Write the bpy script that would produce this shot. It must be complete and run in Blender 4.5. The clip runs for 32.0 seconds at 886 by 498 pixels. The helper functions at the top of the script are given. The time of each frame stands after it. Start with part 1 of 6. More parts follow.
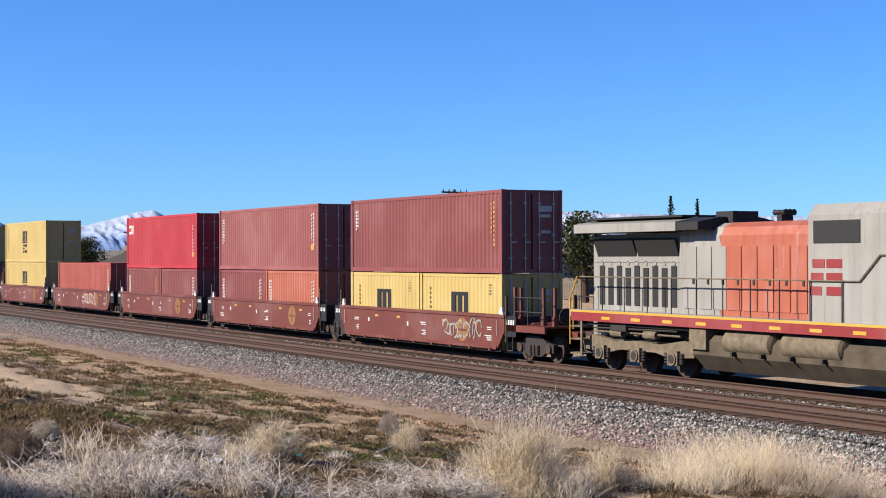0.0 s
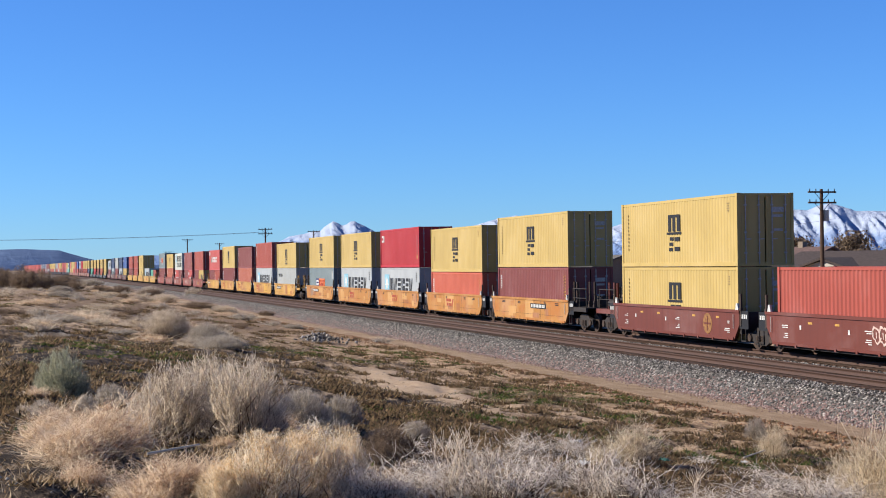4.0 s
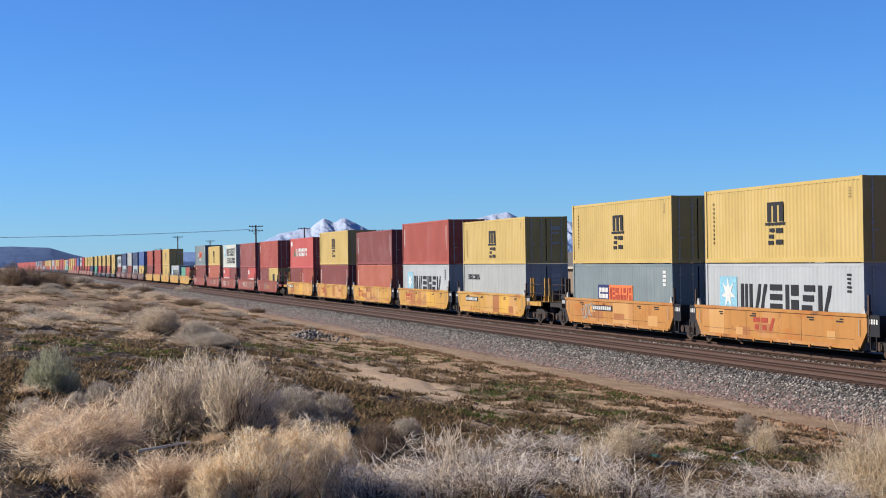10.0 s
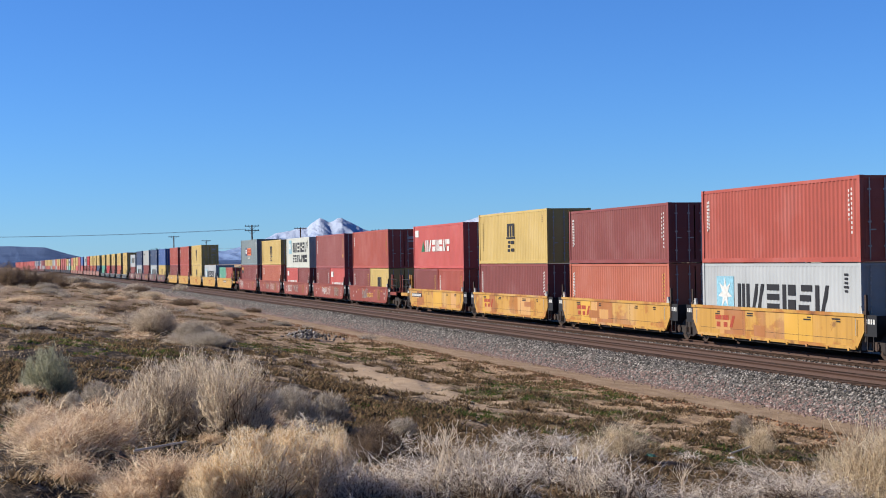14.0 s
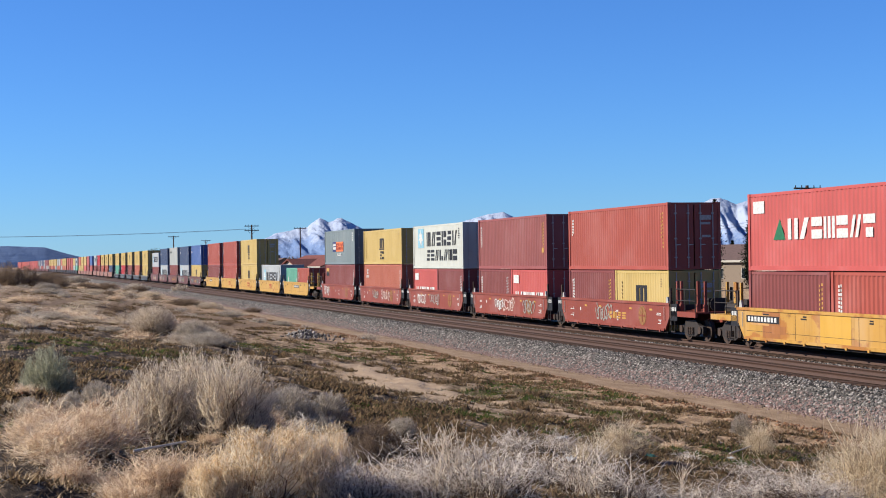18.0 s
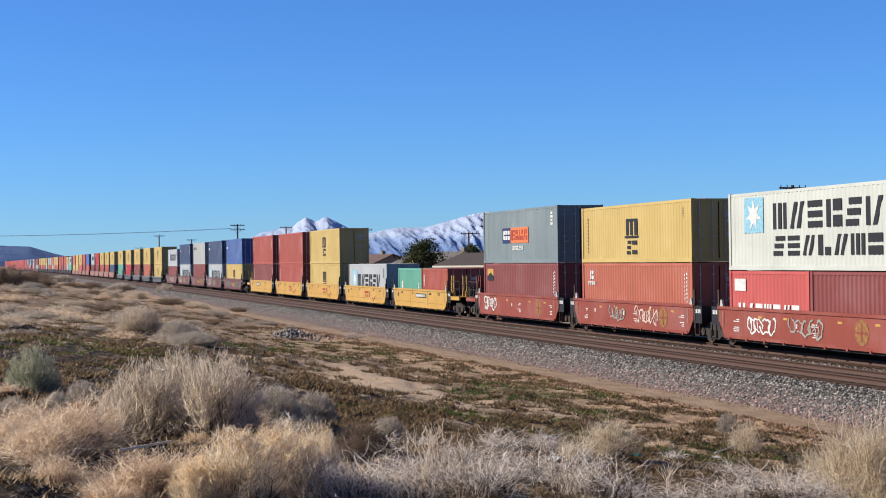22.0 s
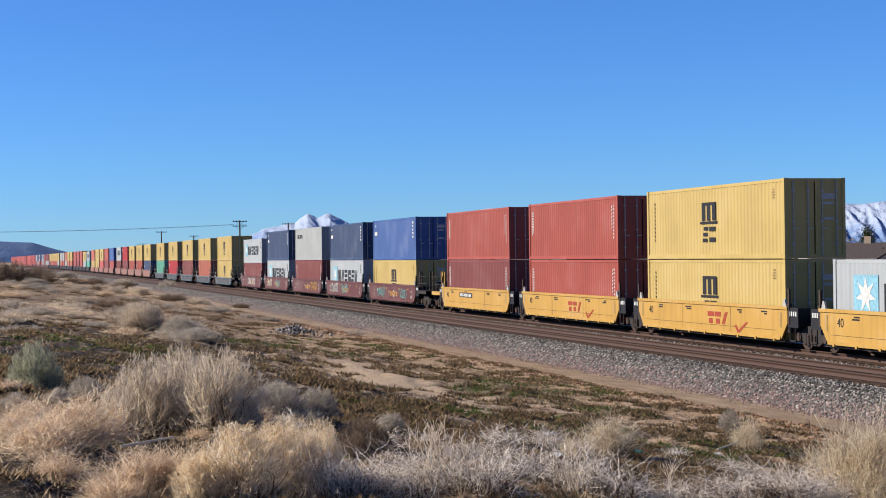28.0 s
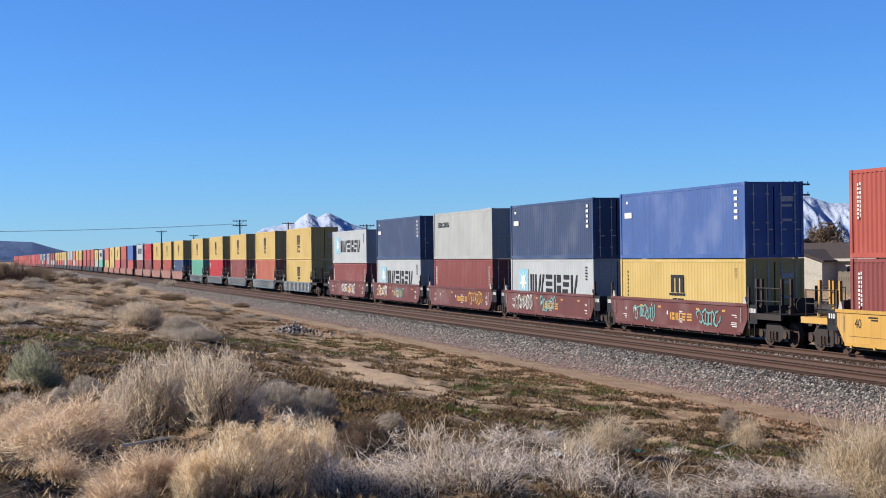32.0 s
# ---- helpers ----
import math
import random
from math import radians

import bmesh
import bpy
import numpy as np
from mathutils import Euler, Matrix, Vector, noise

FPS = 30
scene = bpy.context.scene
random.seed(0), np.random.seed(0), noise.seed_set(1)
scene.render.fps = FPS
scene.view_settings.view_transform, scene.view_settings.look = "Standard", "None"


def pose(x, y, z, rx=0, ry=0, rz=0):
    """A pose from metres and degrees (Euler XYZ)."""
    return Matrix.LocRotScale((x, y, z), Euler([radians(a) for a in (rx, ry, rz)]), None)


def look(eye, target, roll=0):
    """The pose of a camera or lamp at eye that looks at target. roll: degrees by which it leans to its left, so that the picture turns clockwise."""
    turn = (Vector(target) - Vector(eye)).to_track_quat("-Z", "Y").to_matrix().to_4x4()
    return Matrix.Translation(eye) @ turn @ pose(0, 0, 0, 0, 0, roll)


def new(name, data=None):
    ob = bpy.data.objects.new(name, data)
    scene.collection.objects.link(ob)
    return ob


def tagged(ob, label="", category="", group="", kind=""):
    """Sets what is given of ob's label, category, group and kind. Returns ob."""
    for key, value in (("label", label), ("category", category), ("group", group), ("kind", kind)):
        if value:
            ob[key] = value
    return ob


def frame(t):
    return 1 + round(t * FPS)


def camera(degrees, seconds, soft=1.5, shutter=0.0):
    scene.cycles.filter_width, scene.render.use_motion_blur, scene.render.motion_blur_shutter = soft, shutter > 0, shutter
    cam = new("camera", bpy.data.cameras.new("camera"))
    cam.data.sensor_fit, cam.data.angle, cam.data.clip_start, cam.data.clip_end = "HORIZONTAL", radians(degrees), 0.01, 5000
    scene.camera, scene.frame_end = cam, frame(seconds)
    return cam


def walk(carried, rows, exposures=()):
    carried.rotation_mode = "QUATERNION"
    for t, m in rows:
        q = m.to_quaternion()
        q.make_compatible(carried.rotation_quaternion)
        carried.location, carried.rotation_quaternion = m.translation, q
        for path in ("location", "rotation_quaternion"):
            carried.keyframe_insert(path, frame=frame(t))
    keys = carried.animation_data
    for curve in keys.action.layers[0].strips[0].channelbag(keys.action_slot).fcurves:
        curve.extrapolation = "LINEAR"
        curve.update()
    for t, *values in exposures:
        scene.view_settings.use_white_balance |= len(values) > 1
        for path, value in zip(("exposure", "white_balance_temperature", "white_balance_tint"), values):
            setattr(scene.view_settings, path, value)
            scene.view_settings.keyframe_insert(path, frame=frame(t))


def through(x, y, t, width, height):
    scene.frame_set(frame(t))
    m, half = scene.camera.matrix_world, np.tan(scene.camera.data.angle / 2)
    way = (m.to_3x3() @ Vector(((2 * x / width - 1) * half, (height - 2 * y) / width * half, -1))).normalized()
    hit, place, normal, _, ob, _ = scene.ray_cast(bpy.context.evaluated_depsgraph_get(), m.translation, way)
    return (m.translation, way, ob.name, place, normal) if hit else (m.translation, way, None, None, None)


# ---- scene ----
EYE = 3.5            # the lens above the rail heads
SIDE = 26.94         # near side of the train from the lens
FAR_TRACK = 28.16    # centre lines of the two tracks
NEAR_TRACK = 24.20
BEND = 1.25e-5       # the line curves very gently towards the camera's side
cam = camera(31.55, 32.0, 1.0)
PATH = [
    (0, pose(0, 0, EYE, 90.27, 0.20, -28.13)),
    (0.5, pose(0, 0, EYE, 90.32, 0.50, -27.42)),
    (1, pose(0, 0, EYE, 90.36, 0.81, -25.91)),
    (1.5, pose(0, 0, EYE, 90.41, 0.78, -22.87)),
    (2, pose(0, 0, EYE, 90.45, 0.76, -20.67)),
    (2.5, pose(0, 0, EYE, 90.46, 0.74, -19.57)),
    (3, pose(0, 0, EYE, 90.46, 0.74, -18.12)),
    (3.5, pose(0, 0, EYE, 90.49, 0.75, -15.91)),
    (4, pose(0, 0, EYE, 90.51, 0.77, -14.95)),
    (4.5, pose(0, 0, EYE, 90.51, 0.78, -15.07)),
    (6.5, pose(0, 0, EYE, 90.42, 0.84, -15.10)),
    (7, pose(0, 0, EYE, 90.42, 0.85, -15.13)),
    (7.5, pose(0, 0, EYE, 90.42, 0.86, -15.14)),
    (8, pose(0, 0, EYE, 90.43, 0.87, -15.17)),
    (8.5, pose(0, 0, EYE, 90.42, 0.86, -15.18)),
    (9, pose(0, 0, EYE, 90.41, 0.85, -15.22)),
    (9.5, pose(0, 0, EYE, 90.39, 0.85, -15.26)),
    (10, pose(0, 0, EYE, 90.39, 0.85, -15.29)),
    (10.5, pose(0, 0, EYE, 90.37, 0.85, -15.33)),
    (11, pose(0, 0, EYE, 90.37, 0.85, -15.36)),
    (11.5, pose(0, 0, EYE, 90.38, 0.85, -15.38)),
    (12, pose(0, 0, EYE, 90.36, 0.85, -15.42)),
    (12.5, pose(0, 0, EYE, 90.36, 0.85, -15.42)),
    (13, pose(0, 0, EYE, 90.36, 0.85, -15.43)),
    (13.5, pose(0, 0, EYE, 90.38, 0.85, -15.43)),
    (14, pose(0, 0, EYE, 90.38, 0.84, -15.43)),
    (14.5, pose(0, 0, EYE, 90.38, 0.83, -15.43)),
    (16.5, pose(0, 0, EYE, 90.38, 0.82, -15.43)),
    (17, pose(0, 0, EYE, 90.38, 0.82, -15.43)),
    (17.5, pose(0, 0, EYE, 90.38, 0.82, -15.43)),
    (18, pose(0, 0, EYE, 90.38, 0.83, -15.44)),
    (18.5, pose(0, 0, EYE, 90.39, 0.83, -15.45)),
    (19, pose(0, 0, EYE, 90.41, 0.82, -15.79)),
    (19.5, pose(0, 0, EYE, 90.40, 0.82, -15.94)),
    (20, pose(0, 0, EYE, 90.39, 0.81, -16.01)),
    (20.5, pose(0, 0, EYE, 90.38, 0.80, -16.00)),
    (21, pose(0, 0, EYE, 90.38, 0.79, -16.00)),
    (21.5, pose(0, 0, EYE, 90.36, 0.80, -15.98)),
    (22, pose(0, 0, EYE, 90.35, 0.81, -15.95)),
    (22.5, pose(0, 0, EYE, 90.35, 0.83, -15.93)),
    (23, pose(0, 0, EYE, 90.34, 0.84, -15.94)),
    (23.5, pose(0, 0, EYE, 90.34, 0.83, -15.93)),
    (24, pose(0, 0, EYE, 90.35, 0.82, -15.91)),
    (24.5, pose(0, 0, EYE, 90.35, 0.82, -15.90)),
    (25, pose(0, 0, EYE, 90.35, 0.83, -15.90)),
    (25.5, pose(0, 0, EYE, 90.36, 0.84, -15.90)),
    (27.5, pose(0, 0, EYE, 90.26, 0.76, -15.88)),
    (28, pose(0, 0, EYE, 90.22, 0.75, -15.87)),
    (28.5, pose(0, 0, EYE, 90.22, 0.74, -15.87)),
    (29, pose(0, 0, EYE, 90.18, 0.74, -15.86)),
    (29.5, pose(0, 0, EYE, 90.19, 0.74, -15.87)),
    (30, pose(0, 0, EYE, 90.19, 0.75, -15.87)),
    (30.5, pose(0, 0, EYE, 90.19, 0.76, -15.85)),
    (31, pose(0, 0, EYE, 90.19, 0.76, -15.85)),
    (31.5, pose(0, 0, EYE, 90.19, 0.76, -15.85)),
    (32, pose(0, 0, EYE, 90.20, 0.75, -15.87)),
]
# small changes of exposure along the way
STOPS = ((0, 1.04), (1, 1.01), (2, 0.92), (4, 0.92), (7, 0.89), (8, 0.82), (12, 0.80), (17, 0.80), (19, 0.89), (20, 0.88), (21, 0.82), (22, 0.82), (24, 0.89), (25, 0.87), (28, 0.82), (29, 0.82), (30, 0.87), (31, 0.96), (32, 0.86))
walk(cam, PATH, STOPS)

# ---- world, sun ----
SUN_FROM = Vector((-0.825, 0.25, 0.50)).normalized()
sun_elev = math.asin(SUN_FROM.z)
sun_azim = math.atan2(SUN_FROM.x, SUN_FROM.y)
world = bpy.data.worlds.new("sky")
scene.world = world
world.use_nodes = True
wn = world.node_tree.nodes
sky = wn.new("ShaderNodeTexSky")
sky.sky_type, sky.sun_disc = "NISHITA", False
sky.sun_elevation, sky.sun_rotation = sun_elev, sun_azim
sky.altitude, sky.air_density, sky.dust_density, sky.ozone_density = 1000, 1.0, 0.0, 6.0
wn["Background"].inputs["Strength"].default_value = 0.054
tint = wn.new("ShaderNodeMix")
tint.data_type, tint.blend_type = "RGBA", "MULTIPLY"
tint.inputs[0].default_value, tint.inputs[7].default_value = 1.0, (0.61, 1.0, 1.54, 1)
world.node_tree.links.new(sky.outputs[0], tint.inputs[6])
world.node_tree.links.new(tint.outputs[2], wn["Background"].inputs["Color"])
sun_data = bpy.data.lights.new("sun", "SUN")
sun_data.energy, sun_data.angle, sun_data.color = 5.25, radians(0.5), (1.0, 0.92, 0.80)
sun = new("sun", sun_data)
sun.matrix_world = look(SUN_FROM * 200, (0, 0, 0))


# ---- materials ----
def lin(r, g, b):
    """Base colour of a sunlit surface that shows these 0..255 values."""
    return tuple(0.53 * ((c / 255) / 12.92 if c < 10 else (((c / 255) + 0.055) / 1.055) ** 2.4) for c in (r, g, b)) + (1.0,)


class Mat:
    """A small helper to wire procedural materials."""

    def __init__(self, name):
        self.m = bpy.data.materials.new(name)
        self.m.use_nodes = True
        self.t = self.m.node_tree
        self.b = self.t.nodes["Principled BSDF"]
        self.co = self.t.nodes.new("ShaderNodeTexCoord")

    def node(self, kind, **inputs):
        n = self.t.nodes.new(kind)
        for k, v in inputs.items():
            self.put(n, k, v)
        return n

    def put(self, n, key, v):
        sock = n.inputs[key]
        if hasattr(v, "is_linked") or hasattr(v, "links"):
            self.t.links.new(v, sock)
        else:
            sock.default_value = v

    def noise(self, scale, detail=4, vec=None, stretch=None, rough=0.55):
        vec = vec or self.co.outputs["Object"]
        if stretch:
            mp = self.node("ShaderNodeMapping", Vector=vec, Scale=stretch)
            vec = mp.outputs[0]
        n = self.node("ShaderNodeTexNoise", Vector=vec, Scale=scale, Detail=detail, Roughness=rough)
        return n.outputs["Fac"]

    def ramp(self, fac, lo, hi):
        n = self.node("ShaderNodeMapRange", Value=fac)
        n.inputs["From Min"].default_value, n.inputs["From Max"].default_value = lo, hi
        return n.outputs[0]

    def mix(self, fac, a, b, mode="MIX"):
        n = self.t.nodes.new("ShaderNodeMix")
        n.data_type, n.blend_type = "RGBA", mode
        for i, v in ((0, fac), (6, a), (7, b)):
            if hasattr(v, "links"):
                self.t.links.new(v, n.inputs[i])
            else:
                n.inputs[i].default_value = v
        return n.outputs[2]

    def math(self, op, a, b=0.0):
        n = self.t.nodes.new("ShaderNodeMath")
        n.operation = op
        for i, v in ((0, a), (1, b)):
            if hasattr(v, "links"):
                self.t.links.new(v, n.inputs[i])
            else:
                n.inputs[i].default_value = v
        return n.outputs[0]

    def random(self):
        return self.t.nodes.new("ShaderNodeObjectInfo").outputs["Random"]

    def island(self):
        return self.t.nodes.new("ShaderNodeNewGeometry").outputs["Random Per Island"]

    def bump(self, height, strength, distance=0.02):
        n = self.node("ShaderNodeBump", Height=height, Strength=strength, Distance=distance)
        self.t.links.new(n.outputs[0], self.b.inputs["Normal"])

    def done(self, colour, rough=0.6, metal=0.0, spec=0.5):
        self.put(self.b, "Base Color", colour)
        self.put(self.b, "Roughness", rough)
        self.b.inputs["Metallic"].default_value = metal
        self.b.inputs["Specular IOR Level"].default_value = spec
        return self.m


def scaled(c, k):
    return (min(c[0] * k, 1), min(c[1] * k, 1), min(c[2] * k, 1), 1.0)


def paint(name, rgb, rough=0.55, wear=0.5, rust=(92, 52, 36), patch=None):
    """Weathered steel paint: sun fading, rain streaks, rust specks; patch: a second coat in uneven areas."""
    m = Mat(name)
    c = scaled(lin(*rgb), 0.9)
    shift = m.node("ShaderNodeCombineXYZ", X=m.math("MULTIPLY", m.random(), 40.0), Y=m.math("MULTIPLY", m.random(), 23.0))
    add = m.t.nodes.new("ShaderNodeVectorMath")
    m.put(add, 0, m.co.outputs["Object"])
    m.put(add, 1, shift.outputs[0])
    at = add.outputs[0]
    big = m.noise(0.45, 4, at)
    streak = m.noise(1.0, 6, at, stretch=(3.5, 3.5, 0.12), rough=0.65)
    runs = m.noise(1.0, 4, at, stretch=(9.0, 9.0, 0.35))
    fine = m.noise(8.0, 7, at, rough=0.65)
    grey = (c[0] * 0.55 + 0.12, c[1] * 0.55 + 0.12, c[2] * 0.55 + 0.12, 1)
    col = m.mix(m.ramp(big, 0.3, 0.7), scaled(c, 0.88), scaled(c, 1.08))
    if patch:
        blotch = m.noise(0.55, 5, at, stretch=(1, 0.7, 1.3), rough=0.6)
        col = m.mix(m.ramp(blotch, 0.52, 0.56), col, lin(*patch))
        col = m.mix(m.math("MULTIPLY", m.ramp(m.noise(0.8, 6, at, rough=0.7), 0.6, 0.66), 0.75), col, lin(*rust))
    col = m.mix(m.math("MULTIPLY", m.ramp(big, 0.5, 0.75), 0.5 * wear), col, grey)
    col = m.mix(m.math("MULTIPLY", m.ramp(streak, 0.5, 0.8), 0.75 * wear), col, scaled(c, 0.5))
    col = m.mix(m.math("MULTIPLY", m.ramp(runs, 0.62, 0.8), 0.5 * wear), col, lin(*rust))
    col = m.mix(m.math("MULTIPLY", m.ramp(fine, 0.66, 0.74), 0.85 * wear), col, lin(*rust))
    m.bump(fine, 0.06)
    return m.done(col, rough, spec=0.35)


def leafy(m, colour, through=0.35):
    """Thin dry plant matter: part of the light comes through."""
    m.done(colour, 0.9, spec=0.1)
    tr = m.node("ShaderNodeBsdfTranslucent", Color=colour)
    mx = m.node("ShaderNodeMixShader")
    mx.inputs[0].default_value = through
    m.t.links.new(m.b.outputs[0], mx.inputs[1])
    m.t.links.new(tr.outputs[0], mx.inputs[2])
    m.t.links.new(mx.outputs[0], m.t.nodes["Material Output"].inputs["Surface"])
    return m.m


def plain(name, rgb, rough=0.6, metal=0.0, k=0.9, scale=12.0, vary=0.25):
    m = Mat(name)
    c = scaled(lin(*rgb), k)
    f = m.noise(scale, 5)
    col = m.mix(m.ramp(f, 0.3, 0.7), scaled(c, 1 - vary), scaled(c, 1 + vary))
    m.bump(f, 0.08)
    return m.done(col, rough, metal, 0.35)


BOX = {
    "YEL": paint("yellow_paint", (221, 191, 113), wear=0.45),
    "MAR": paint("maroon_paint", (152, 76, 72), wear=0.5),
    "MR2": paint("faded_maroon_paint", (170, 92, 88), wear=0.5),
    "RED": paint("red_oxide_paint", (192, 90, 74), wear=0.5),
    "ORG": paint("orange_paint", (204, 114, 88), wear=0.45),
    "SAL": paint("light_orange_paint", (226, 112, 84), wear=0.35),
    "BRD": paint("bright_red_paint", (206, 44, 56), wear=0.35),
    "SIG": paint("signal_red_paint", (214, 96, 90), wear=0.4),
    "LGR": paint("light_grey_paint", (194, 200, 203), wear=0.4),
    "WHT": paint("white_paint", (186, 190, 188), wear=0.6),
    "CRM": paint("pale_cream_paint", (222, 226, 216), wear=0.35),
    "GGR": paint("grey_green_paint", (134, 150, 154), wear=0.6, rust=(146, 92, 56)),
    "BLU": paint("blue_paint", (72, 108, 176), wear=0.8),
    "DBL": paint("slate_blue_paint", (60, 84, 126), wear=0.6),
    "TEA": paint("teal_paint", (110, 190, 165), wear=0.4),
}
WORDS = {
    "YEL": "yellow", "MAR": "maroon", "MR2": "faded maroon", "RED": "red-oxide", "ORG": "orange-brown",
    "SAL": "light orange", "BRD": "bright red", "SIG": "signal-red", "LGR": "light grey", "WHT": "off-white",
    "CRM": "pale cream", "GGR": "grey-green", "BLU": "blue", "DBL": "slate-blue", "TEA": "teal",
}
CAR = {
    "brown": paint("brown_car_paint", (126, 62, 48), wear=0.6),
    "orange": paint("weathered_orange_car_paint", (208, 146, 72), wear=0.9, rust=(120, 76, 46), patch=(192, 124, 56)),
    "amber": paint("amber_car_paint", (220, 168, 78), wear=1.0, rust=(112, 66, 40), patch=(184, 122, 56)),
    "rust": paint("red_brown_car_paint", (160, 76, 58), wear=0.6),
    "yellow": paint("yellow_car_paint", (222, 174, 84), wear=0.75, rust=(120, 78, 46)),
    "dark": paint("dark_red_car_paint", (118, 66, 62), wear=0.7),
    "blue": paint("blue_grey_car_paint", (120, 138, 152), wear=0.6),
    "pale": paint("pale_brown_car_paint", (170, 120, 104), wear=0.6),
    "black": paint("black_car_paint", (52, 44, 44), wear=0.4),
}
TOUCHUP = (paint("light_touch_up_paint", (226, 172, 104), wear=0.4), paint("dark_touch_up_paint", (188, 122, 66), wear=0.9, rust=(110, 66, 42)), paint("bright_touch_up_paint", (234, 182, 74), wear=0.3))
BLACK = plain("black_mark", (26, 26, 30), k=1)
FADED = plain("faded_dark_mark", (168, 144, 96))
WHITE = plain("white_mark", (236, 236, 232))
GOLD = plain("gold_mark", (214, 164, 78))
EMBLEM = plain("faded_gold_emblem", (160, 112, 62), vary=0.35, scale=9)
SKYBLUE = plain("pale_blue_mark", (150, 206, 228))
SPRAY = plain("turquoise_spray", (120, 176, 172))
PALE = plain("pale_pink_spray", (226, 196, 184))
NAVY = plain("navy_mark", (38, 52, 110))
ORANGE = plain("orange_mark", (244, 130, 70))
REDMARK = plain("red_mark", (182, 72, 44))
GREEN = plain("green_mark", (30, 120, 80))
STEEL = plain("dark_dirty_steel", (54, 46, 43), rough=0.7)
RUST = plain("rusty_steel", (78, 60, 50), rough=0.8, vary=0.4)
RAILTOP = plain("rail_steel", (84, 57, 44), rough=0.75, vary=0.3)
BARS = plain("galvanised_bar", (206, 204, 198), rough=0.5)
GREYP = paint("loco_grey_paint", (172, 167, 158), wear=1.0)
PRIMER = paint("orange_primer", (194, 104, 76), wear=1.1, rust=(200, 180, 160))
LOCORED = paint("loco_red_paint", (160, 48, 48), wear=0.6)
LOCOYEL = paint("loco_yellow_paint", (232, 176, 60), wear=0.4)
TRUCKGREY = plain("dusty_bogie_paint", (128, 113, 92), rough=0.85, vary=0.35, scale=5.0)
FUEL = plain("dark_tank_paint", (92, 80, 64), rough=0.9, vary=0.35, scale=2.0)
DARK = plain("dark_grille", (34, 32, 32), rough=0.7, k=1)
WOOD = plain("weathered_pole_wood", (92, 70, 54), rough=0.9, scale=20)
TIE = plain("weathered_tie", (92, 70, 54), rough=0.95, scale=10, vary=0.4)


# ---- mesh helpers ----
class Buf:
    """Collects vertices and faces for one mesh."""

    def __init__(self):
        self.v, self.f = [], []

    def box(self, x0, x1, y0, y1, z0, z1):
        n = len(self.v)
        self.v += [(x0, y0, z0), (x1, y0, z0), (x1, y1, z0), (x0, y1, z0), (x0, y0, z1), (x1, y0, z1), (x1, y1, z1), (x0, y1, z1)]
        self.f += [tuple(n + i for i in q) for q in ((0, 3, 2, 1), (4, 5, 6, 7), (0, 1, 5, 4), (1, 2, 6, 5), (2, 3, 7, 6), (3, 0, 4, 7))]
        return self

    def prism(self, pts, axis, a, b):
        """A polygon pushed along an axis from a to b."""
        n, k = len(self.v), len(pts)
        for s in (a, b):
            for p, q in pts:
                self.v.append((s, p, q) if axis == "x" else (p, s, q) if axis == "y" else (p, q, s))
        self.f += [tuple(n + i for i in range(k)), tuple(n + k + i for i in reversed(range(k)))]
        self.f += [(n + i, n + k + i, n + k + (i + 1) % k, n + (i + 1) % k) for i in range(k)]
        return self

    def tube(self, a, b, r0, r1=None, sides=8):
        a, b = Vector(a), Vector(b)
        r1 = r0 if r1 is None else r1
        q = (b - a).to_track_quat("Z", "Y")
        n = len(self.v)
        for c, r in ((a, r0), (b, r1)):
            for i in range(sides):
                w = 2 * math.pi * i / sides
                self.v.append(tuple(c + q @ Vector((r * math.cos(w), r * math.sin(w), 0))))
        self.f += [(n + i, n + (i + 1) % sides, n + sides + (i + 1) % sides, n + sides + i) for i in range(sides)]
        self.f += [tuple(n + i for i in reversed(range(sides))), tuple(n + sides + i for i in range(sides))]
        return self

    def quad(self, *pts):
        n = len(self.v)
        self.v += [tuple(p) for p in pts]
        self.f.append(tuple(range(n, n + len(pts))))
        return self

    def mesh(self, name, smooth=False):
        me = bpy.data.meshes.new(name)
        me.from_pydata(self.v, [], self.f)
        bm = bmesh.new()
        bm.from_mesh(me)
        bmesh.ops.recalc_face_normals(bm, faces=bm.faces)
        bm.to_mesh(me)
        bm.free()
        if smooth:
            me.polygons.foreach_set("use_smooth", [True] * len(me.polygons))
        return me


def part(name, shape, material, parent=None, label="", at=None, smooth=False):
    """Links one mesh (a Buf or a ready mesh) as a part of its parent."""
    me = shape.mesh(name, smooth) if isinstance(shape, Buf) else shape
    ob = new(name, me)
    if material:
        if not me.materials:
            me.materials.append(material)
        elif me.materials[0] != material:
            ob.material_slots[0].link = "OBJECT"
            ob.material_slots[0].material = material
    ob.parent = parent
    if at:
        ob.location = at
    if label:
        ob["label"] = label
    if name in ("graffiti", "code_marking", "stencilling", "name_marks", "door_marks", "plate_lettering", "car_number_marks", "panel_seams", "coil_spring", "spring_nest", "stem_base", "crown", "seed_top", "branch", "inner_wood", "door_stencil", "primer_edge"):
        ob["kind"] = "stuff"
    return ob


def thing(name, label, category, m=None, group="", kind=""):
    ob = new(name)
    ob.empty_display_size = 0.3
    if m:
        ob.matrix_basis = m
    return tagged(ob, label, category, group, kind)


# ---- the line of the train ----
def on_line(y, x=FAR_TRACK, z=0.0):
    b = BEND * max(y, 0.0)
    return pose(x - b * max(y, 0.0), y, z, 0, 0, math.degrees(2 * b))


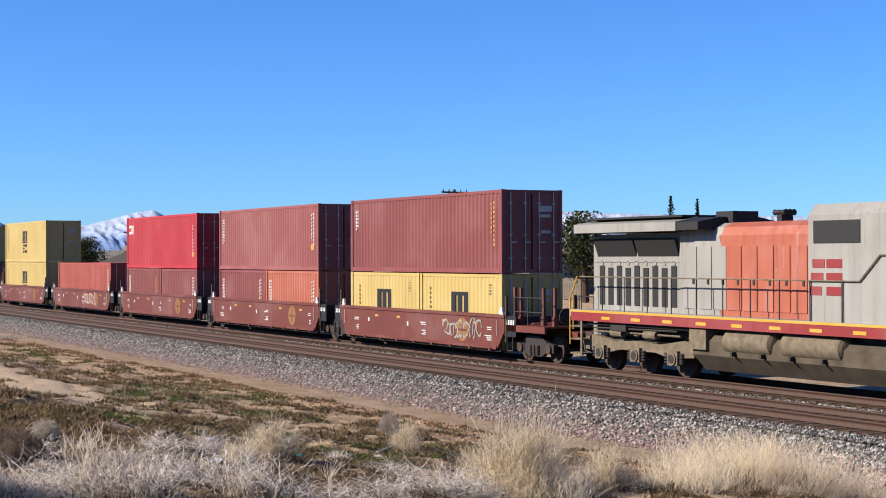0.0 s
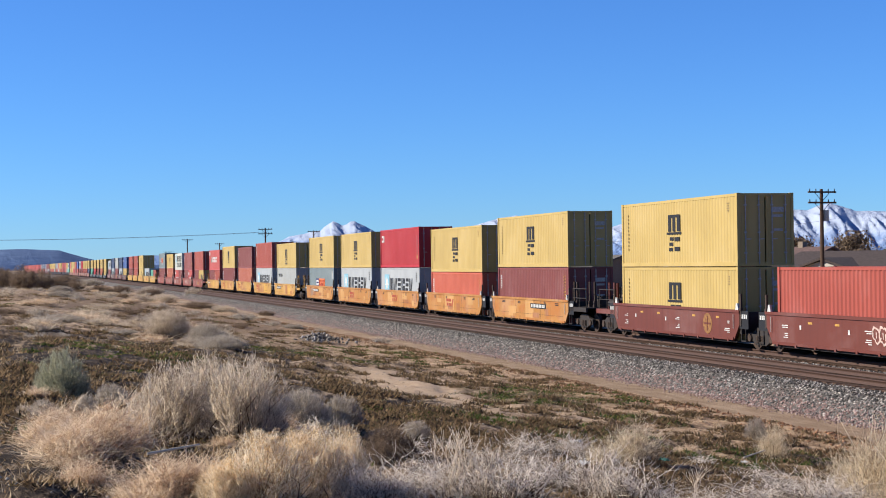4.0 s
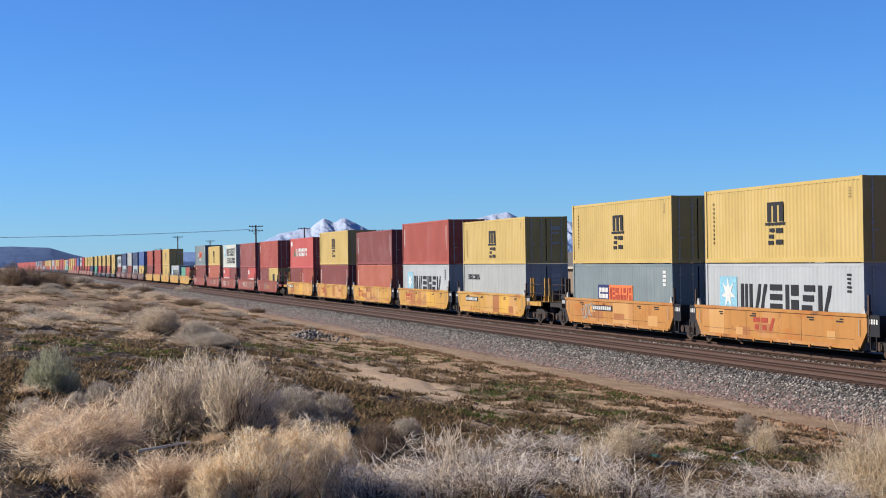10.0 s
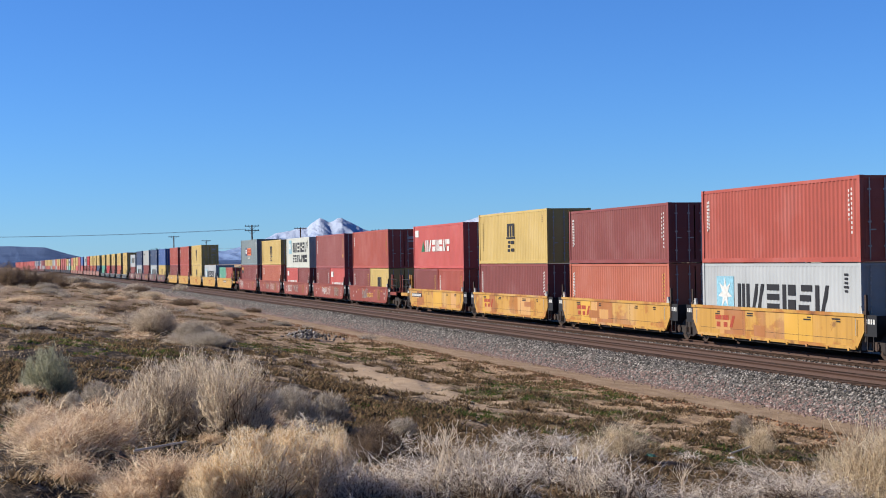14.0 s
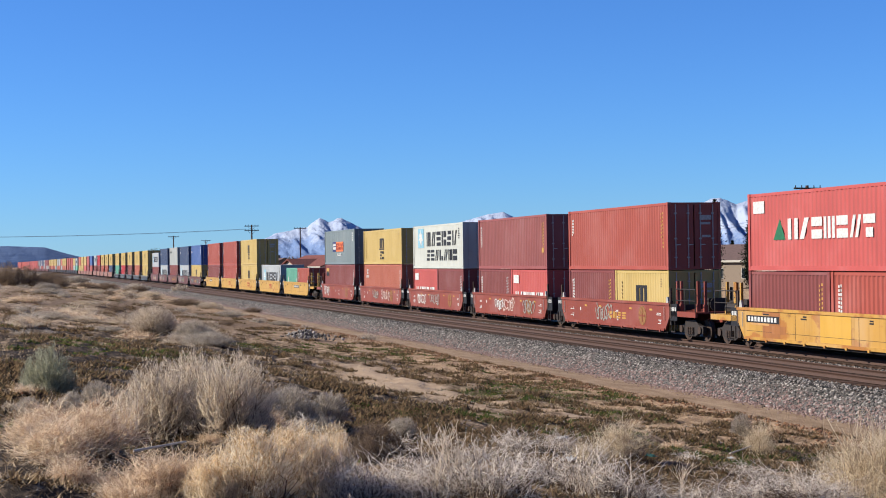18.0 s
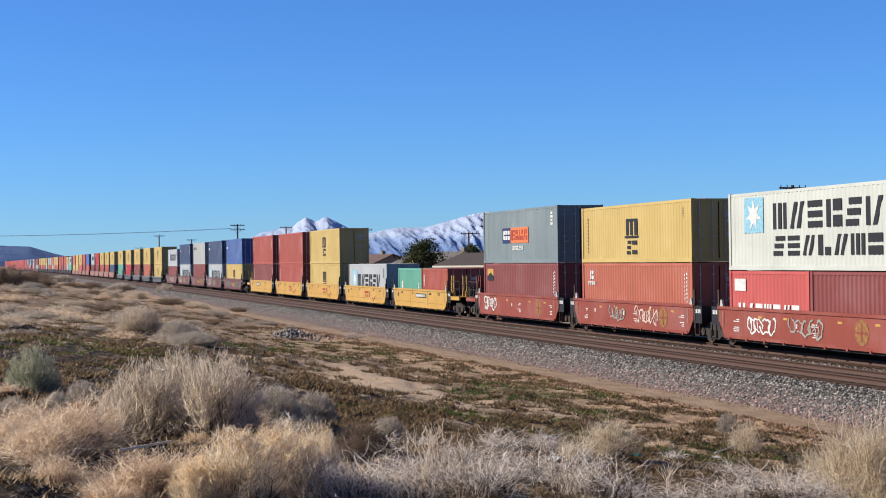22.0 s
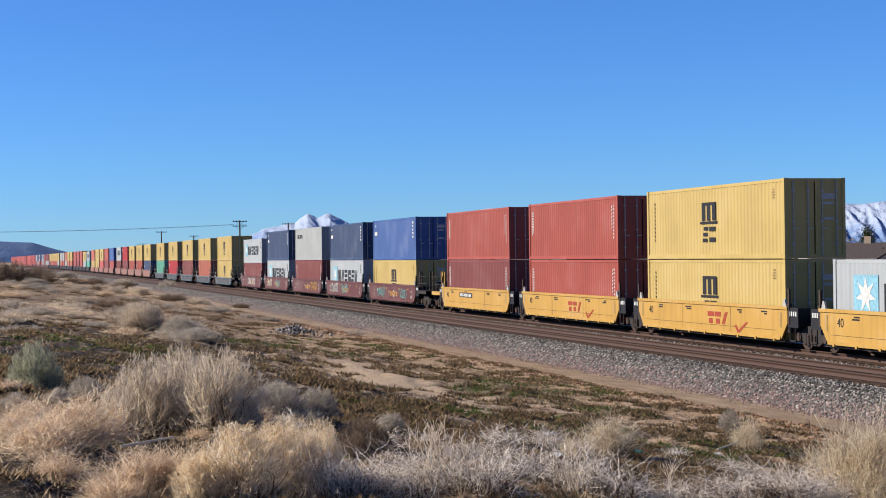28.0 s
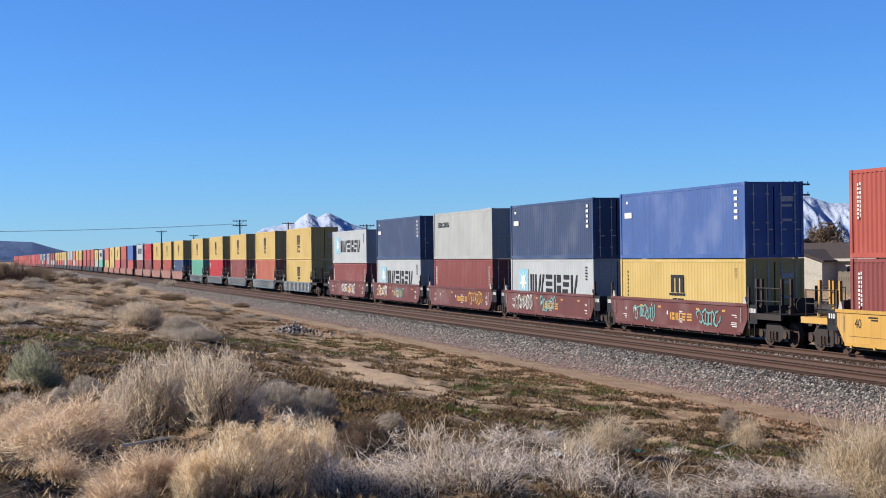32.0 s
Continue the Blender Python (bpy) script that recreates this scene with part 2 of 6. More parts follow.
# seconds, place of the first container's leading end along the line
ADVANCE = ((0, 46.10), (4, -5.83), (9, -69.40), (13, -120.15), (19, -196.05), (23, -246.10), (28, -307.35), (32, -354.95))
MOVERS = []
WHEELS = []


# ---- ground ----
def land(x, y):
    """Height of the open ground."""
    b = x + BEND * np.maximum(y, 0) ** 2
    z = np.interp(b, (-4500, -30, 0, 5, 10, 15, 17.1, 17.7, 18.5, 21.2, 33, 45, 60, 4500), (1.4, 1.5, 1.75, 1.2, 0.42, -0.2, -0.42, -0.5, -0.76, -0.88, -0.95, -0.35, 0.0, 0.0))
    near = np.exp(-((np.abs(x) + np.abs(y)) / 160.0) ** 2)
    roll = 0.10 * np.sin(x * 0.55 + 1.3 * np.sin(y * 0.21)) * np.cos(y * 0.33 + 0.7) + 0.05 * np.sin(x * 1.7 + y * 0.9) * np.sin(y * 1.3 - x * 0.6)
    # small hummocks, sharper on the bank before the road
    hump = 0.05 * np.sin(x * 4.3 + 1.9 * np.sin(y * 1.7)) * np.sin(y * 3.1 + 1.3 * np.sin(x * 2.3)) + 0.022 * np.sin(x * 9.7 + 2.2 * np.sin(y * 3.9 + x)) * np.sin(y * 7.9 + 1.6 * np.sin(x * 5.1))
    hump *= np.exp(-((np.abs(x) + np.abs(y)) / 90.0) ** 4) * np.clip((18.6 - b) / 1.2, 0.0, 1)
    return z + roll * near * np.clip((17.5 - b) / 3, 0.1, 1) + hump


def np_mesh(name, verts, faces, material, smooth=False):
    me = bpy.data.meshes.new(name)
    verts, faces = np.asarray(verts, dtype=np.float32), np.asarray(faces, dtype=np.int32)
    k = faces.shape[1]
    me.vertices.add(len(verts))
    me.vertices.foreach_set("co", verts.ravel())
    me.loops.add(faces.size)
    me.loops.foreach_set("vertex_index", faces.ravel())
    me.polygons.add(len(faces))
    me.polygons.foreach_set("loop_start", np.arange(0, faces.size, k, dtype=np.int32))
    me.polygons.foreach_set("loop_total", np.full(len(faces), k, dtype=np.int32))
    if smooth:
        me.polygons.foreach_set("use_smooth", np.ones(len(faces), dtype=bool))
    me.update(calc_edges=True)
    me.materials.append(material)
    return me


def grid_faces(nx, ny):
    i = np.arange((nx - 1) * (ny - 1))
    a = (i // (nx - 1)) * nx + i % (nx - 1)
    return np.stack((a, a + 1, a + 1 + nx, a + nx), 1)


def ground_material():
    m = Mat("desert_ground")
    pos = m.t.nodes.new("ShaderNodeNewGeometry").outputs["Position"]
    sep = m.node("ShaderNodeSeparateXYZ", Vector=pos)
    x, y = sep.outputs[0], sep.outputs[1]
    yy = m.math("MULTIPLY", m.math("MULTIPLY", y, y), BEND)
    wob = m.math("MULTIPLY", m.math("SUBTRACT", m.noise(0.8, 6, pos, rough=0.65), 0.5), 1.6)
    b = m.math("ADD", m.math("ADD", x, yy), wob)
    mid = m.noise(1.6, 6, pos, stretch=(1.5, 0.8, 1), rough=0.65)
    fine = m.noise(5.0, 9, pos, rough=0.78)
    grit = m.noise(60.0, 4, pos)
    edge = m.math("MULTIPLY", m.math("SUBTRACT", m.noise(1.1, 5, pos), 0.5), 1.6)

    def blot(cx, cy, rx, ry, slant=0.0):
        dy = m.math("SUBTRACT", y, cy)
        dx = m.math("SUBTRACT", m.math("SUBTRACT", x, cx), m.math("MULTIPLY", dy, slant))
        d = m.math("ADD", m.math("POWER", m.math("DIVIDE", dx, rx), 2.0), m.math("POWER", m.math("DIVIDE", dy, ry), 2.0))
        return m.ramp(m.math("ADD", d, edge), 1.3, 0.5)

    sand = m.mix(m.ramp(fine, 0.3, 0.7), lin(212, 180, 146), lin(244, 216, 182))
    litter = m.mix(m.ramp(fine, 0.42, 0.6), lin(92, 73, 56), lin(210, 177, 140))
    green = m.mix(m.ramp(fine, 0.35, 0.65), lin(56, 60, 38), lin(120, 112, 72))
    col = m.mix(m.ramp(mid, 0.48, 0.6), litter, sand)
    mulch = m.mix(m.ramp(fine, 0.48, 0.66), lin(58, 48, 40), lin(150, 128, 106))
    bank = m.mix(m.ramp(fine, 0.38, 0.6), lin(172, 138, 106), lin(242, 208, 168))
    col = m.mix(m.math("MULTIPLY", m.ramp(b, 10.5, 13.0), m.ramp(mid, 0.3, 0.5)), col, bank)
    col = m.mix(blot(0.3, 27, 3.2, 9), col, mulch)
    for args in ((0.5, 34, 5.0, 16), (0.6, 15, 2.0, 4), (6.0, 30.5, 2.0, 6.5), (5.0, 44, 3, 7), (9.0, 50, 3.5, 5)):
        col = m.mix(m.math("MULTIPLY", blot(*args), m.ramp(mid, 0.66, 0.5)), col, mulch)
    for args in ((6.7, 25.6, 2.3, 1.6), (11.2, 34.5, 1.5, 2.2), (13.2, 37.5, 1.6, 2.8), (10.0, 21.9, 1.4, 1.1), (12.2, 23.4, 1.1, 1.1), (8.0, 49, 2.4, 3.2), (12.4, 31.5, 1.2, 1.4)):
        col = m.mix(m.math("MULTIPLY", blot(*args), m.ramp(fine, 0.4, 0.58)), col, green)
    col = m.mix(blot(8.75, 35.5, 1.15, 8.5, 0.08), col, sand)
    red_sand = m.mix(m.ramp(fine, 0.3, 0.7), lin(138, 112, 88), lin(180, 152, 122))
    col = m.mix(m.math("MULTIPLY", blot(7.0, 98, 10, 34), m.ramp(mid, 0.38, 0.5)), col, red_sand)
    road = m.math("MULTIPLY", m.ramp(b, 17.4, 18.3), m.ramp(b, 48.0, 42.0))
    earth = m.mix(m.ramp(m.noise(1.4, 7, pos, stretch=(1.4, 0.4, 1), rough=0.7), 0.35, 0.65), lin(164, 136, 108), lin(206, 180, 150))
    col = m.mix(m.math("MULTIPLY", road, m.ramp(fine, 0.25, 0.42)), col, earth)
    col = m.mix(m.ramp(grit, 0.62, 0.7), col, lin(88, 70, 54))
    m.bump(m.math("ADD", fine, m.math("MULTIPLY", grit, 0.4)), 0.9, 0.08)
    return m.done(col, 0.95, spec=0.2)


def spaced(a, b, lo, hi, step, growth):
    """Even steps between lo and hi, growing steps out to a and b."""
    mid = list(np.arange(lo, hi, step))
    up, s = [], step
    p = hi
    while p < b:
        up.append(p)
        s *= growth
        p += s
    down, s, p = [], step, lo
    while p > a:
        s *= growth
        p -= s
        down.append(max(p, a))
    return np.array(down[::-1] + mid + up + [b])


gx = spaced(-4700, 4700, -6, 22, 0.13, 1.15)
gy = spaced(-4700, 4700, 10, 62, 0.16, 1.09)
XX, YY = np.meshgrid(gx, gy)
ground = new("ground", np_mesh("ground", np.stack((XX, YY, land(XX, YY)), 2).reshape(-1, 3), grid_faces(len(gx), len(gy)), ground_material(), True))
tagged(ground, "sandy desert ground with dry grass litter and low green weeds", "ground", kind="structure")


# ---- ballast and tracks ----
def ballast_material(name, a, b, c):
    m = Mat(name)
    v = m.node("ShaderNodeTexVoronoi", Vector=m.co.outputs["Object"], Scale=16.0)
    big = m.noise(0.8, 4)
    col = m.mix(m.ramp(v.outputs["Color"], 0.2, 0.8), lin(*a), lin(*b))
    col = m.mix(m.ramp(big, 0.45, 0.65), col, lin(*c))
    m.bump(v.outputs["Distance"], 1.0, 0.05)
    return m.done(col, 0.9, spec=0.25)


BALLAST = ballast_material("grey_pink_ballast", (66, 64, 62), (146, 141, 136), (112, 102, 96))
BEDDIRT = ballast_material("rust_stained_ballast", (58, 42, 32), (104, 74, 54), (82, 56, 42))
ys = np.concatenate((np.arange(-80, 300, 4.0), np.arange(300, 1700, 20.0)))


def strip(profile, name, material):
    """A profile of (x, z) swept along the line of the tracks."""
    prof = np.array(profile)
    bx = prof[None, :, 0] - BEND * np.maximum(ys, 0)[:, None] ** 2
    v = np.stack((bx, np.broadcast_to(ys[:, None], bx.shape), np.broadcast_to(prof[None, :, 1], bx.shape)), 2)
    return np_mesh(name, v.reshape(-1, 3), grid_faces(len(profile), len(ys)), material)


ballast = new("ballast_bed", strip(((20.7, -1.06), (21.1, -0.82), (22.0, -0.32), (22.2, -0.24), (25.9, -0.22), (26.3, -0.24), (30.0, -0.2), (30.4, -0.3), (32.4, -1.06)), "ballast_bed", BALLAST))
tagged(ballast, "grey and pinkish crushed stone ballast bed under two tracks", "ballast", kind="structure")
for c, nm in ((NEAR_TRACK, "stained_strip"), (FAR_TRACK, "stained_strip")):
    part(nm, strip(((c - 1.45, -0.235), (c - 1.1, -0.19), (c + 1.1, -0.19), (c + 1.45, -0.205)), nm, BEDDIRT), None, ballast, "rust-stained brown ballast")


def rail_mesh(c):
    p = ((-0.07, -0.17), (-0.07, -0.15), (-0.012, -0.13), (-0.012, -0.045), (-0.036, -0.035), (-0.036, 0.0), (0.036, 0.0), (0.036, -0.035), (0.012, -0.045), (0.012, -0.13), (0.07, -0.15), (0.07, -0.17))
    return strip([(c + a, z) for a, z in p], "rail", RAILTOP)


tie_shape = Buf().prism([(-0.11, -0.3), (0.11, -0.3), (0.11, -0.19), (0.09, -0.165), (-0.09, -0.165), (-0.11, -0.19)], "x", -1.28, 1.28).mesh("tie")
for c, lab in ((NEAR_TRACK, "empty rusty railway track on ballast"), (FAR_TRACK, "railway track under the container train")):
    track = thing("railway_track", lab, "railway track", kind="structure")
    for s in (-0.755, 0.755):
        part("rail", rail_mesh(c + s), None, track)
    for i in range(200 if c == NEAR_TRACK else 90):
        y = 14 + i * 0.55
        part("tie", tie_shape, TIE, track, at=(c - BEND * y * y, y, -0.016))


def rocks(n, place, size, seed, name, material):
    """Many loose stones as one mesh: squashed, skewed octahedra."""
    g = np.random.default_rng(seed)
    p = place(g, n)
    base = np.array(((1, 0, 0), (0, 1, 0), (-1, 0, 0), (0, -1, 0), (0, 0, 1), (0, 0, -1)), dtype=float)
    tri = np.array(((0, 1, 4), (1, 2, 4), (2, 3, 4), (3, 0, 4), (1, 0, 5), (2, 1, 5), (3, 2, 5), (0, 3, 5)))
    s = g.uniform(*size, (n, 1, 1))
    a = g.uniform(0, 6.28, n)
    v = base[None] * g.uniform(0.6, 1.15, (n, 6, 1)) + g.uniform(-0.25, 0.25, (n, 6, 3))
    v[:, :, 2] *= 0.75
    r = np.stack((np.cos(a), -np.sin(a), np.sin(a), np.cos(a)), 1).reshape(n, 2, 2)
    v[:, :, :2] = np.einsum("nij,nkj->nki", r, v[:, :, :2])
    v = v * s + p[:, None, :]
    f = tri[None] + (np.arange(n) * 6)[:, None, None]
    return np_mesh(name, v.reshape(-1, 3), f.reshape(-1, 3), material)


def stone_material():
    m = Mat("ballast_stone")
    r = m.island()
    z = m.node("ShaderNodeSeparateXYZ", Vector=m.t.nodes.new("ShaderNodeNewGeometry").outputs["Position"]).outputs[2]
    col = m.mix(m.math("POWER", r, 2.4), lin(58, 58, 57), lin(222, 214, 206))
    pick = m.math("FRACT", m.math("MULTIPLY", r, 37.0))
    pink = m.math("LESS_THAN", pick, m.ramp(z, -0.35, -0.9))
    col = m.mix(m.math("MULTIPLY", pink, 0.55), col, lin(190, 150, 142))
    return m.done(col, 0.85, spec=0.3)


STONE = stone_material()


def shoulder(g, n):
    y = 22 + 330 * g.random(n) ** 2.6
    x = g.uniform(20.85, 22.3, n)
    z = np.interp(x, (20.85, 21.1, 22.0, 22.3), (-0.9, -0.82, -0.32, -0.24))
    return np.stack((x - BEND * y * y, y, z + 0.005), 1)


def between(g, n):
    y = 22 + 110 * g.random(n) ** 1.7
    x = np.where(g.random(n) < 0.6, g.uniform(25.65, 26.75, n), g.uniform(22.0, 22.9, n))
    return np.stack((x - BEND * y * y, y, np.full(n, -0.215)), 1)


def spill(g, n):
    y = 22 + 110 * g.random(n) ** 1.5
    x = 20.95 - np.abs(g.normal(0, 0.3, n))
    return np.stack((x - BEND * y * y, y, land(x - BEND * y * y, y) + 0.01), 1)


for nm, n, fn, sz, sd in (("ballast_stones", 44000, shoulder, (0.026, 0.066), 3), ("track_ballast_stones", 26000, between, (0.025, 0.05), 4), ("spilled_stones", 2600, spill, (0.02, 0.045), 5)):
    tagged(new(nm, rocks(n, fn, sz, sd, nm, STONE)), "loose crushed grey and pink ballast stones", "stones", kind="stuff")


# ---- mountains and hills ----
def mountain_material(name, snow, rock, line):
    m = Mat(name)
    pos = m.t.nodes.new("ShaderNodeNewGeometry").outputs["Position"]
    z = m.node("ShaderNodeSeparateXYZ", Vector=pos).outputs[2]
    n1 = m.noise(0.014, 8, pos, stretch=(1, 1, 0.8), rough=0.6)
    n2 = m.noise(0.09, 6, pos, stretch=(1, 1, 1.0), rough=0.65)
    cover = m.math("ADD", m.math("DIVIDE", m.math("SUBTRACT", z, line), 42.0), m.math("MULTIPLY", m.math("SUBTRACT", n1, 0.5), 2.6))
    cover = m.math("ADD", cover, m.math("MULTIPLY", m.math("SUBTRACT", n2, 0.5), 1.7))
    # distance haze is mixed into both base colours as pale blue
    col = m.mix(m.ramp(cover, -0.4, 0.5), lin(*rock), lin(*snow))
    m.bump(m.math("ADD", n1, m.math("MULTIPLY", n2, 0.5)), 0.8, 14.0)
    return m.done(col, 0.9, spec=0.1)


def range_mesh(name, profile, radius, depth, rough, material, step=0.05, rows=46):
    """A mountain range whose skyline follows (bearing, elevation) pairs in degrees; spurs run down from it aslant."""
    az = np.arange(profile[0][0], profile[-1][0], step)
    el = np.interp(az, [p[0] for p in profile], [p[1] for p in profile])
    v = np.empty((rows, len(az), 3))
    for j in range(rows):
        k = j / (rows - 1) * 1.15
        rad = radius - depth + depth * k
        env = math.sin(min(k, 1) * math.pi) ** 0.8 if 0 < k < 1 else 0.0
        shape = k ** 0.85 if k <= 1 else max(0.0, 1 - (k - 1) * 3)
        for i, (a, e) in enumerate(zip(az, el)):
            top = radius * math.tan(radians(e))
            u = radians(a) * radius
            spur = noise.ridged_multi_fractal(Vector((u / 85 + k * 1.5, k * 0.7, 2.3)), 1.0, 2.1, 3, 1.0, 2.0)
            rib = noise.ridged_multi_fractal(Vector((u / 30 + k * 2.2, k * 1.9, 8.3)), 0.9, 2.1, 3, 1.0, 2.0)
            crag = noise.fractal(Vector((u / 11, k * 6.0, 7.1)), 0.9, 2.0, 3)
            z = top * shape + top * rough * (env * (0.27 * (spur - 1.05) + 0.2 * (rib - 1.05)) + 0.018 * crag * min(1, k * 2))
            v[j, i] = (rad * math.sin(radians(a)), rad * math.cos(radians(a)), z + 3.5 if k > 0.01 else -6)
    return np_mesh(name, v.reshape(-1, 3), grid_faces(len(az), rows), material, True)


SNOWY = ((0, 0.2), (3, 0.25), (4, 0.42), (5, 0.4), (7.5, 0.42), (8.6, 0.7), (9.15, 0.92), (9.35, 1.04), (9.87, 1.12), (10.2, 1.22), (10.5, 1.24), (10.7, 1.42), (10.96, 1.58), (11.1, 1.53), (11.3, 1.41), (11.43, 1.45), (11.6, 1.56), (11.75, 1.57), (11.92, 1.48), (12.13, 1.38), (12.5, 1.17),
         (13.2, 0.95), (14.2, 1.15), (15.3, 1.15), (16.2, 1.38), (17.1, 1.63), (17.67, 1.71), (18.12, 1.47), (18.63, 1.36), (18.94, 1.5), (19.35, 1.45), (20.07, 1.28), (20.4, 1.19), (20.8, 1.17), (21.3, 1.28), (21.8, 1.46), (22.4, 1.55), (22.83, 1.71), (23.44, 1.9), (24.05, 1.93), (24.35, 1.82), (24.55, 1.73),
         (24.8, 1.87), (25.16, 2.05), (25.5, 2.07), (25.75, 1.97), (26.05, 1.83), (26.4, 1.94), (26.76, 1.99), (27.16, 1.89), (27.6, 1.74), (28.05, 1.7), (28.44, 1.86), (28.85, 1.94), (29.3, 1.8), (29.75, 1.64), (30.3, 1.64), (30.8, 1.6), (31.2, 1.65), (31.6, 1.7), (33, 1.6), (36, 1.5), (40, 1.4), (50, 1.2))
HILLS = ((-30, 0.5), (-12, 0.8), (-3, 0.62), (0, 0.72), (1.2, 0.66), (2.0, 0.4), (3.0, 0.12), (5, 0.06), (9, 0.1), (20, 0.12), (40, 0.2), (70, 0.2))
# blue of snow, rock and hills is painted-in haze
mountains = new("mountain_range", range_mesh("mountain_range", SNOWY, 4300, 420, 0.44, mountain_material("hazed_snowy_rock", (198, 212, 238), (136, 164, 210), 58.0)))
tagged(mountains, "distant snow-covered mountain range, slopes tinted blue for haze", "mountains", kind="structure")
hills = new("distant_hills", range_mesh("distant_hills", HILLS, 3300, 500, 0.3, mountain_material("hazed_hill", (104, 126, 164), (80, 104, 146), 20.0), 0.15, 18))
tagged(hills, "low distant hills on the horizon, tinted blue for haze", "hills", kind="structure")


# ---- beyond the train: poles, wires, houses, trees ----
def bearing(deg, rng):
    return rng * math.sin(radians(deg)), rng * math.cos(radians(deg))


def utility_pole(deg, rng, top, arms, turn):
    x, y = bearing(deg, rng)
    z0 = float(land(np.array(x), np.array(y)))
    p = thing("utility_pole", "dark weathered wooden utility pole with crossarms and insulators", "utility pole", pose(x, y, z0, 0, 0, turn), "utility poles along the line")
    h = top - z0
    part("pole", Buf().tube((0, 0, -0.3), (0, 0, h), 0.19, 0.13, 10), WOOD, p)
    for i in range(arms):
        z = h - 0.25 - 0.85 * i
        w = 1.35
        arm = part("crossarm", Buf().box(-w, w, -0.16, -0.04, z - 0.07, z + 0.07), WOOD, p)
        for s in (-1.2, -0.6, 0.6, 1.2):
            part("insulator", Buf().tube((s, -0.1, z + 0.07), (s, -0.1, z + 0.27), 0.05, 0.035, 6), DARK, arm)
        for s in (-1, 1):
            part("brace", Buf().tube((s * 0.7, -0.1, z - 0.06), (0, -0.1, z - 0.75), 0.025, None, 5), STEEL, p)
    if rng < 260:
        part("transformer", Buf().tube((0.42, 0, h - 2.6), (0.42, 0, h - 1.7), 0.24, None, 12), BARS, p, "grey transformer can")
    return x, y, top


POLES = [utility_pole(28.55, 130, 9.05, 2, 8), utility_pole(17.7, 204, 8.7, 2, 0), utility_pole(13.1, 273, 8.9, 1, 0), utility_pole(10.25, 345, 11.0, 1, -4), utility_pole(8.5, 300, 10.6, 2, -8),
         utility_pole(6.85, 463, 10.2, 1, 0), utility_pole(5.7, 405, 10.5, 1, 0), utility_pole(-9.0, 330, 11.0, 2, -10), utility_pole(16.9, 240, 7.5, 1, 3)]


CABLE = plain("grey_cable", (96, 100, 108), rough=0.5)


def wire(a, b, sag, r=0.022):
    buf, last = Buf(), None
    for i in range(17):
        k = i / 16
        p = Vector(a).lerp(Vector(b), k) - Vector((0, 0, sag * 4 * k * (1 - k)))
        if last:
            buf.tube(last, p, r, None, 4)
        last = p
    tagged(new("power_line", buf.mesh("power_line")), "thin grey overhead power line between poles", "power line").data.materials.append(CABLE)


wire((POLES[4][0] - 1.2, POLES[4][1], 9.8), (POLES[7][0] - 1.2, POLES[7][1], 10.4), 1.1, 0.03)
wire((POLES[4][0] + 1.2, POLES[4][1], 9.8), (POLES[7][0] + 1.2, POLES[7][1], 10.4), 1.15, 0.012)
for a, b in ((0, 1), (1, 2), (2, 3), (3, 5)):
    for s in (-1.2, 1.2):
        wire((POLES[a][0] + s, POLES[a][1], POLES[a][2] - 2.4), (POLES[b][0] + s, POLES[b][1], POLES[b][2] - 2.4), 0.9, 0.012)

STUCCO = {"white": plain("white_stucco", (214, 208, 196), rough=0.95), "cream": plain("cream_stucco", (206, 176, 112), rough=0.95), "tan": plain("tan_stucco", (158, 142, 126), rough=0.95)}
ROOFS = {"red": plain("red_tile_roof", (146, 84, 74), rough=0.9, scale=3, vary=0.35), "brown": plain("brown_shingle_roof", (122, 98, 92), rough=0.95, scale=4, vary=0.3), "grey": plain("grey_shingle_roof", (126, 120, 114), rough=0.95, scale=4, vary=0.3), "dark": plain("dark_shingle_roof", (84, 72, 68), rough=0.95, scale=4, vary=0.3)}
PANE = plain("window_glass", (46, 54, 64), rough=0.15, k=1)


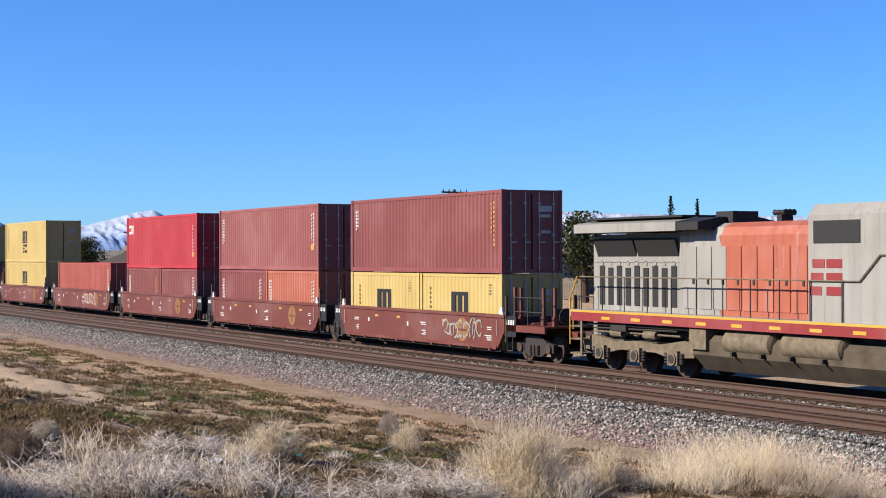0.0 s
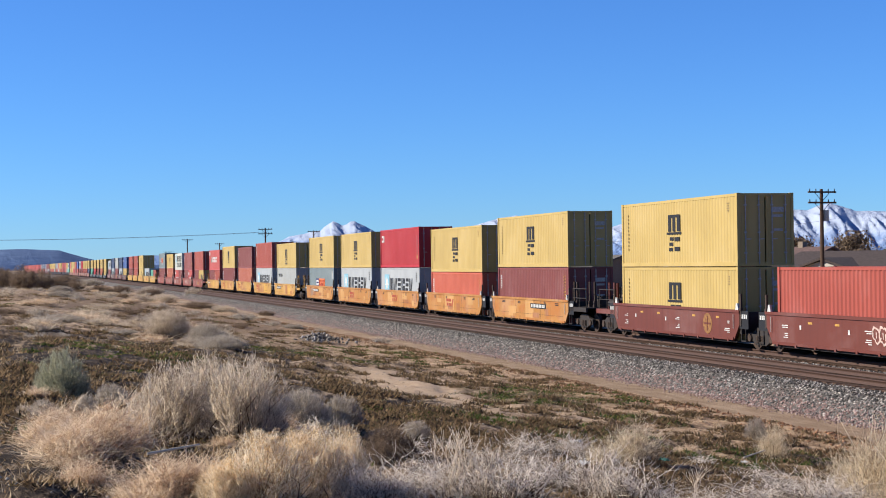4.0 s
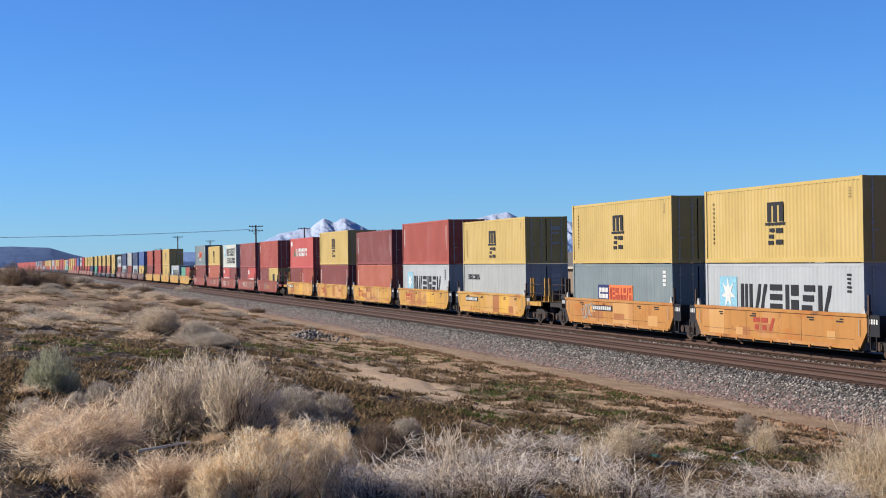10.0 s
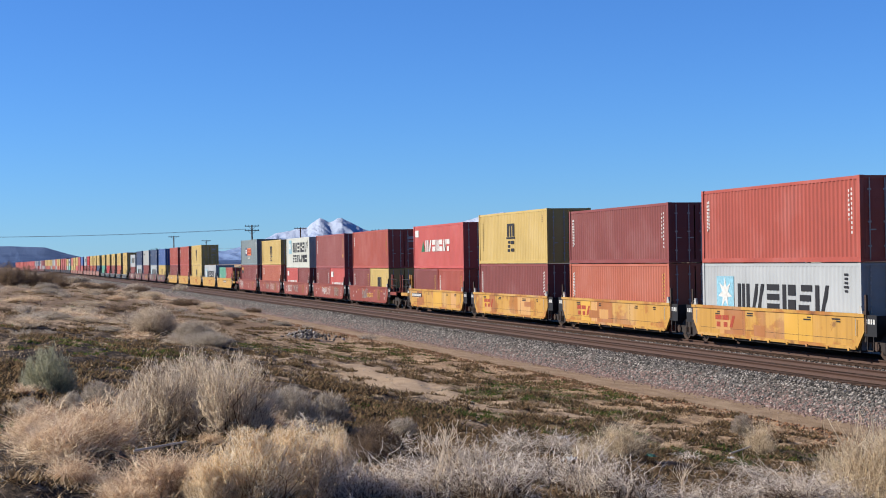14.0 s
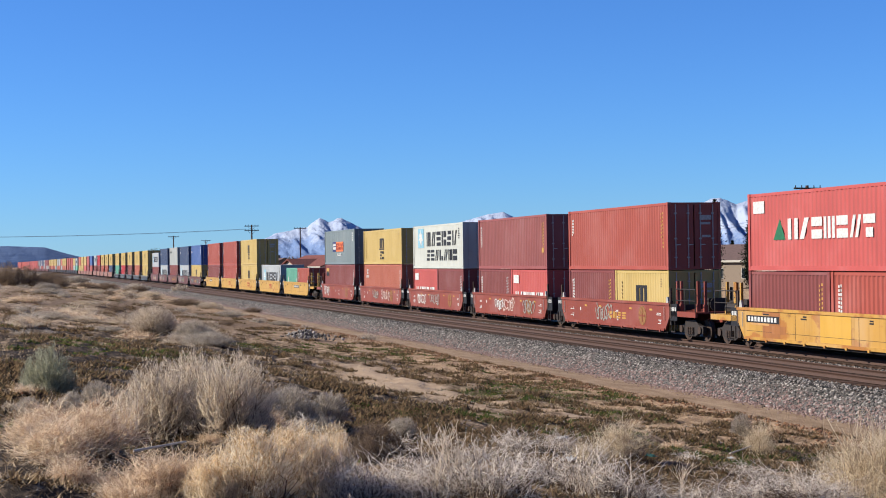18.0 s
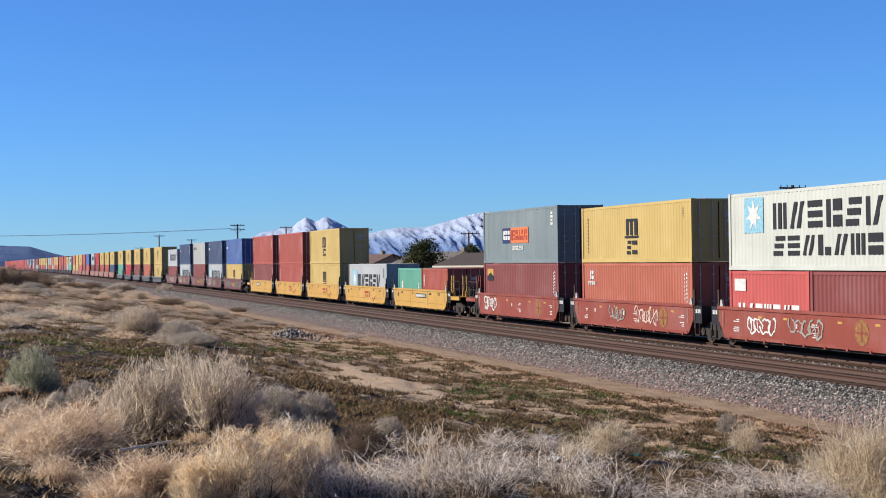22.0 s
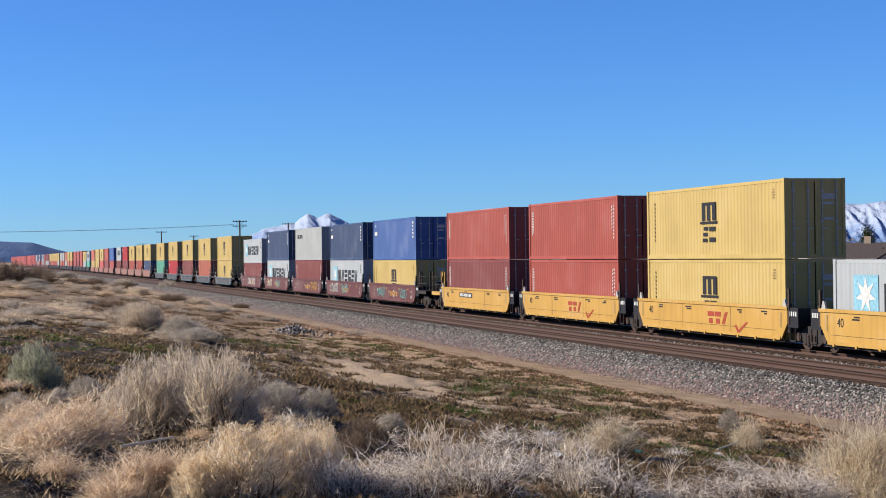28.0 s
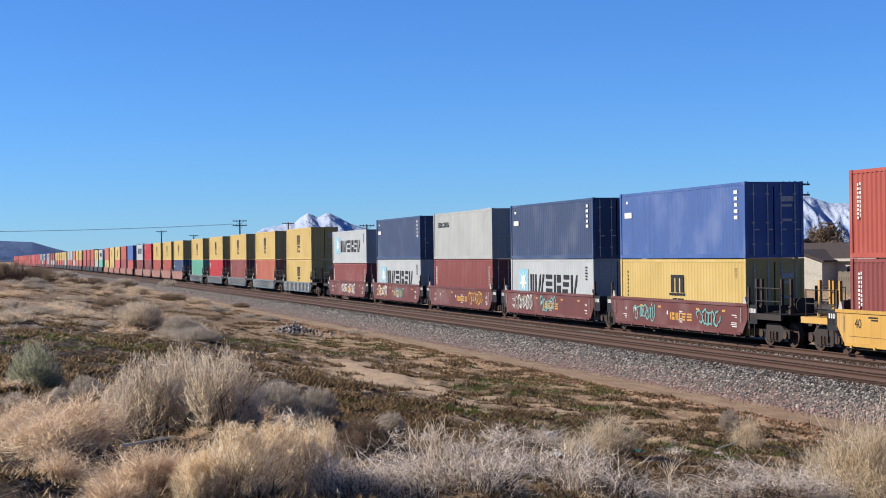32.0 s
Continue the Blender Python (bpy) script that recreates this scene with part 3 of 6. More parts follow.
def house(deg, rng, turn, w, d, eave, ridge, wall, roof, gable=False):
    """A low house: w along the ridge, d across it. The front faces the railway."""
    x, y = bearing(deg, rng)
    z0 = float(land(np.array(x), np.array(y)))
    h = thing("house", f"single-storey {wall} stucco house with a {roof} roof", "house", pose(x, y, z0 - 0.05, 0, 0, turn), "houses beyond the railway")
    o = 0.35
    part("wall", Buf().prism([(-d / 2, 0), (d / 2, 0), (d / 2, eave), (0, ridge - 0.12), (-d / 2, eave)], "x", -w / 2, w / 2), STUCCO[wall], h)
    sl = (ridge - eave) / (d / 2)
    for s in (-1, 1):
        pts = [(0, ridge), (s * (d / 2 + o), eave - sl * o), (s * (d / 2 + o), eave - sl * o + 0.16), (0, ridge + 0.18)]
        part("roof", Buf().prism(pts, "x", -w / 2 - o, w / 2 + o), ROOFS[roof], h)
    part("fascia", Buf().box(-w / 2 - o, w / 2 + o, -d / 2 - o - 0.06, -d / 2 - o - 0.01, eave - sl * o - 0.1, eave - sl * o + 0.14), STUCCO["white"], h)
    if gable:
        part("porch_wall", Buf().prism([(-2.6, 0), (2.6, 0), (2.6, eave - 0.05), (0, ridge - 0.7), (-2.6, eave - 0.05)], "y", -d / 2 - 2.2, -d / 2 + 1), STUCCO[wall], h)
        for s in (-1, 1):
            part("porch_roof", Buf().prism([(0, ridge - 0.6), (s * 3.0, eave - 0.25), (s * 3.0, eave - 0.1), (0, ridge - 0.42)], "y", -d / 2 - 2.6, 0), ROOFS[roof], h)
    n = max(2, int(w / 4))
    for i in range(n):
        cx = -w / 2 + (i + 0.5) * w / n
        if gable and abs(cx) < 3.4:
            continue
        win = part("window", Buf().box(cx - 0.65, cx + 0.65, -d / 2 - 0.04, -d / 2 + 0.02, 0.95, 2.15), STUCCO["white"], h, "white-framed window")
        part("pane", Buf().box(cx - 0.56, cx - 0.03, -d / 2 - 0.06, -d / 2 - 0.03, 1.03, 2.07), PANE, win)
        part("pane", Buf().box(cx + 0.03, cx + 0.56, -d / 2 - 0.06, -d / 2 - 0.03, 1.03, 2.07), PANE, win)
    part("chimney", Buf().box(w / 4 - 0.35, w / 4 + 0.35, -0.3, 0.4, eave, ridge + 0.75), STUCCO["tan"], h)


house(30.0, 148, -62, 13, 9, 2.7, 4.0, "white", "dark", True)
house(26.9, 178, -70, 16, 9, 3.0, 4.6, "tan", "brown")
house(22.9, 262, -60, 11, 9, 3.1, 5.6, "white", "red", True)
house(20.2, 172, -72, 12, 10, 2.6, 4.0, "tan", "grey")
house(17.6, 205, -72, 11, 9, 2.6, 4.1, "tan", "dark")
house(16.1, 230, -65, 15, 9, 2.7, 4.4, "cream", "grey", True)
house(11.2, 262, -70, 13, 10, 2.9, 4.6, "white", "red", True)
house(13.4, 300, -72, 14, 9, 2.7, 4.4, "tan", "brown")
house(34.8, 150, -55, 14, 9, 2.7, 4.2, "tan", "grey")
house(9.2, 330, -75, 13, 9, 2.7, 4.3, "tan", "brown")


def leaf_material(name, a, b):
    m = Mat(name)
    return leafy(m, m.mix(m.island(), lin(*a), lin(*b)), 0.2)


LEAF = {"cypress": leaf_material("cypress_leaf", (22, 30, 22), (46, 56, 36)), "pine": leaf_material("pine_leaf", (44, 54, 36), (98, 104, 66)), "brown": leaf_material("bare_twig", (112, 94, 78), (160, 140, 118))}


def tree(deg, rng, height, width, kind, seed, leaves=1400):
    leaves = leaves * 4 if kind == "cypress" else int(leaves * 2.5)
    x, y = bearing(deg, rng)
    z0 = float(land(np.array(x), np.array(y)))
    words = {"cypress": "tall narrow dark green cypress tree", "pine": "broad dark evergreen tree with an uneven crown", "brown": "leafless brown winter tree"}
    t = thing("tree", words[kind] + " beyond the railway", "tree", pose(x, y, z0, 0, 0, seed * 40), "trees among the houses")
    g = np.random.default_rng(seed)
    trunk = Buf().tube((0, 0, -0.2), (0, 0, height * 0.55), 0.05 * width + 0.08, 0.03 * width, 8)
    n = 26
    if kind == "cypress":
        c = np.stack((g.normal(0, 0.12, 60), g.normal(0, 0.12, 60), g.uniform(0.04, 1, 60)), 1)
        rad = np.interp(c[:, 2], (0, 0.12, 0.45, 0.85, 1), (0.3, 0.8, 1, 0.42, 0.02)) * 0.42
        c[:, :2] *= rad[:, None]
        spread = np.stack((rad * 0.62, rad * 0.62, np.full(60, 0.06)), 1)
    else:
        a, q = g.uniform(0, 6.28, n), np.sqrt(g.random(n)) * 0.8
        zz = g.uniform(0.28, 0.9, n)
        q *= np.interp(zz, (0.28, 0.5, 0.9), (0.7, 1, 0.45))
        c = np.stack((np.cos(a) * q * 0.5, np.sin(a) * q * 0.5, zz), 1)
        spread = np.stack((g.uniform(0.07, 0.14, n), g.uniform(0.07, 0.14, n), g.uniform(0.05, 0.1, n)), 1)
        for p in c[:12]:
            trunk.tube((0, 0, height * p[2] * 0.5), (p[0] * width, p[1] * width, p[2] * height), 0.07, 0.02, 5)
    part("trunk", trunk, WOOD, t)
    i = g.integers(0, len(c), leaves)
    p = (c[i] + g.normal(0, 1, (leaves, 3)) * spread[i]) * (width, width, height)
    p[:, 2] = np.clip(p[:, 2], 0.15, height)
    s = g.uniform(0.10, 0.26, (leaves, 1, 1)) * (0.5 + width / 9) * (0.6 if kind == "cypress" else 0.62)
    u, v = g.normal(0, 1, (leaves, 3)), g.normal(0, 1, (leaves, 3))
    u /= np.linalg.norm(u, axis=1)[:, None]
    v /= np.linalg.norm(v, axis=1)[:, None]
    q = np.stack((u, v, -u, -v), 1) * s + p[:, None]
    part("crown", np_mesh("crown", q.reshape(-1, 3), np.arange(leaves * 4).reshape(-1, 4), LEAF[kind]), None, t)


tree(24.75, 168, 8.3, 1.2, "cypress", 1)
tree(25.3, 166, 9.3, 1.5, "cypress", 2)
tree(26.5, 164, 7.0, 1.3, "cypress", 3)
tree(25.9, 190, 5.2, 0.9, "cypress", 4)
tree(22.6, 240, 6.4, 1.1, "cypress", 14)
tree(36.4, 150, 9.1, 1.0, "cypress", 18, 1000)
tree(37.35, 150, 8.8, 0.9, "cypress", 19, 1000)
tree(33.3, 118, 6.8, 5.2, "pine", 5, 1300)
tree(35.2, 125, 5.6, 6, "pine", 15, 2000)
tree(15.2, 215, 6.3, 6.0, "pine", 6, 1800)
tree(17.0, 210, 5.2, 4.0, "pine", 7)
tree(19.6, 240, 5.4, 3.4, "pine", 8)
tree(27.4, 235, 7.2, 9.0, "brown", 9, 2200)
tree(29.6, 215, 7.0, 7.0, "brown", 10, 1800)
tree(30.9, 205, 6.6, 3.2, "pine", 11)
tree(24.0, 158, 4.4, 3.6, "brown", 20, 1200)
tree(12.4, 250, 4.6, 3.0, "pine", 12)
tree(9.9, 290, 4.6, 3.5, "brown", 13)
tree(5.0, 620, 9.5, 6.0, "pine", 16, 900)
tree(5.5, 640, 8.5, 5.0, "pine", 17, 900)


def clods(g, n):
    y = 20 + 100 * g.random(n) ** 1.6
    x = 16.9 - np.abs(g.normal(0, 1.1, n)) + 0.4 * np.sin(y * 0.4) + 0.7
    x = x - BEND * y * y
    return np.stack((x, y, land(x, y) + 0.01), 1)


CLOD = plain("dry_clod", (168, 124, 92), rough=0.95, vary=0.4)
tagged(new("earth_clods", rocks(5200, clods, (0.015, 0.06), 6, "earth_clods", CLOD)), "reddish dry earth clods along the edge of the dirt road", "clods", kind="stuff")


# board fence beside the near house
fx, fy = bearing(31.6, 126)
fence = thing("board_fence", "weathered grey vertical board fence on dirt", "fence", pose(fx, fy, float(land(np.array(fx), np.array(fy))), 0, 0, -58))
FENCE = plain("weathered_board", (150, 138, 124), rough=0.95, scale=6, vary=0.3)
board = Buf().box(-0.07, 0.07, -0.012, 0.012, 0.05, 1.75).mesh("board")
for i in range(52):
    part("board", board, FENCE, fence, at=(-3.9 + i * 0.15, 0, 0.04 * math.sin(i * 2.1)))
for z in (0.4, 1.4):
    part("fence_rail", Buf().box(-4.0, 4.0, 0.015, 0.06, z, z + 0.09), FENCE, fence)
for i in range(5):
    part("fence_post", Buf().box(-0.05, 0.05, 0.06, 0.16, -0.2, 1.7).mesh("fence_post"), FENCE, fence, at=(-3.9 + i * 1.95, 0, 0))


# ---- containers ----
WIDE = 2.438
LONG, SHORT = 12.192, 6.058
SHAPES = {}


def corrugated(length, height, x, out, deep):
    """A pressed steel side wall with trapezoid ribs, as a thin sheet with a closed back."""
    y0, y1, z0, z1 = 0.16, length - 0.16, 0.17, height - 0.12
    n = round((y1 - y0) / 0.278)
    step = (y1 - y0) / n
    pts = []
    for i in range(n):
        b = y0 + i * step
        pts += [(b, 0), (b + 0.28 * step, 0), (b + 0.49 * step, deep), (b + 0.79 * step, deep)]
    pts.append((y1, 0))
    v = [(x - out * d, y, z) for z in (z0, z1) for y, d in pts]
    k = len(pts)
    b = Buf()
    b.v = v
    b.f = [(i, i + 1, k + i + 1, k + i) for i in range(k - 1)]
    return b


def shapes(length, height, deep):
    key = (length, height, deep)
    if key in SHAPES:
        return SHAPES[key]
    w, h, n = WIDE / 2, height, length
    frame_buf = Buf()
    for x0, x1 in ((-w, -w + 0.12), (w - 0.12, w)):
        frame_buf.box(x0, x1, 0.0, 0.16, 0.118, h - 0.118).box(x0, x1, n - 0.16, n, 0.118, h - 0.118)
        frame_buf.box(x0, x1, 0.178, n - 0.178, 0.01, 0.17).box(x0 + 0.03, x1 - 0.03, 0.178, n - 0.178, h - 0.12, h - 0.01)
    for y0, y1 in ((0.0, 0.14), (n - 0.14, n)):
        frame_buf.box(-w + 0.162, w - 0.162, y0, y1, 0.01, 0.15).box(-w + 0.162, w - 0.162, y0, y1, h - 0.12, h - 0.012)
    roof = Buf()
    k = round((n - 0.4) / 0.42)
    pts = [(0.14, -0.06)]
    for i in range(k):
        a, st = 0.2 + i * (n - 0.4) / k, (n - 0.4) / k
        pts += [(a, -0.045), (a + 0.1 * st, -0.02), (a + 0.55 * st, -0.02), (a + 0.65 * st, -0.045)]
    pts.append((n - 0.14, -0.06))
    roof.v = [(x, y, h + z) for x in (-w + 0.12, w - 0.12) for y, z in pts]
    roof.f = [(i, i + 1, len(pts) + i + 1, len(pts) + i) for i in range(len(pts) - 1)]
    door = Buf().box(0.03, w - 0.12, 0.03, 0.08, 0.15, h - 0.12)
    for i in range(5):
        z = 0.3 + i * (h - 0.6) / 5
        door.box(0.12, w - 0.2, 0.018, 0.03, z, z + (h - 0.6) / 5 - 0.1)
    bar = Buf().tube((0, -0.005, 0.08), (0, -0.005, h - 0.08), 0.024, None, 6)
    bar.box(-0.03, 0.22, -0.03, -0.005, 1.05, 1.09)
    for z in (0.5, 1.3, h - 0.5):
        bar.box(-0.06, 0.06, -0.01, 0.03, z, z + 0.06)
    end = Buf()
    m = 8
    for i in range(m):
        a = -w + 0.13 + i * (WIDE - 0.26) / m
        end.box(a, a + 0.6 * (WIDE - 0.26) / m, n - 0.07, n - 0.03, 0.15, h - 0.12)
    end.box(-w + 0.12, w - 0.12, n - 0.1, n - 0.07, 0.15, h - 0.12)
    cast = Buf().box(-0.081, 0.081, 0, 0.178, 0, 0.118)
    mirrored = Buf().box(-w + 0.12, -0.03, 0.03, 0.08, 0.15, h - 0.12)
    for i in range(5):
        z = 0.3 + i * (h - 0.6) / 5
        mirrored.box(-w + 0.2, -0.12, 0.018, 0.03, z, z + (h - 0.6) / 5 - 0.1)
    SHAPES[key] = {
        "frame": frame_buf.mesh("frame"), "roof": roof.mesh("roof"), "end": end.mesh("end_wall"),
        "near": corrugated(n, h, -w + 0.03, -1, deep).mesh("side_panel"), "far": corrugated(n, h, w - 0.03, 1, deep).mesh("side_panel"),
        "floor": Buf().box(-w + 0.12, w - 0.12, 0.14, n - 0.14, 0.04, 0.12).mesh("floor_pan"),
        "door": door.mesh("door"), "door2": mirrored.mesh("door"), "bar": bar.mesh("locking_bar"), "cast": cast.mesh("corner_casting"),
        "body": Buf().box(-w, w, 0.06, n, 0.01, h).mesh("body"), "far_doors": Buf().box(-w + 0.1, w - 0.1, 0.0, 0.06, 0.12, h - 0.12).mesh("door_end"),
    }
    return SHAPES[key]


def slab(rects, x, t=0.008):
    """Flat painted patches on the side that faces the camera: (y0, y1, z0, z1)."""
    b = Buf()
    for y0, y1, z0, z1 in rects:
        b.box(x - t, x, y0, y1, z0, z1)
    return b


# rows of loose strokes that stand for writing that is not spelled out; each stroke is a four-cornered bar in a unit square
def upright(a, b, z0=0.0, z1=1.0):
    return ((a, z0), (b, z0), (b, z1), (a, z1))


def level(z, a=0.0, b=1.0, t=0.2):
    return ((a, z), (b, z), (b, z + t), (a, z + t))


def slant(a, b, t=0.24):
    return ((a, 0), (a + t, 0), (b + t, 1), (b, 1))


STROKES = (
    (upright(0, 0.24), upright(0.38, 0.62), upright(0.76, 1)),
    (slant(0.0, 0.3), slant(0.46, 0.76)),
    (level(0, 0, 1, 0.24), level(0.38, 0, 1, 0.24), level(0.76, 0, 1, 0.24)),
    (upright(0, 0.3), level(0, 0.44, 1, 0.42), level(0.58, 0.44, 1, 0.42)),
    (level(0, 0, 0.8, 0.24), level(0.38, 0.1, 0.9, 0.24), level(0.76, 0.2, 1, 0.24)),
    (upright(0, 0.26), slant(0.4, 0.76)),
    (upright(0, 0.4), level(0, 0.54, 1, 0.4)),
    (upright(0, 0.34), upright(0.66, 1)),
    (level(0, 0, 1, 0.42), level(0.58, 0, 1, 0.42)),
    (level(0.6, 0, 1, 0.4), level(0, 0.2, 0.8, 0.42)),
    (slant(0.0, 0.5, 0.42),),
    (level(0, 0, 1, 0.3), level(0.7, 0, 1, 0.3)),
)
TRIDENT = ("11.11.11", "11.11.11", "11.11.11", "11.11.11", "11.11.11", "11111111")


def cell_shape(rows, y_left, y_right, z0, z1, x, t=0.008):
    """One connected flat shape from a grid of cells; the viewer's left is at y_left."""
    b, ids = Buf(), {}
    nc, nr = len(rows[0]), len(rows)

    def vert(c, r, d):
        key = (c, r, d)
        if key not in ids:
            ids[key] = len(b.v)
            b.v.append((x - t if d else x, y_left + (y_right - y_left) * c / nc, z0 + (z1 - z0) * r / nr))
        return ids[key]

    full = {(c, r) for r, row in enumerate(rows) for c, q in enumerate(row) if q == "1"}
    for c, r in full:
        b.f.append((vert(c, r, 1), vert(c + 1, r, 1), vert(c + 1, r + 1, 1), vert(c, r + 1, 1)))
        for near, p, q in (((c - 1, r), (c, r), (c, r + 1)), ((c + 1, r), (c + 1, r + 1), (c + 1, r)), ((c, r - 1), (c + 1, r), (c, r)), ((c, r + 1), (c, r + 1), (c + 1, r + 1))):
            if near not in full:
                b.f.append((vert(*p, 1), vert(*q, 1), vert(*q, 0), vert(*p, 0)))
    return b


def blocks(parent, order, left, z0, z1, width, x, material, label="", gap=0.2, name="block_mark"):
    """A row of plain stroke marks from the viewer's left (large y) to the right, each a part."""
    for k, o in enumerate(order):
        a, w, b = left - k * width, width * (1 - gap), Buf()
        for bar in STROKES[o]:
            b.prism([(a - p * w, z0 + q * (z1 - z0)) for p, q in bar], "x", x - 0.008, x)
        part(name, b, material, parent, label)


def star(cy, cz, r, x):
    b = Buf()
    pts = []
    for i in range(14):
        q = r if i % 2 == 0 else r * 0.42
        w = math.pi * i / 7
        pts.append((cy + q * math.sin(w), cz + q * math.cos(w)))
    return b.prism(pts, "x", x - 0.008, x)


def bars_column(y, z_top, n, rnd, w=0.16, h=0.12, gap=0.06):
    out = []
    for i in range(n):
        z = z_top - i * (h + gap)
        ww = w * rnd.uniform(0.55, 1)
        out.append((y - ww / 2, y + ww / 2, z - h, z))
    return out


def dress(c, code, n, h, rnd):
    """Marks and emblems on the side and the doors of a container."""
    x = -WIDE / 2 + 0.026
    small = n < 8
    if code == "YEL":
        cy = n * 0.5 + (0.1 if not small else 0)
        z = h - 1.35
        w = 0.62
        part("emblem", cell_shape(TRIDENT, cy + w, cy - w, z - 0.02, z + 0.7, x), BLACK, c, "black three-legged emblem")
        part("emblem_base", slab([(cy - w - 0.16, cy + w + 0.16, z - 0.15, z - 0.05)], x), BLACK, c)
        blocks(c, (4, 11), cy + 0.56, z - 0.86, z - 0.26, 0.6, x, BLACK, gap=0.14)
        part("code_marking", slab(bars_column(n - 0.75, h - 0.5, 10, rnd, 0.1, 0.09, 0.08), x), FADED, c)
        part("code_marking", slab(bars_column(0.85, h - 0.35, 4, rnd, 0.26, 0.04, 0.06), x), FADED, c)
    elif code in ("LGR", "CRM"):
        zt = h - 0.75 if code == "LGR" else h - 0.45
        sq = (n - 2.75, n - 1.25, zt - 1.05, zt + 0.25)
        part("emblem_square", slab([sq], x, 0.005), SKYBLUE, c, "pale blue square")
        part("emblem_star", star(n - 2.0, zt - 0.4, 0.62, x - 0.007), WHITE, c, "white star emblem")
        blocks(c, (0, 1, 2, 3, 4, 5), n - 3.1 if code == "LGR" else n - 3.5, zt - 0.95, zt - 0.02, 1.2 if code == "LGR" else 1.25, x, BLACK, "large dark block mark")
        if code == "CRM":
            blocks(c, (4, 2, 1, 6, 1, 0, 8), n - 3.5, zt - 1.9, zt - 1.2, 1.06, x, BLACK, "large dark block mark")
        part("code_marking", slab(bars_column(1.0, h - 0.35, 5, rnd, 0.3, 0.08, 0.06), x), BLACK, c)
    elif code == "SIG":
        if small:
            blocks(c, (7, 10, 8, 0, 8, 1, 9), n - 0.7, h - 1.85, h - 1.2, 0.68, x, WHITE, "white block mark")
        else:
            blocks(c, (7, 10, 8, 0, 8, 1, 9), n - 3.1, h - 1.75, h - 1.0, 0.86, x, WHITE, "white block mark", 0.14)
            part("emblem", Buf().prism([(n - 2.0, h - 1.75), (n - 2.9, h - 1.75), (n - 2.5, h - 1.0)], "x", x - 0.008, x), GREEN, c, "green triangle emblem")
        part("corner_panel", slab([(n - 1.3, n - 0.4, h - 0.75, h - 0.3)], x), WHITE, c)
    elif code == "BRD":
        blocks(c, (11, 0), n - 0.45, h - 0.95, h - 0.45, 0.42, x, WHITE, "white block mark", 0.08)
        part("code_marking", slab(bars_column(0.66, h - 0.6, 9, rnd, 0.1, 0.1, 0.08), x), WHITE, c)
        part("warning_panel", slab([(0.52, 0.8, h - 2.25, h - 2.0)], x), GOLD, c)
    elif code == "GGR":
        z = h - 1.2
        part("emblem_square", slab([(7.42, 8.8, z - 0.6, z + 0.22)], x), NAVY, c, "navy emblem panel")
        part("emblem_panel", slab([(4.5, 7.4, z - 0.6, z + 0.22)], x), ORANGE, c, "orange emblem panel")
        blocks(c, (3, 8, 8), 8.65, z - 0.42, z + 0.08, 0.4, x - 0.009, WHITE)
        blocks(c, (0, 2, 8, 6, 6, 8, 10, 8), 7.25, z - 0.45, z + 0.1, 0.335, x - 0.009, REDMARK)
        blocks(c, (2, 0, 8, 8, 4, 2, 0), 7.1, z - 0.98, z - 0.76, 0.26, x, WHITE)
        part("code_marking", slab(bars_column(0.9, h - 0.3, 4, rnd, 0.35), x), WHITE, c)
    elif code in ("BLU", "DBL"):
        part("code_marking", slab(bars_column(0.8, h - 0.3, 5, rnd, 0.32, 0.14, 0.1) + bars_column(n - 0.8, h - 0.35, 1, rnd, 0.3) + [(n - 1.3, n - 0.5, h - 1.1, h - 0.85)], x), WHITE, c)
    elif code == "WHT":
        blocks(c, (2, 3, 5, 11, 0, 4, 6), n - 1.0, h - 0.9, h - 0.6, 0.36, x, BLACK)
    elif code == "TEA":
        part("code_marking", slab([(n - 1.3, n - 1.0, 0.9, 1.7), (0.6, 0.8, 0.7, 1.6)], x), WHITE, c)
    else:
        if rnd.random() < 0.75:
            k9 = rnd.choice((6, 9, 10))
            part("name_marks", slab(bars_column(n - 0.5, h - 0.45, k9, rnd, 0.13, 0.085, 0.05) + bars_column(n - 0.64, h - 0.42, k9 - 1, rnd, 0.11, 0.1, 0.045), x), WHITE, c)
        part("code_marking", slab(bars_column(0.56, h - 0.4, 10, rnd, 0.1, 0.09, 0.07) + bars_column(0.74, h - 0.45, 7, rnd, 0.1, 0.08, 0.08), x), rnd.choice((WHITE, WHITE, GOLD)), c)
        if code == "MR2":
            part("warning_panel", slab([(0.5, 0.85, h - 2.0, h - 1.75)], x), GOLD, c)
    part("door_stencil", Buf().box(0.25, 0.8, 0.008, 0.019, h - 0.75, h - 0.55).box(0.3, 0.75, 0.008, 0.019, h - 0.95, h - 0.85).box(0.35, 0.75, 0.008, 0.019, h - 1.5, h - 1.4), BARS, c)


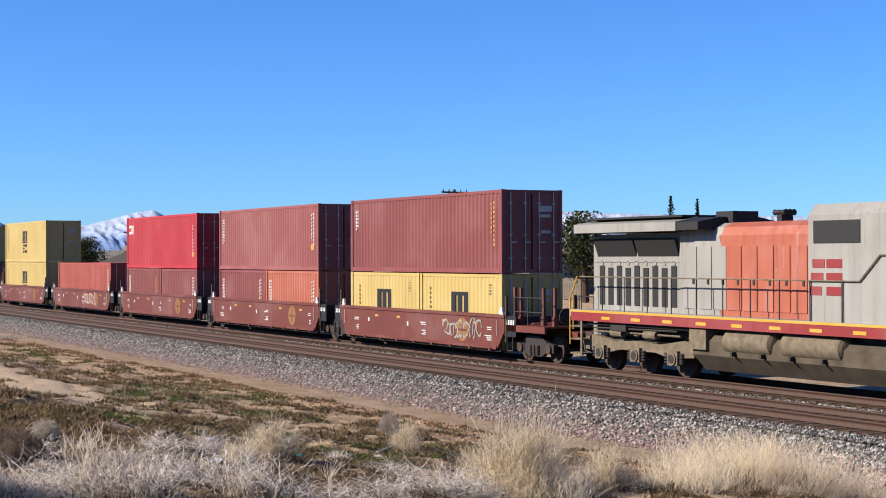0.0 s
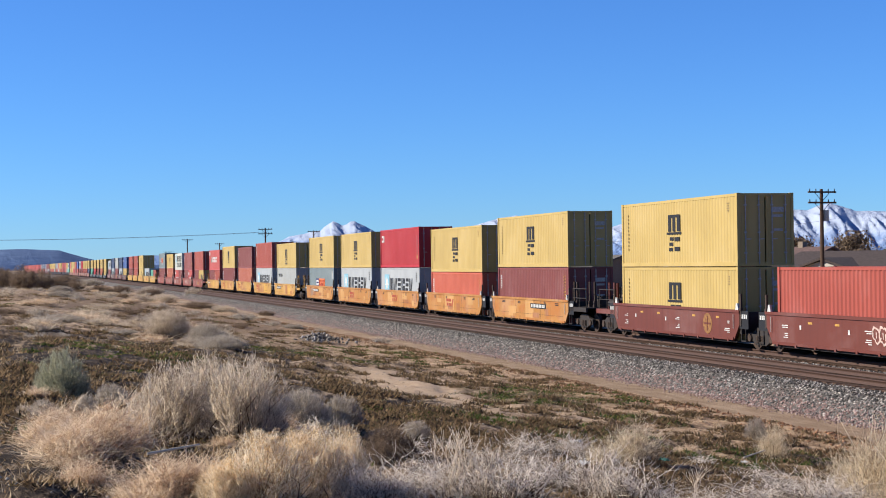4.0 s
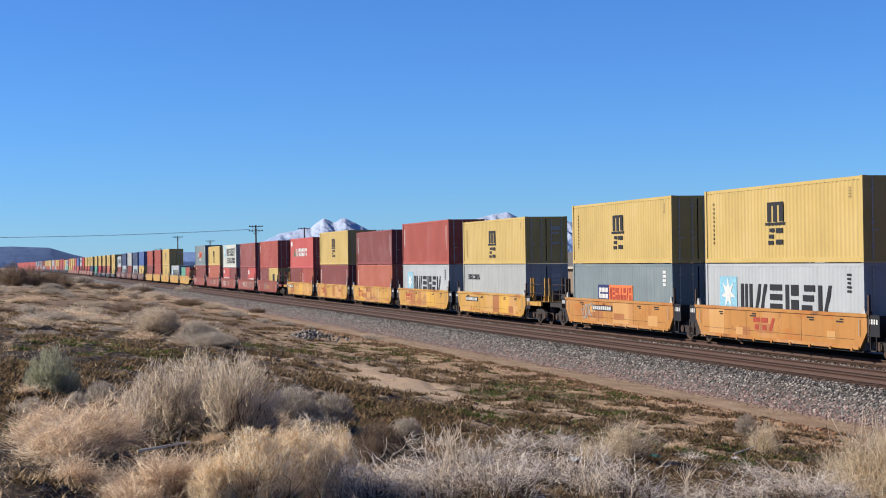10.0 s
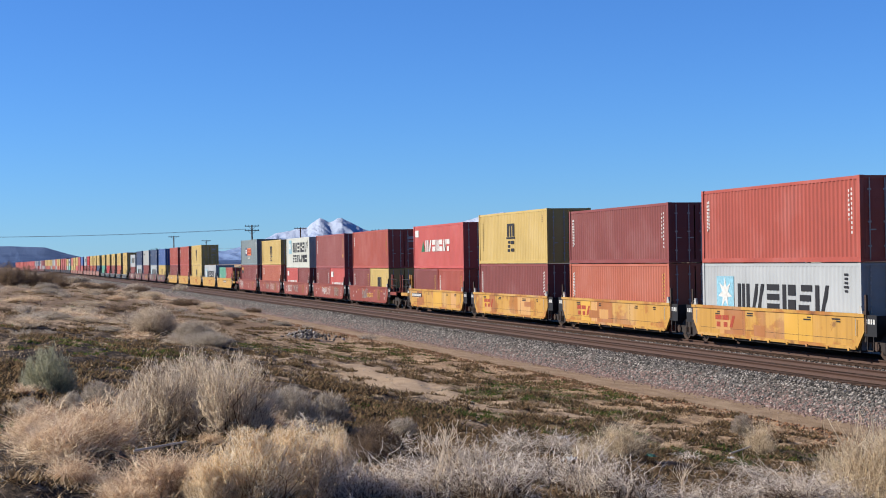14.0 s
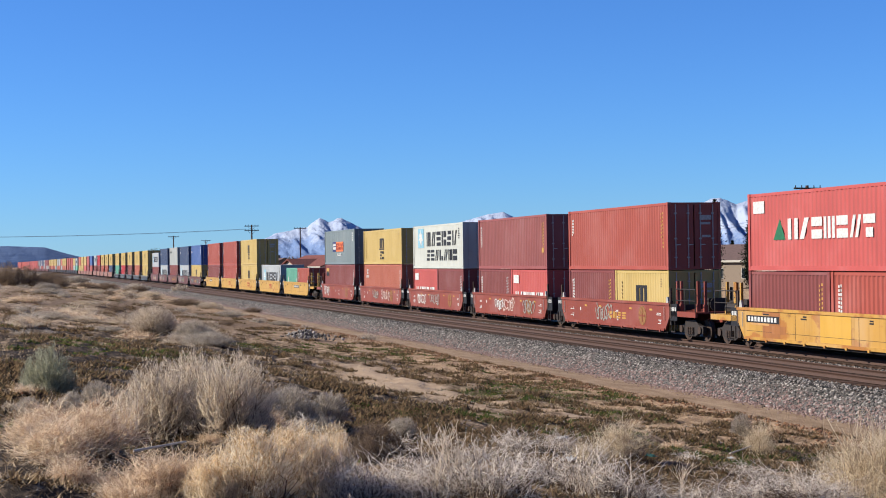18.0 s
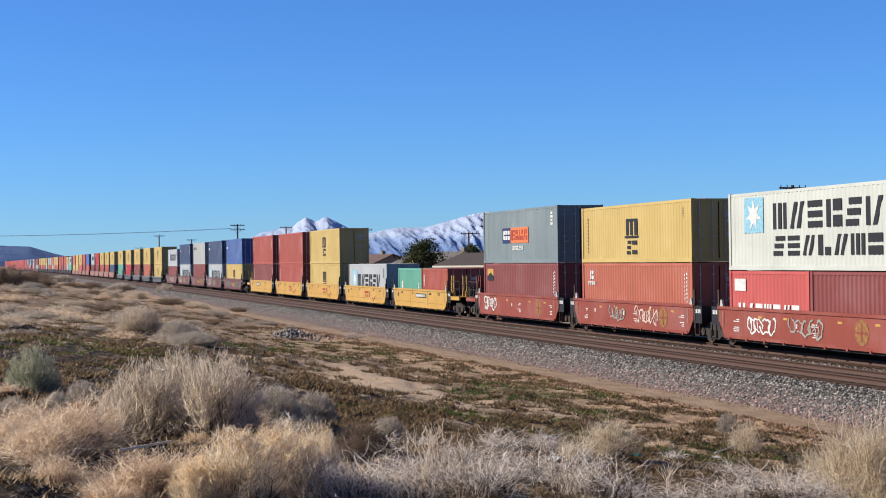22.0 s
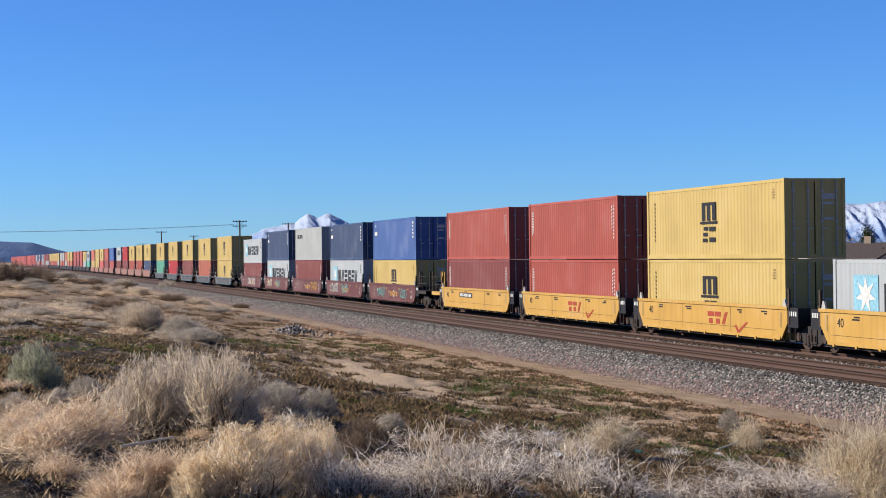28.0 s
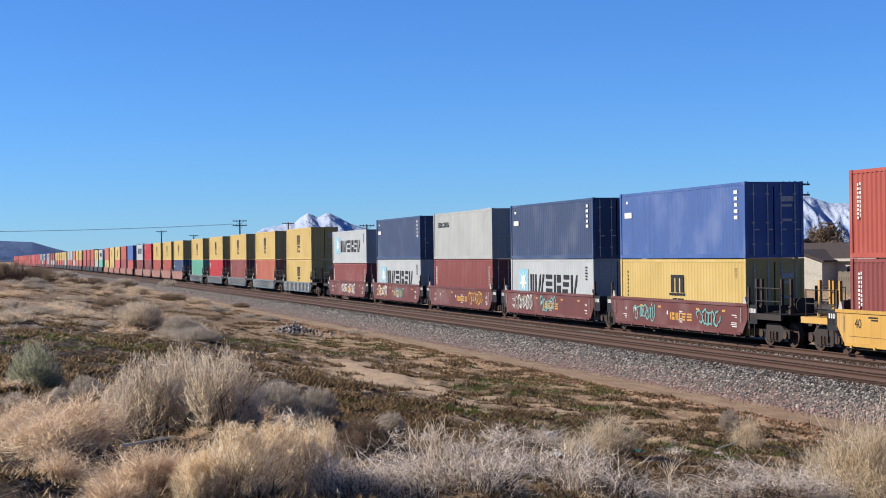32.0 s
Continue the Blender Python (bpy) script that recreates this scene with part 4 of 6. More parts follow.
def container(code, n, h, u, z, rnd, detail=True):
    feet = "twenty-foot" if n < 8 else "forty-foot"
    c = thing("shipping_container", f"{WORDS[code]} corrugated steel {feet} shipping container, weathered, on a well car", "shipping container", group="containers on the train")
    m, s = BOX[code], shapes(n, h, {"LGR": 0.018, "GGR": 0.02, "WHT": 0.018, "CRM": 0.02, "YEL": 0.03, "BLU": 0.025, "SIG": 0.032}.get(code, 0.044))
    if not detail:
        part("body", s["body"], m, c)
        part("door_end", s["far_doors"], m, c)
        if code in ("YEL", "LGR"):
            q = [(n * 0.45, n * 0.56, h - 2.2, h - 0.6)] if code == "YEL" else [(n * 0.2, n * 0.7, h - 1.7, h - 0.8)]
            part("emblem", slab(q, -WIDE / 2 - 0.002), BLACK, c)
    else:
        for key, nm in (("frame", "frame"), ("near", "side_panel"), ("far", "side_panel"), ("roof", "roof"), ("end", "end_wall"), ("floor", "floor_pan")):
            part(nm, s[key], m, c)
        for key, xs in (("door", (0.28, 0.86)), ("door2", (-0.86, -0.28))):
            d = part("door", s[key], m, c)
            for bx in xs:
                part("locking_bar", s["bar"], BARS, d, at=(bx, 0, 0))
        for cx in (-WIDE / 2 + 0.08, WIDE / 2 - 0.08):
            for cy in (-0.004, n - 0.174):
                for cz in (0, h - 0.118):
                    part("corner_casting", s["cast"], m, c, at=(cx, cy, cz))
        dress(c, code, n, h, rnd)
    MOVERS.append((c, u, z))
    return c


# ---- well cars ----
def wheel_mesh(r):
    b = Buf()
    for s in (-1, 1):
        x = s * 0.72
        b.tube((x - 0.065, 0, 0), (x + 0.065, 0, 0), r, None, 20)
        b.tube((x - s * 0.075, 0, 0), (x - s * 0.105, 0, 0), r + 0.028, None, 20)
        b.tube((x + 0.068, 0, 0), (x + 0.085, 0, 0), 0.16, None, 10)
        for k in range(6):
            w = k * math.pi / 3
            b.box(x + s * 0.067 - 0.008, x + s * 0.067 + 0.008, 0.27 * math.cos(w) - 0.04, 0.27 * math.cos(w) + 0.04, 0.27 * math.sin(w) - 0.04, 0.27 * math.sin(w) + 0.04)
    return b.tube((-1.0, 0, 0), (1.0, 0, 0), 0.075, None, 10).mesh("wheelset")


WHEEL = wheel_mesh(0.44)
FRAME_SIDE = [(-1.15, 0.34), (-1.15, 0.62), (-0.75, 0.66), (-0.42, 0.86), (0.42, 0.86), (0.75, 0.66), (1.15, 0.62), (1.15, 0.34), (0.7, 0.34), (0.42, 0.2), (-0.42, 0.2), (-0.7, 0.34)]
BOGIE_SIDE = {s: Buf().prism(FRAME_SIDE, "x", s * 1.0 - 0.08, s * 1.0 + 0.08).mesh("side_frame") for s in (-1, 1)}
BOGIE_BEAM = Buf().box(-1.0, 1.0, -0.25, 0.25, 0.5, 0.78).tube((0, 0, 0.78), (0, 0, 0.9), 0.25, None, 12).mesh("bolster")
SPRING = Buf()
for q in (-0.22, 0.0, 0.22):
    for k in range(5):
        SPRING.tube((0, q, 0.28 + k * 0.06), (0, q, 0.32 + k * 0.06), 0.09, None, 8)
SPRING = SPRING.mesh("spring_nest")
CAP = Buf().tube((-0.06, 0, 0), (0.06, 0, 0), 0.15, None, 12).mesh("journal_cap")


def bogie(parent, y, turning):
    b = part("bogie", BOGIE_BEAM, STEEL, parent, "rusty cast-steel bogie", at=(0, y, 0))
    for s in (-1, 1):
        part("side_frame", BOGIE_SIDE[s], STEEL, b)
        part("spring_nest", SPRING, RUST, b, at=(s * 1.1, 0, 0))
        for a in (-0.89, 0.89):
            part("journal_cap", CAP, RUST, b, at=(s * 1.08, a, 0.46))
    for a in (-0.89, 0.89):
        w = part("wheelset", WHEEL, RUST, b, at=(0, a, 0.44))
        if turning:
            WHEELS.append((w, a, 0.44))


SIDE_OUT = -1.45
CARSHAPES = {}


def car_shape(key, make):
    if key not in CARSHAPES:
        CARSHAPES[key] = make()
    return CARSHAPES[key]


def side_plate(s, ribbed):
    x0, x1 = (-1.43, -1.36) if s < 0 else (1.36, 1.43)
    if ribbed:
        b = Buf().prism([(-0.4, 1.12), (12.6, 1.12), (12.6, 0.62), (12.3, 0.34), (-0.1, 0.34), (-0.4, 0.62)], "x", x0 * 0.985, x1 * 0.985)
        return b.mesh("side_sill")
    return Buf().prism([(-0.5, 1.5), (12.7, 1.5), (12.7, 0.95), (12.25, 0.39), (-0.05, 0.39), (-0.5, 0.95)], "x", x0, x1).mesh("side_sill")


def chord(z0, z1, y0, y1, s, proud):
    x = (-1.43 - proud, -1.34) if s < 0 else (1.34, 1.43 + proud)
    return Buf().box(x[0], x[1], y0, y1, z0, z1).mesh("chord")


def scrawl(rnd, y, z, w, h, x):
    """A sprayed piece: overlapping bubble outlines with a few loose strokes."""
    b = Buf()
    n = max(3, int(w / 0.42))
    for i in range(n):
        cy, cz = y + w * (0.5 - (i + 0.5) / n) + rnd.uniform(-0.05, 0.05), z + rnd.uniform(-0.08, 0.08)
        ry, rz, p0 = w / n * rnd.uniform(0.5, 0.72), h * rnd.uniform(0.3, 0.48), rnd.uniform(0, 6.28)
        xo, ring = x - 0.0005 * i, []
        for k in range(15):
            a = p0 + k * 2 * math.pi / 16
            q = 1 + 0.22 * math.sin(2 * a + i) + 0.12 * math.sin(5 * a + p0)
            for s in (1.0, 0.74):
                ring.append((xo, cy + ry * q * s * math.cos(a), min(max(cz + rz * q * s * math.sin(a), z - h / 2), z + h / 2)))
        for k in range(14):
            b.quad(ring[2 * k], ring[2 * k + 2], ring[2 * k + 3], ring[2 * k + 1])
        if rnd.random() < 0.6:
            dy, dz = rnd.uniform(-0.1, 0.1), h * rnd.uniform(0.12, 0.3)
            b.quad((xo, cy - 0.03, cz - dz), (xo, cy + 0.03, cz - dz), (xo, cy + 0.03 + dy, cz + dz), (xo, cy - 0.03 + dy, cz + dz))
    return b


def well_car(style, u, first, last, rnd, detail=True, graffiti=0):
    m = CAR[style]
    ribbed = style == "blue"
    words = {"brown": "dark brown", "orange": "weathered orange", "amber": "rust-stained amber", "rust": "red-brown", "yellow": "yellow", "dark": "dark red", "blue": "ribbed blue-grey", "pale": "pale brown", "black": "black"}[style]
    c = thing("well_car", f"{words} steel double-stack well car on the rails", "rail car", group="well cars of the train")
    for s in (-1, 1):
        part("side_sill", car_shape(("side", s, ribbed), lambda: side_plate(s, ribbed)), m, c)
        if detail and not ribbed:
            part("top_chord", car_shape(("top", s), lambda: chord(1.42, 1.53, -0.55, 12.75, s, 0.045)), m, c)
            part("bottom_chord", car_shape(("bottom", s), lambda: chord(0.34, 0.45, 0.0, 12.2, s, 0.035)), m, c)
        if detail and ribbed:
            part("top_chord", car_shape(("rtop", s), lambda: chord(1.06, 1.16, -0.45, 12.65, s, 0.03)), m, c)
            part("bottom_chord", car_shape(("rbot", s), lambda: chord(0.3, 0.4, -0.05, 12.25, s, 0.03)), m, c)
            for i in range(19):
                part("rib", car_shape(("rib", s), lambda: chord(0.4, 1.06, 0.0, 0.13, s, 0.05)), BARS, c, at=(0, 0.05 + i * 0.66, 0))
    part("well_floor", car_shape("floor", lambda: Buf().box(-1.34, 1.34, -0.1, 12.3, 0.25, 0.305).mesh("well_floor")), STEEL, c)
    for y in (-0.42, 12.55):
        part("end_bulkhead", car_shape("bulk", lambda: Buf().box(-1.34, 1.34, -0.05, 0.05, 0.6, 1.45).mesh("end_bulkhead")), STEEL, c, at=(0, y, 0))
    if not detail:
        MOVERS.append((c, u, 0.0))
        for y in ((-1.65,) if not last else (-1.65, 13.85)):
            part("bogie", car_shape("farbogie", lambda: Buf().prism(FRAME_SIDE, "x", -1.08, 1.08).mesh("bogie")), STEEL, c, at=(0, y, 0))
        return c
    for y, sg in ((-0.42, -1), (12.6, 1)):
        free = (first and sg < 0) or (last and sg > 0)
        reach = 3.05 if free else 1.55
        part("end_beam", car_shape(("beam", reach), lambda: Buf().prism([(0, 0.62), (0, 1.25), (reach * 0.5, 1.12), (reach, 1.02), (reach, 0.8), (0.5, 0.62)], "x", -0.42, 0.42).mesh("end_beam")), m if style in ("rust", "brown") else STEEL, c, at=(0, y, 0)).rotation_euler = (0, 0, 0 if sg > 0 else math.pi)
        if free:
            part("end_platform", car_shape("platform", lambda: Buf().box(-1.38, 1.38, 0.05, 2.6, 1.14, 1.2).box(-1.40, -1.3, 0.05, 2.6, 0.98, 1.2).box(1.3, 1.40, 0.05, 2.6, 0.98, 1.2).mesh("end_platform")), m if style in ("rust", "brown", "yellow", "amber") else STEEL, c, at=(0, y, 0)).rotation_euler = (0, 0, 0 if sg > 0 else math.pi)
            part("coupler", car_shape("coupler", lambda: Buf().box(-0.13, 0.13, 2.9, 3.5, 0.78, 0.98).box(-0.2, 0.24, 3.4, 3.68, 0.72, 1.04).mesh("coupler")), RUST, c, at=(0, y, 0)).rotation_euler = (0, 0, 0 if sg > 0 else math.pi)
            for sx in (-1.3, 1.3):
                for k in (0.5, 1.4, 2.4):
                    part("handrail_post", car_shape("hpost", lambda: Buf().tube((0, 0, 1.15), (0, 0, 2.15), 0.022, None, 6).mesh("handrail_post")), STEEL, c, at=(sx, y + sg * k, 0))
                part("handrail", car_shape("hrail", lambda: Buf().tube((0, 0.5, 2.12), (0, 2.4, 2.12), 0.022, None, 6).tube((0, 0.5, 1.65), (0, 2.4, 1.65), 0.02, None, 6).mesh("handrail")), STEEL, c, at=(sx, y, 0)).rotation_euler = (0, 0, 0 if sg > 0 else math.pi)
            for k in (0.35, 0.75, 1.6, 2.3):
                part("end_post", car_shape("endpost", lambda: Buf().box(-0.05, 0.05, -0.05, 0.05, 1.18, 2.45).box(-0.09, 0.09, -0.07, 0.07, 1.18, 1.5).mesh("end_post")), m if style in ("rust", "brown", "yellow", "amber") else RUST, c, at=(-1.15 + 0.35 * (k > 1), y + sg * k, 0))
            part("brake_gear", car_shape("brake", lambda: Buf().box(-0.3, 0.5, 1.6, 1.95, 1.2, 1.75).tube((-0.75, 1.2, 1.42), (-0.75, 2.3, 1.42), 0.2, None, 12).tube((0.2, 2.0, 1.5), (0.2, 2.05, 1.5), 0.28, None, 14).mesh("brake_gear")), STEEL, c, "dark brake reservoir and handwheel", at=(0, y, 0)).rotation_euler = (0, 0, 0 if sg > 0 else math.pi)
            part("brake_hose", car_shape("hose", lambda: Buf().tube((0.3, 3.2, 0.85), (0.35, 3.4, 0.45), 0.03, None, 6).tube((0.35, 3.4, 0.45), (0.3, 3.7, 0.4), 0.03, None, 6).mesh("brake_hose")), BLACK, c, at=(0, y, 0)).rotation_euler = (0, 0, 0 if sg > 0 else math.pi)
        for sx in (-1.39, 1.39):
            post = part("guide_post", car_shape("post", lambda: Buf().box(-0.035, 0.035, -0.05, 0.05, 0.9, 2.15).box(-0.06, 0.06, -0.08, 0.08, 1.5, 1.62).mesh("guide_post")), RUST, c, at=(sx, y + sg * 0.16, 0))
            if sx < 0:
                part("lifting_guide", car_shape("guide", lambda: Buf().prism([(-0.13, 1.53), (0.13, 1.53), (0.05, 1.78), (-0.05, 1.78)], "x", -0.04, 0.04).mesh("lifting_guide")), BARS if style != "brown" else WHITE, c, "pale pointed corner guide", at=(sx - 0.01, y - sg * 0.12, 0))
            part("grab_iron", car_shape("grab", lambda: Buf().tube((-0.03, 0, 0.8), (-0.03, 0, 1.35), 0.014, None, 5).mesh("grab_iron")), BARS, c, at=(sx * 1.045, y - sg * 0.35, 0))
        part("step", car_shape("step", lambda: Buf().box(-1.46, -1.4, -0.2, 0.2, 0.32, 0.36).box(-1.46, -1.42, -0.2, -0.17, 0.32, 0.8).box(-1.46, -1.42, 0.17, 0.2, 0.32, 0.8).mesh("step")), STEEL, c, at=(0, y + sg * 0.5, 0))
        part("number_plate", car_shape("plate", lambda: Buf().box(-1.40, -1.385, -0.38, 0.38, 0.8, 1.5).mesh("number_plate")), BLACK, c, at=(0, y + sg * 0.42, 0))
        part("plate_lettering", car_shape("platemarks", lambda: slab([(-0.27 + 0.15 * k, -0.18 + 0.15 * k, 1.2, 1.36) for k in range(4)], -1.401).mesh("plate_lettering")), WHITE, c, at=(0, y + sg * 0.42, 0))
    for i in range(9):
        part("side_lug", car_shape("lug", lambda: Buf().box(-1.5, -1.43, -0.06, 0.06, 0.29, 0.38).mesh("side_lug")), m, c, at=(0, 0.4 + i * 1.42, 0))
    bogie(c, -1.9 if first else -1.65, True)
    if last:
        bogie(c, 14.1, True)
    x = -1.432
    if style in ("orange", "amber", "yellow"):
        if not (first or last):
            blocks(c, (9, 9, 10), {"orange": 7.6, "amber": 10.6, "yellow": 5.9}[style], 0.72, 1.18, 0.62, x, REDMARK, "red block mark", 0.12)
        else:
            a0 = {"orange": (5.6, 9.0), "amber": (11.0, 12.0), "yellow": (6.8, 8.9)}[style][0 if first else 1]
            part("car_number_panel", slab([(a0 - 2.6, a0, 0.98, 1.25)], x, 0.006), BLACK, c, "black panel with white marks")
            part("car_number_marks", slab([(a0 - 0.15 - 0.26 * k - 0.17, a0 - 0.15 - 0.26 * k, 1.03, 1.2) for k in range(9)], x - 0.007), WHITE, c)
        if style in ("orange", "amber"):
            for k in range(5):
                py, pz = rnd.uniform(0.6, 10.2), rnd.choice((0.48, 0.62, 0.9))
                tall = k < 3 if style == "amber" else k < 1
                size = (rnd.uniform(1.0, 2.2), 0.94) if tall else (rnd.uniform(0.5, 1.5), rnd.uniform(0.25, 0.45))
                z0 = 0.46 if tall else pz
                part("paint_patch", slab([(py, min(py + size[0], 12.0), z0, z0 + size[1])], x, 0.002 + 0.0004 * k), TOUCHUP[k % 3 if style == "amber" else k % 2], c, "repainted patch")
        if style == "yellow" and not (first or last):
            part("swoosh_mark", Buf().prism([(3.6, 0.72), (3.35, 0.45), (3.2, 0.45), (2.5, 0.85), (2.62, 0.88), (3.27, 0.55), (3.45, 0.74)], "x", x - 0.008, x), REDMARK, c, "red tick-shaped mark")
        part("panel_seams", slab([(0.3, 12.0, 0.66, 0.672), (3.9, 3.92, 0.42, 1.4), (8.2, 8.22, 0.42, 1.4)], x, 0.003), STEEL, c)
        part("stencilling", slab([(a, a + rnd.uniform(0.2, 0.6), z, z + 0.05) for a in (1.0, 3.0, 7.4, 10.2) for z in (1.2, 1.28)], x), BLACK, c)
    else:
        if style in ("brown", "rust"):
            part("round_emblem", Buf().tube((x - 0.008, 2.4, 0.92), (x, 2.4, 0.92), 0.42, None, 28), EMBLEM, c, "faded gold round emblem")
            part("emblem_cross", slab([(2.1, 2.7, 0.88, 0.95), (2.37, 2.43, 0.62, 1.22)], x - 0.009), CAR[style], c)
        part("stencilling", slab([(a, a + rnd.uniform(0.12, 0.5), z, z + 0.032) for a in (0.35, 5.2, 11.0) for z in (0.62, 0.69, 0.76, 0.98, 1.05)] + [(6.6, 6.72, 0.9, 1.06), (10.0, 10.12, 0.95, 1.1)], x), WHITE, c)
        for a in (1.3, 3.6, 7.3, 9.2):
            part("reflector", car_shape("reflector", lambda: slab([(0, 0.3, 1.16, 1.24)], x, 0.004).mesh("reflector")), GOLD, c, at=(0, a, 0))
        if style == "dark" or (first and style == "rust"):
            blocks(c, (3, 0, 4, 2), 6.4, 0.7, 1.0, 0.55, x, GOLD, "worn gold block mark")
    for k in range(graffiti):
        gy = rnd.uniform(2.0, 10.5)
        pick = (WHITE, GREYP, SPRAY, GOLD) if style == "dark" else (WHITE, GREYP, PALE)
        part("graffiti", scrawl(rnd, gy, 0.95, rnd.uniform(1.3, 2.8), 0.82, x - 0.012 - 0.008 * k), rnd.choice(pick), c, "sprayed graffiti strokes")
    if style == "yellow":
        mark = bpy.data.curves.new("length_mark", "FONT")
        mark.body, mark.size, mark.extrude = "40", 0.42, 0.002
        mark.materials.append(BLACK)
        ob = new("length_mark", mark)
        ob.parent, ob.matrix_basis = c, pose(x - 0.004, 11.6, 0.95, 90, 0, -90)
    MOVERS.append((c, u, 0.0))
    return c


HC, ST, FLOOR = 2.875, 2.575, 0.31
# per set: car style, then per unit from the leading end: lower box (near|far for a pair), its height, upper box, its height, graffiti
TRAIN = (
    ("brown", (("YEL|YEL", ST, "MAR", HC, 1), ("ORG|MAR", ST, "MR2", HC, 0), ("MAR|MAR", ST, "BRD", HC, 0), ("RED", HC, "", 0, 1), ("YEL", HC, "YEL", HC, 0))),
    ("orange", (("MAR", HC, "YEL", HC, 0), ("SAL", ST, "YEL", HC, 0), ("LGR", HC, "BRD", HC, 0), ("LGR", HC, "YEL", HC, 0), ("GGR", HC, "YEL", HC, 1))),
    ("amber", (("WHT", HC, "YEL", ST, 0), ("LGR", HC, "RED", HC, 0), ("ORG", HC, "MAR", ST, 0), ("MAR", HC, "YEL", HC, 0), ("RED|MAR", ST, "SIG", HC, 0))),
    ("rust", (("YEL|MAR", ST, "RED", HC, 1), ("SIG|MAR", ST, "MR2", HC, 3), ("MAR|SIG", ST, "CRM", HC, 2), ("ORG", HC, "YEL", ST, 2), ("MAR", HC, "GGR", HC, 1))),
    ("yellow", (("RED|TEA", ST, "", 0, 0), ("LGR", HC, "", 0, 0), ("YEL", HC, "YEL", HC, 0), ("RED", HC, "RED", HC, 0), ("MAR", HC, "RED", HC, 0))),
    ("dark", (("YEL", HC, "BLU", HC, 2), ("LGR", HC, "DBL", HC, 3), ("MAR", HC, "WHT", HC, 1), ("LGR", HC, "DBL", HC, 3), ("MAR", ST, "LGR", ST, 2))),
    ("blue", (("YEL", HC, "YEL", HC, 0), ("ORG", HC, "YEL", HC, 0), ("MAR", HC, "YEL", HC, 0), ("BRD", HC, "YEL", HC, 0), ("TEA", HC, "YEL", HC, 0))),
    ("pale", (("DBL", HC, "YEL", HC, 0), ("RED", HC, "YEL", HC, 0), ("RED", HC, "YEL", HC, 0), ("MAR", HC, "BRD", HC, 0), ("MAR", HC, "LGR", HC, 0))),
    ("pale", (("RED", HC, "BLU", HC, 0), ("MAR", HC, "RED", HC, 0), ("SIG", HC, "YEL", HC, 0), ("YEL", HC, "YEL", HC, 0), ("YEL", HC, "ORG", HC, 0))),
    ("black", (("TEA", HC, "LGR", ST, 0), ("WHT", HC, "YEL", ST, 0), ("RED", HC, "RED", HC, 0), ("MAR", HC, "RED", HC, 0), ("RED", HC, "RED", HC, 0))),
    ("black", (("ORG", HC, "YEL", HC, 0), ("ORG", HC, "YEL", HC, 0), ("WHT", HC, "ORG", HC, 0), ("RED", HC, "WHT", HC, 0), ("ORG", HC, "WHT", HC, 0))),
    ("black", (("WHT", HC, "YEL", HC, 0), ("RED", HC, "YEL", HC, 0), ("RED", HC, "YEL", HC, 0), ("ORG", HC, "YEL", HC, 0), ("MAR", HC, "YEL", HC, 0))),
    ("dark", (("WHT", HC, "MAR", HC, 0), ("WHT", HC, "MAR", HC, 0), ("MAR", HC, "MAR", HC, 0), ("WHT", HC, "LGR", HC, 0), ("RED", HC, "DBL", HC, 0))),
    ("dark", (("RED", HC, "LGR", HC, 0), ("WHT", HC, "DBL", HC, 0), ("MAR", HC, "WHT", HC, 0), ("RED", HC, "MAR", HC, 0), ("SIG", HC, "SIG", HC, 0))),
    ("rust", (("RED", HC, "SIG", HC, 0), ("RED", HC, "RED", HC, 0), ("SIG", HC, "SIG", HC, 0), ("RED", HC, "SIG", HC, 0), ("RED", HC, "RED", HC, 0))),
    ("rust", (("SIG", HC, "SIG", HC, 0), ("RED", HC, "MAR", HC, 0), ("ORG", HC, "SIG", HC, 0), ("RED", HC, "RED", HC, 0), ("RED", HC, "SIG", HC, 0))),
    ("rust", (("MAR", HC, "RED", HC, 0), ("RED", HC, "SIG", HC, 0), ("RED", HC, "SAL", HC, 0), ("RED", HC, "RED", HC, 0), ("SIG", HC, "SIG", HC, 0))),
    ("brown", (("RED", HC, "RED", HC, 0), ("RED", HC, "SIG", HC, 0), ("SAL", HC, "RED", HC, 0), ("RED", HC, "RED", HC, 0), ("MAR", HC, "SIG", HC, 0))),
)


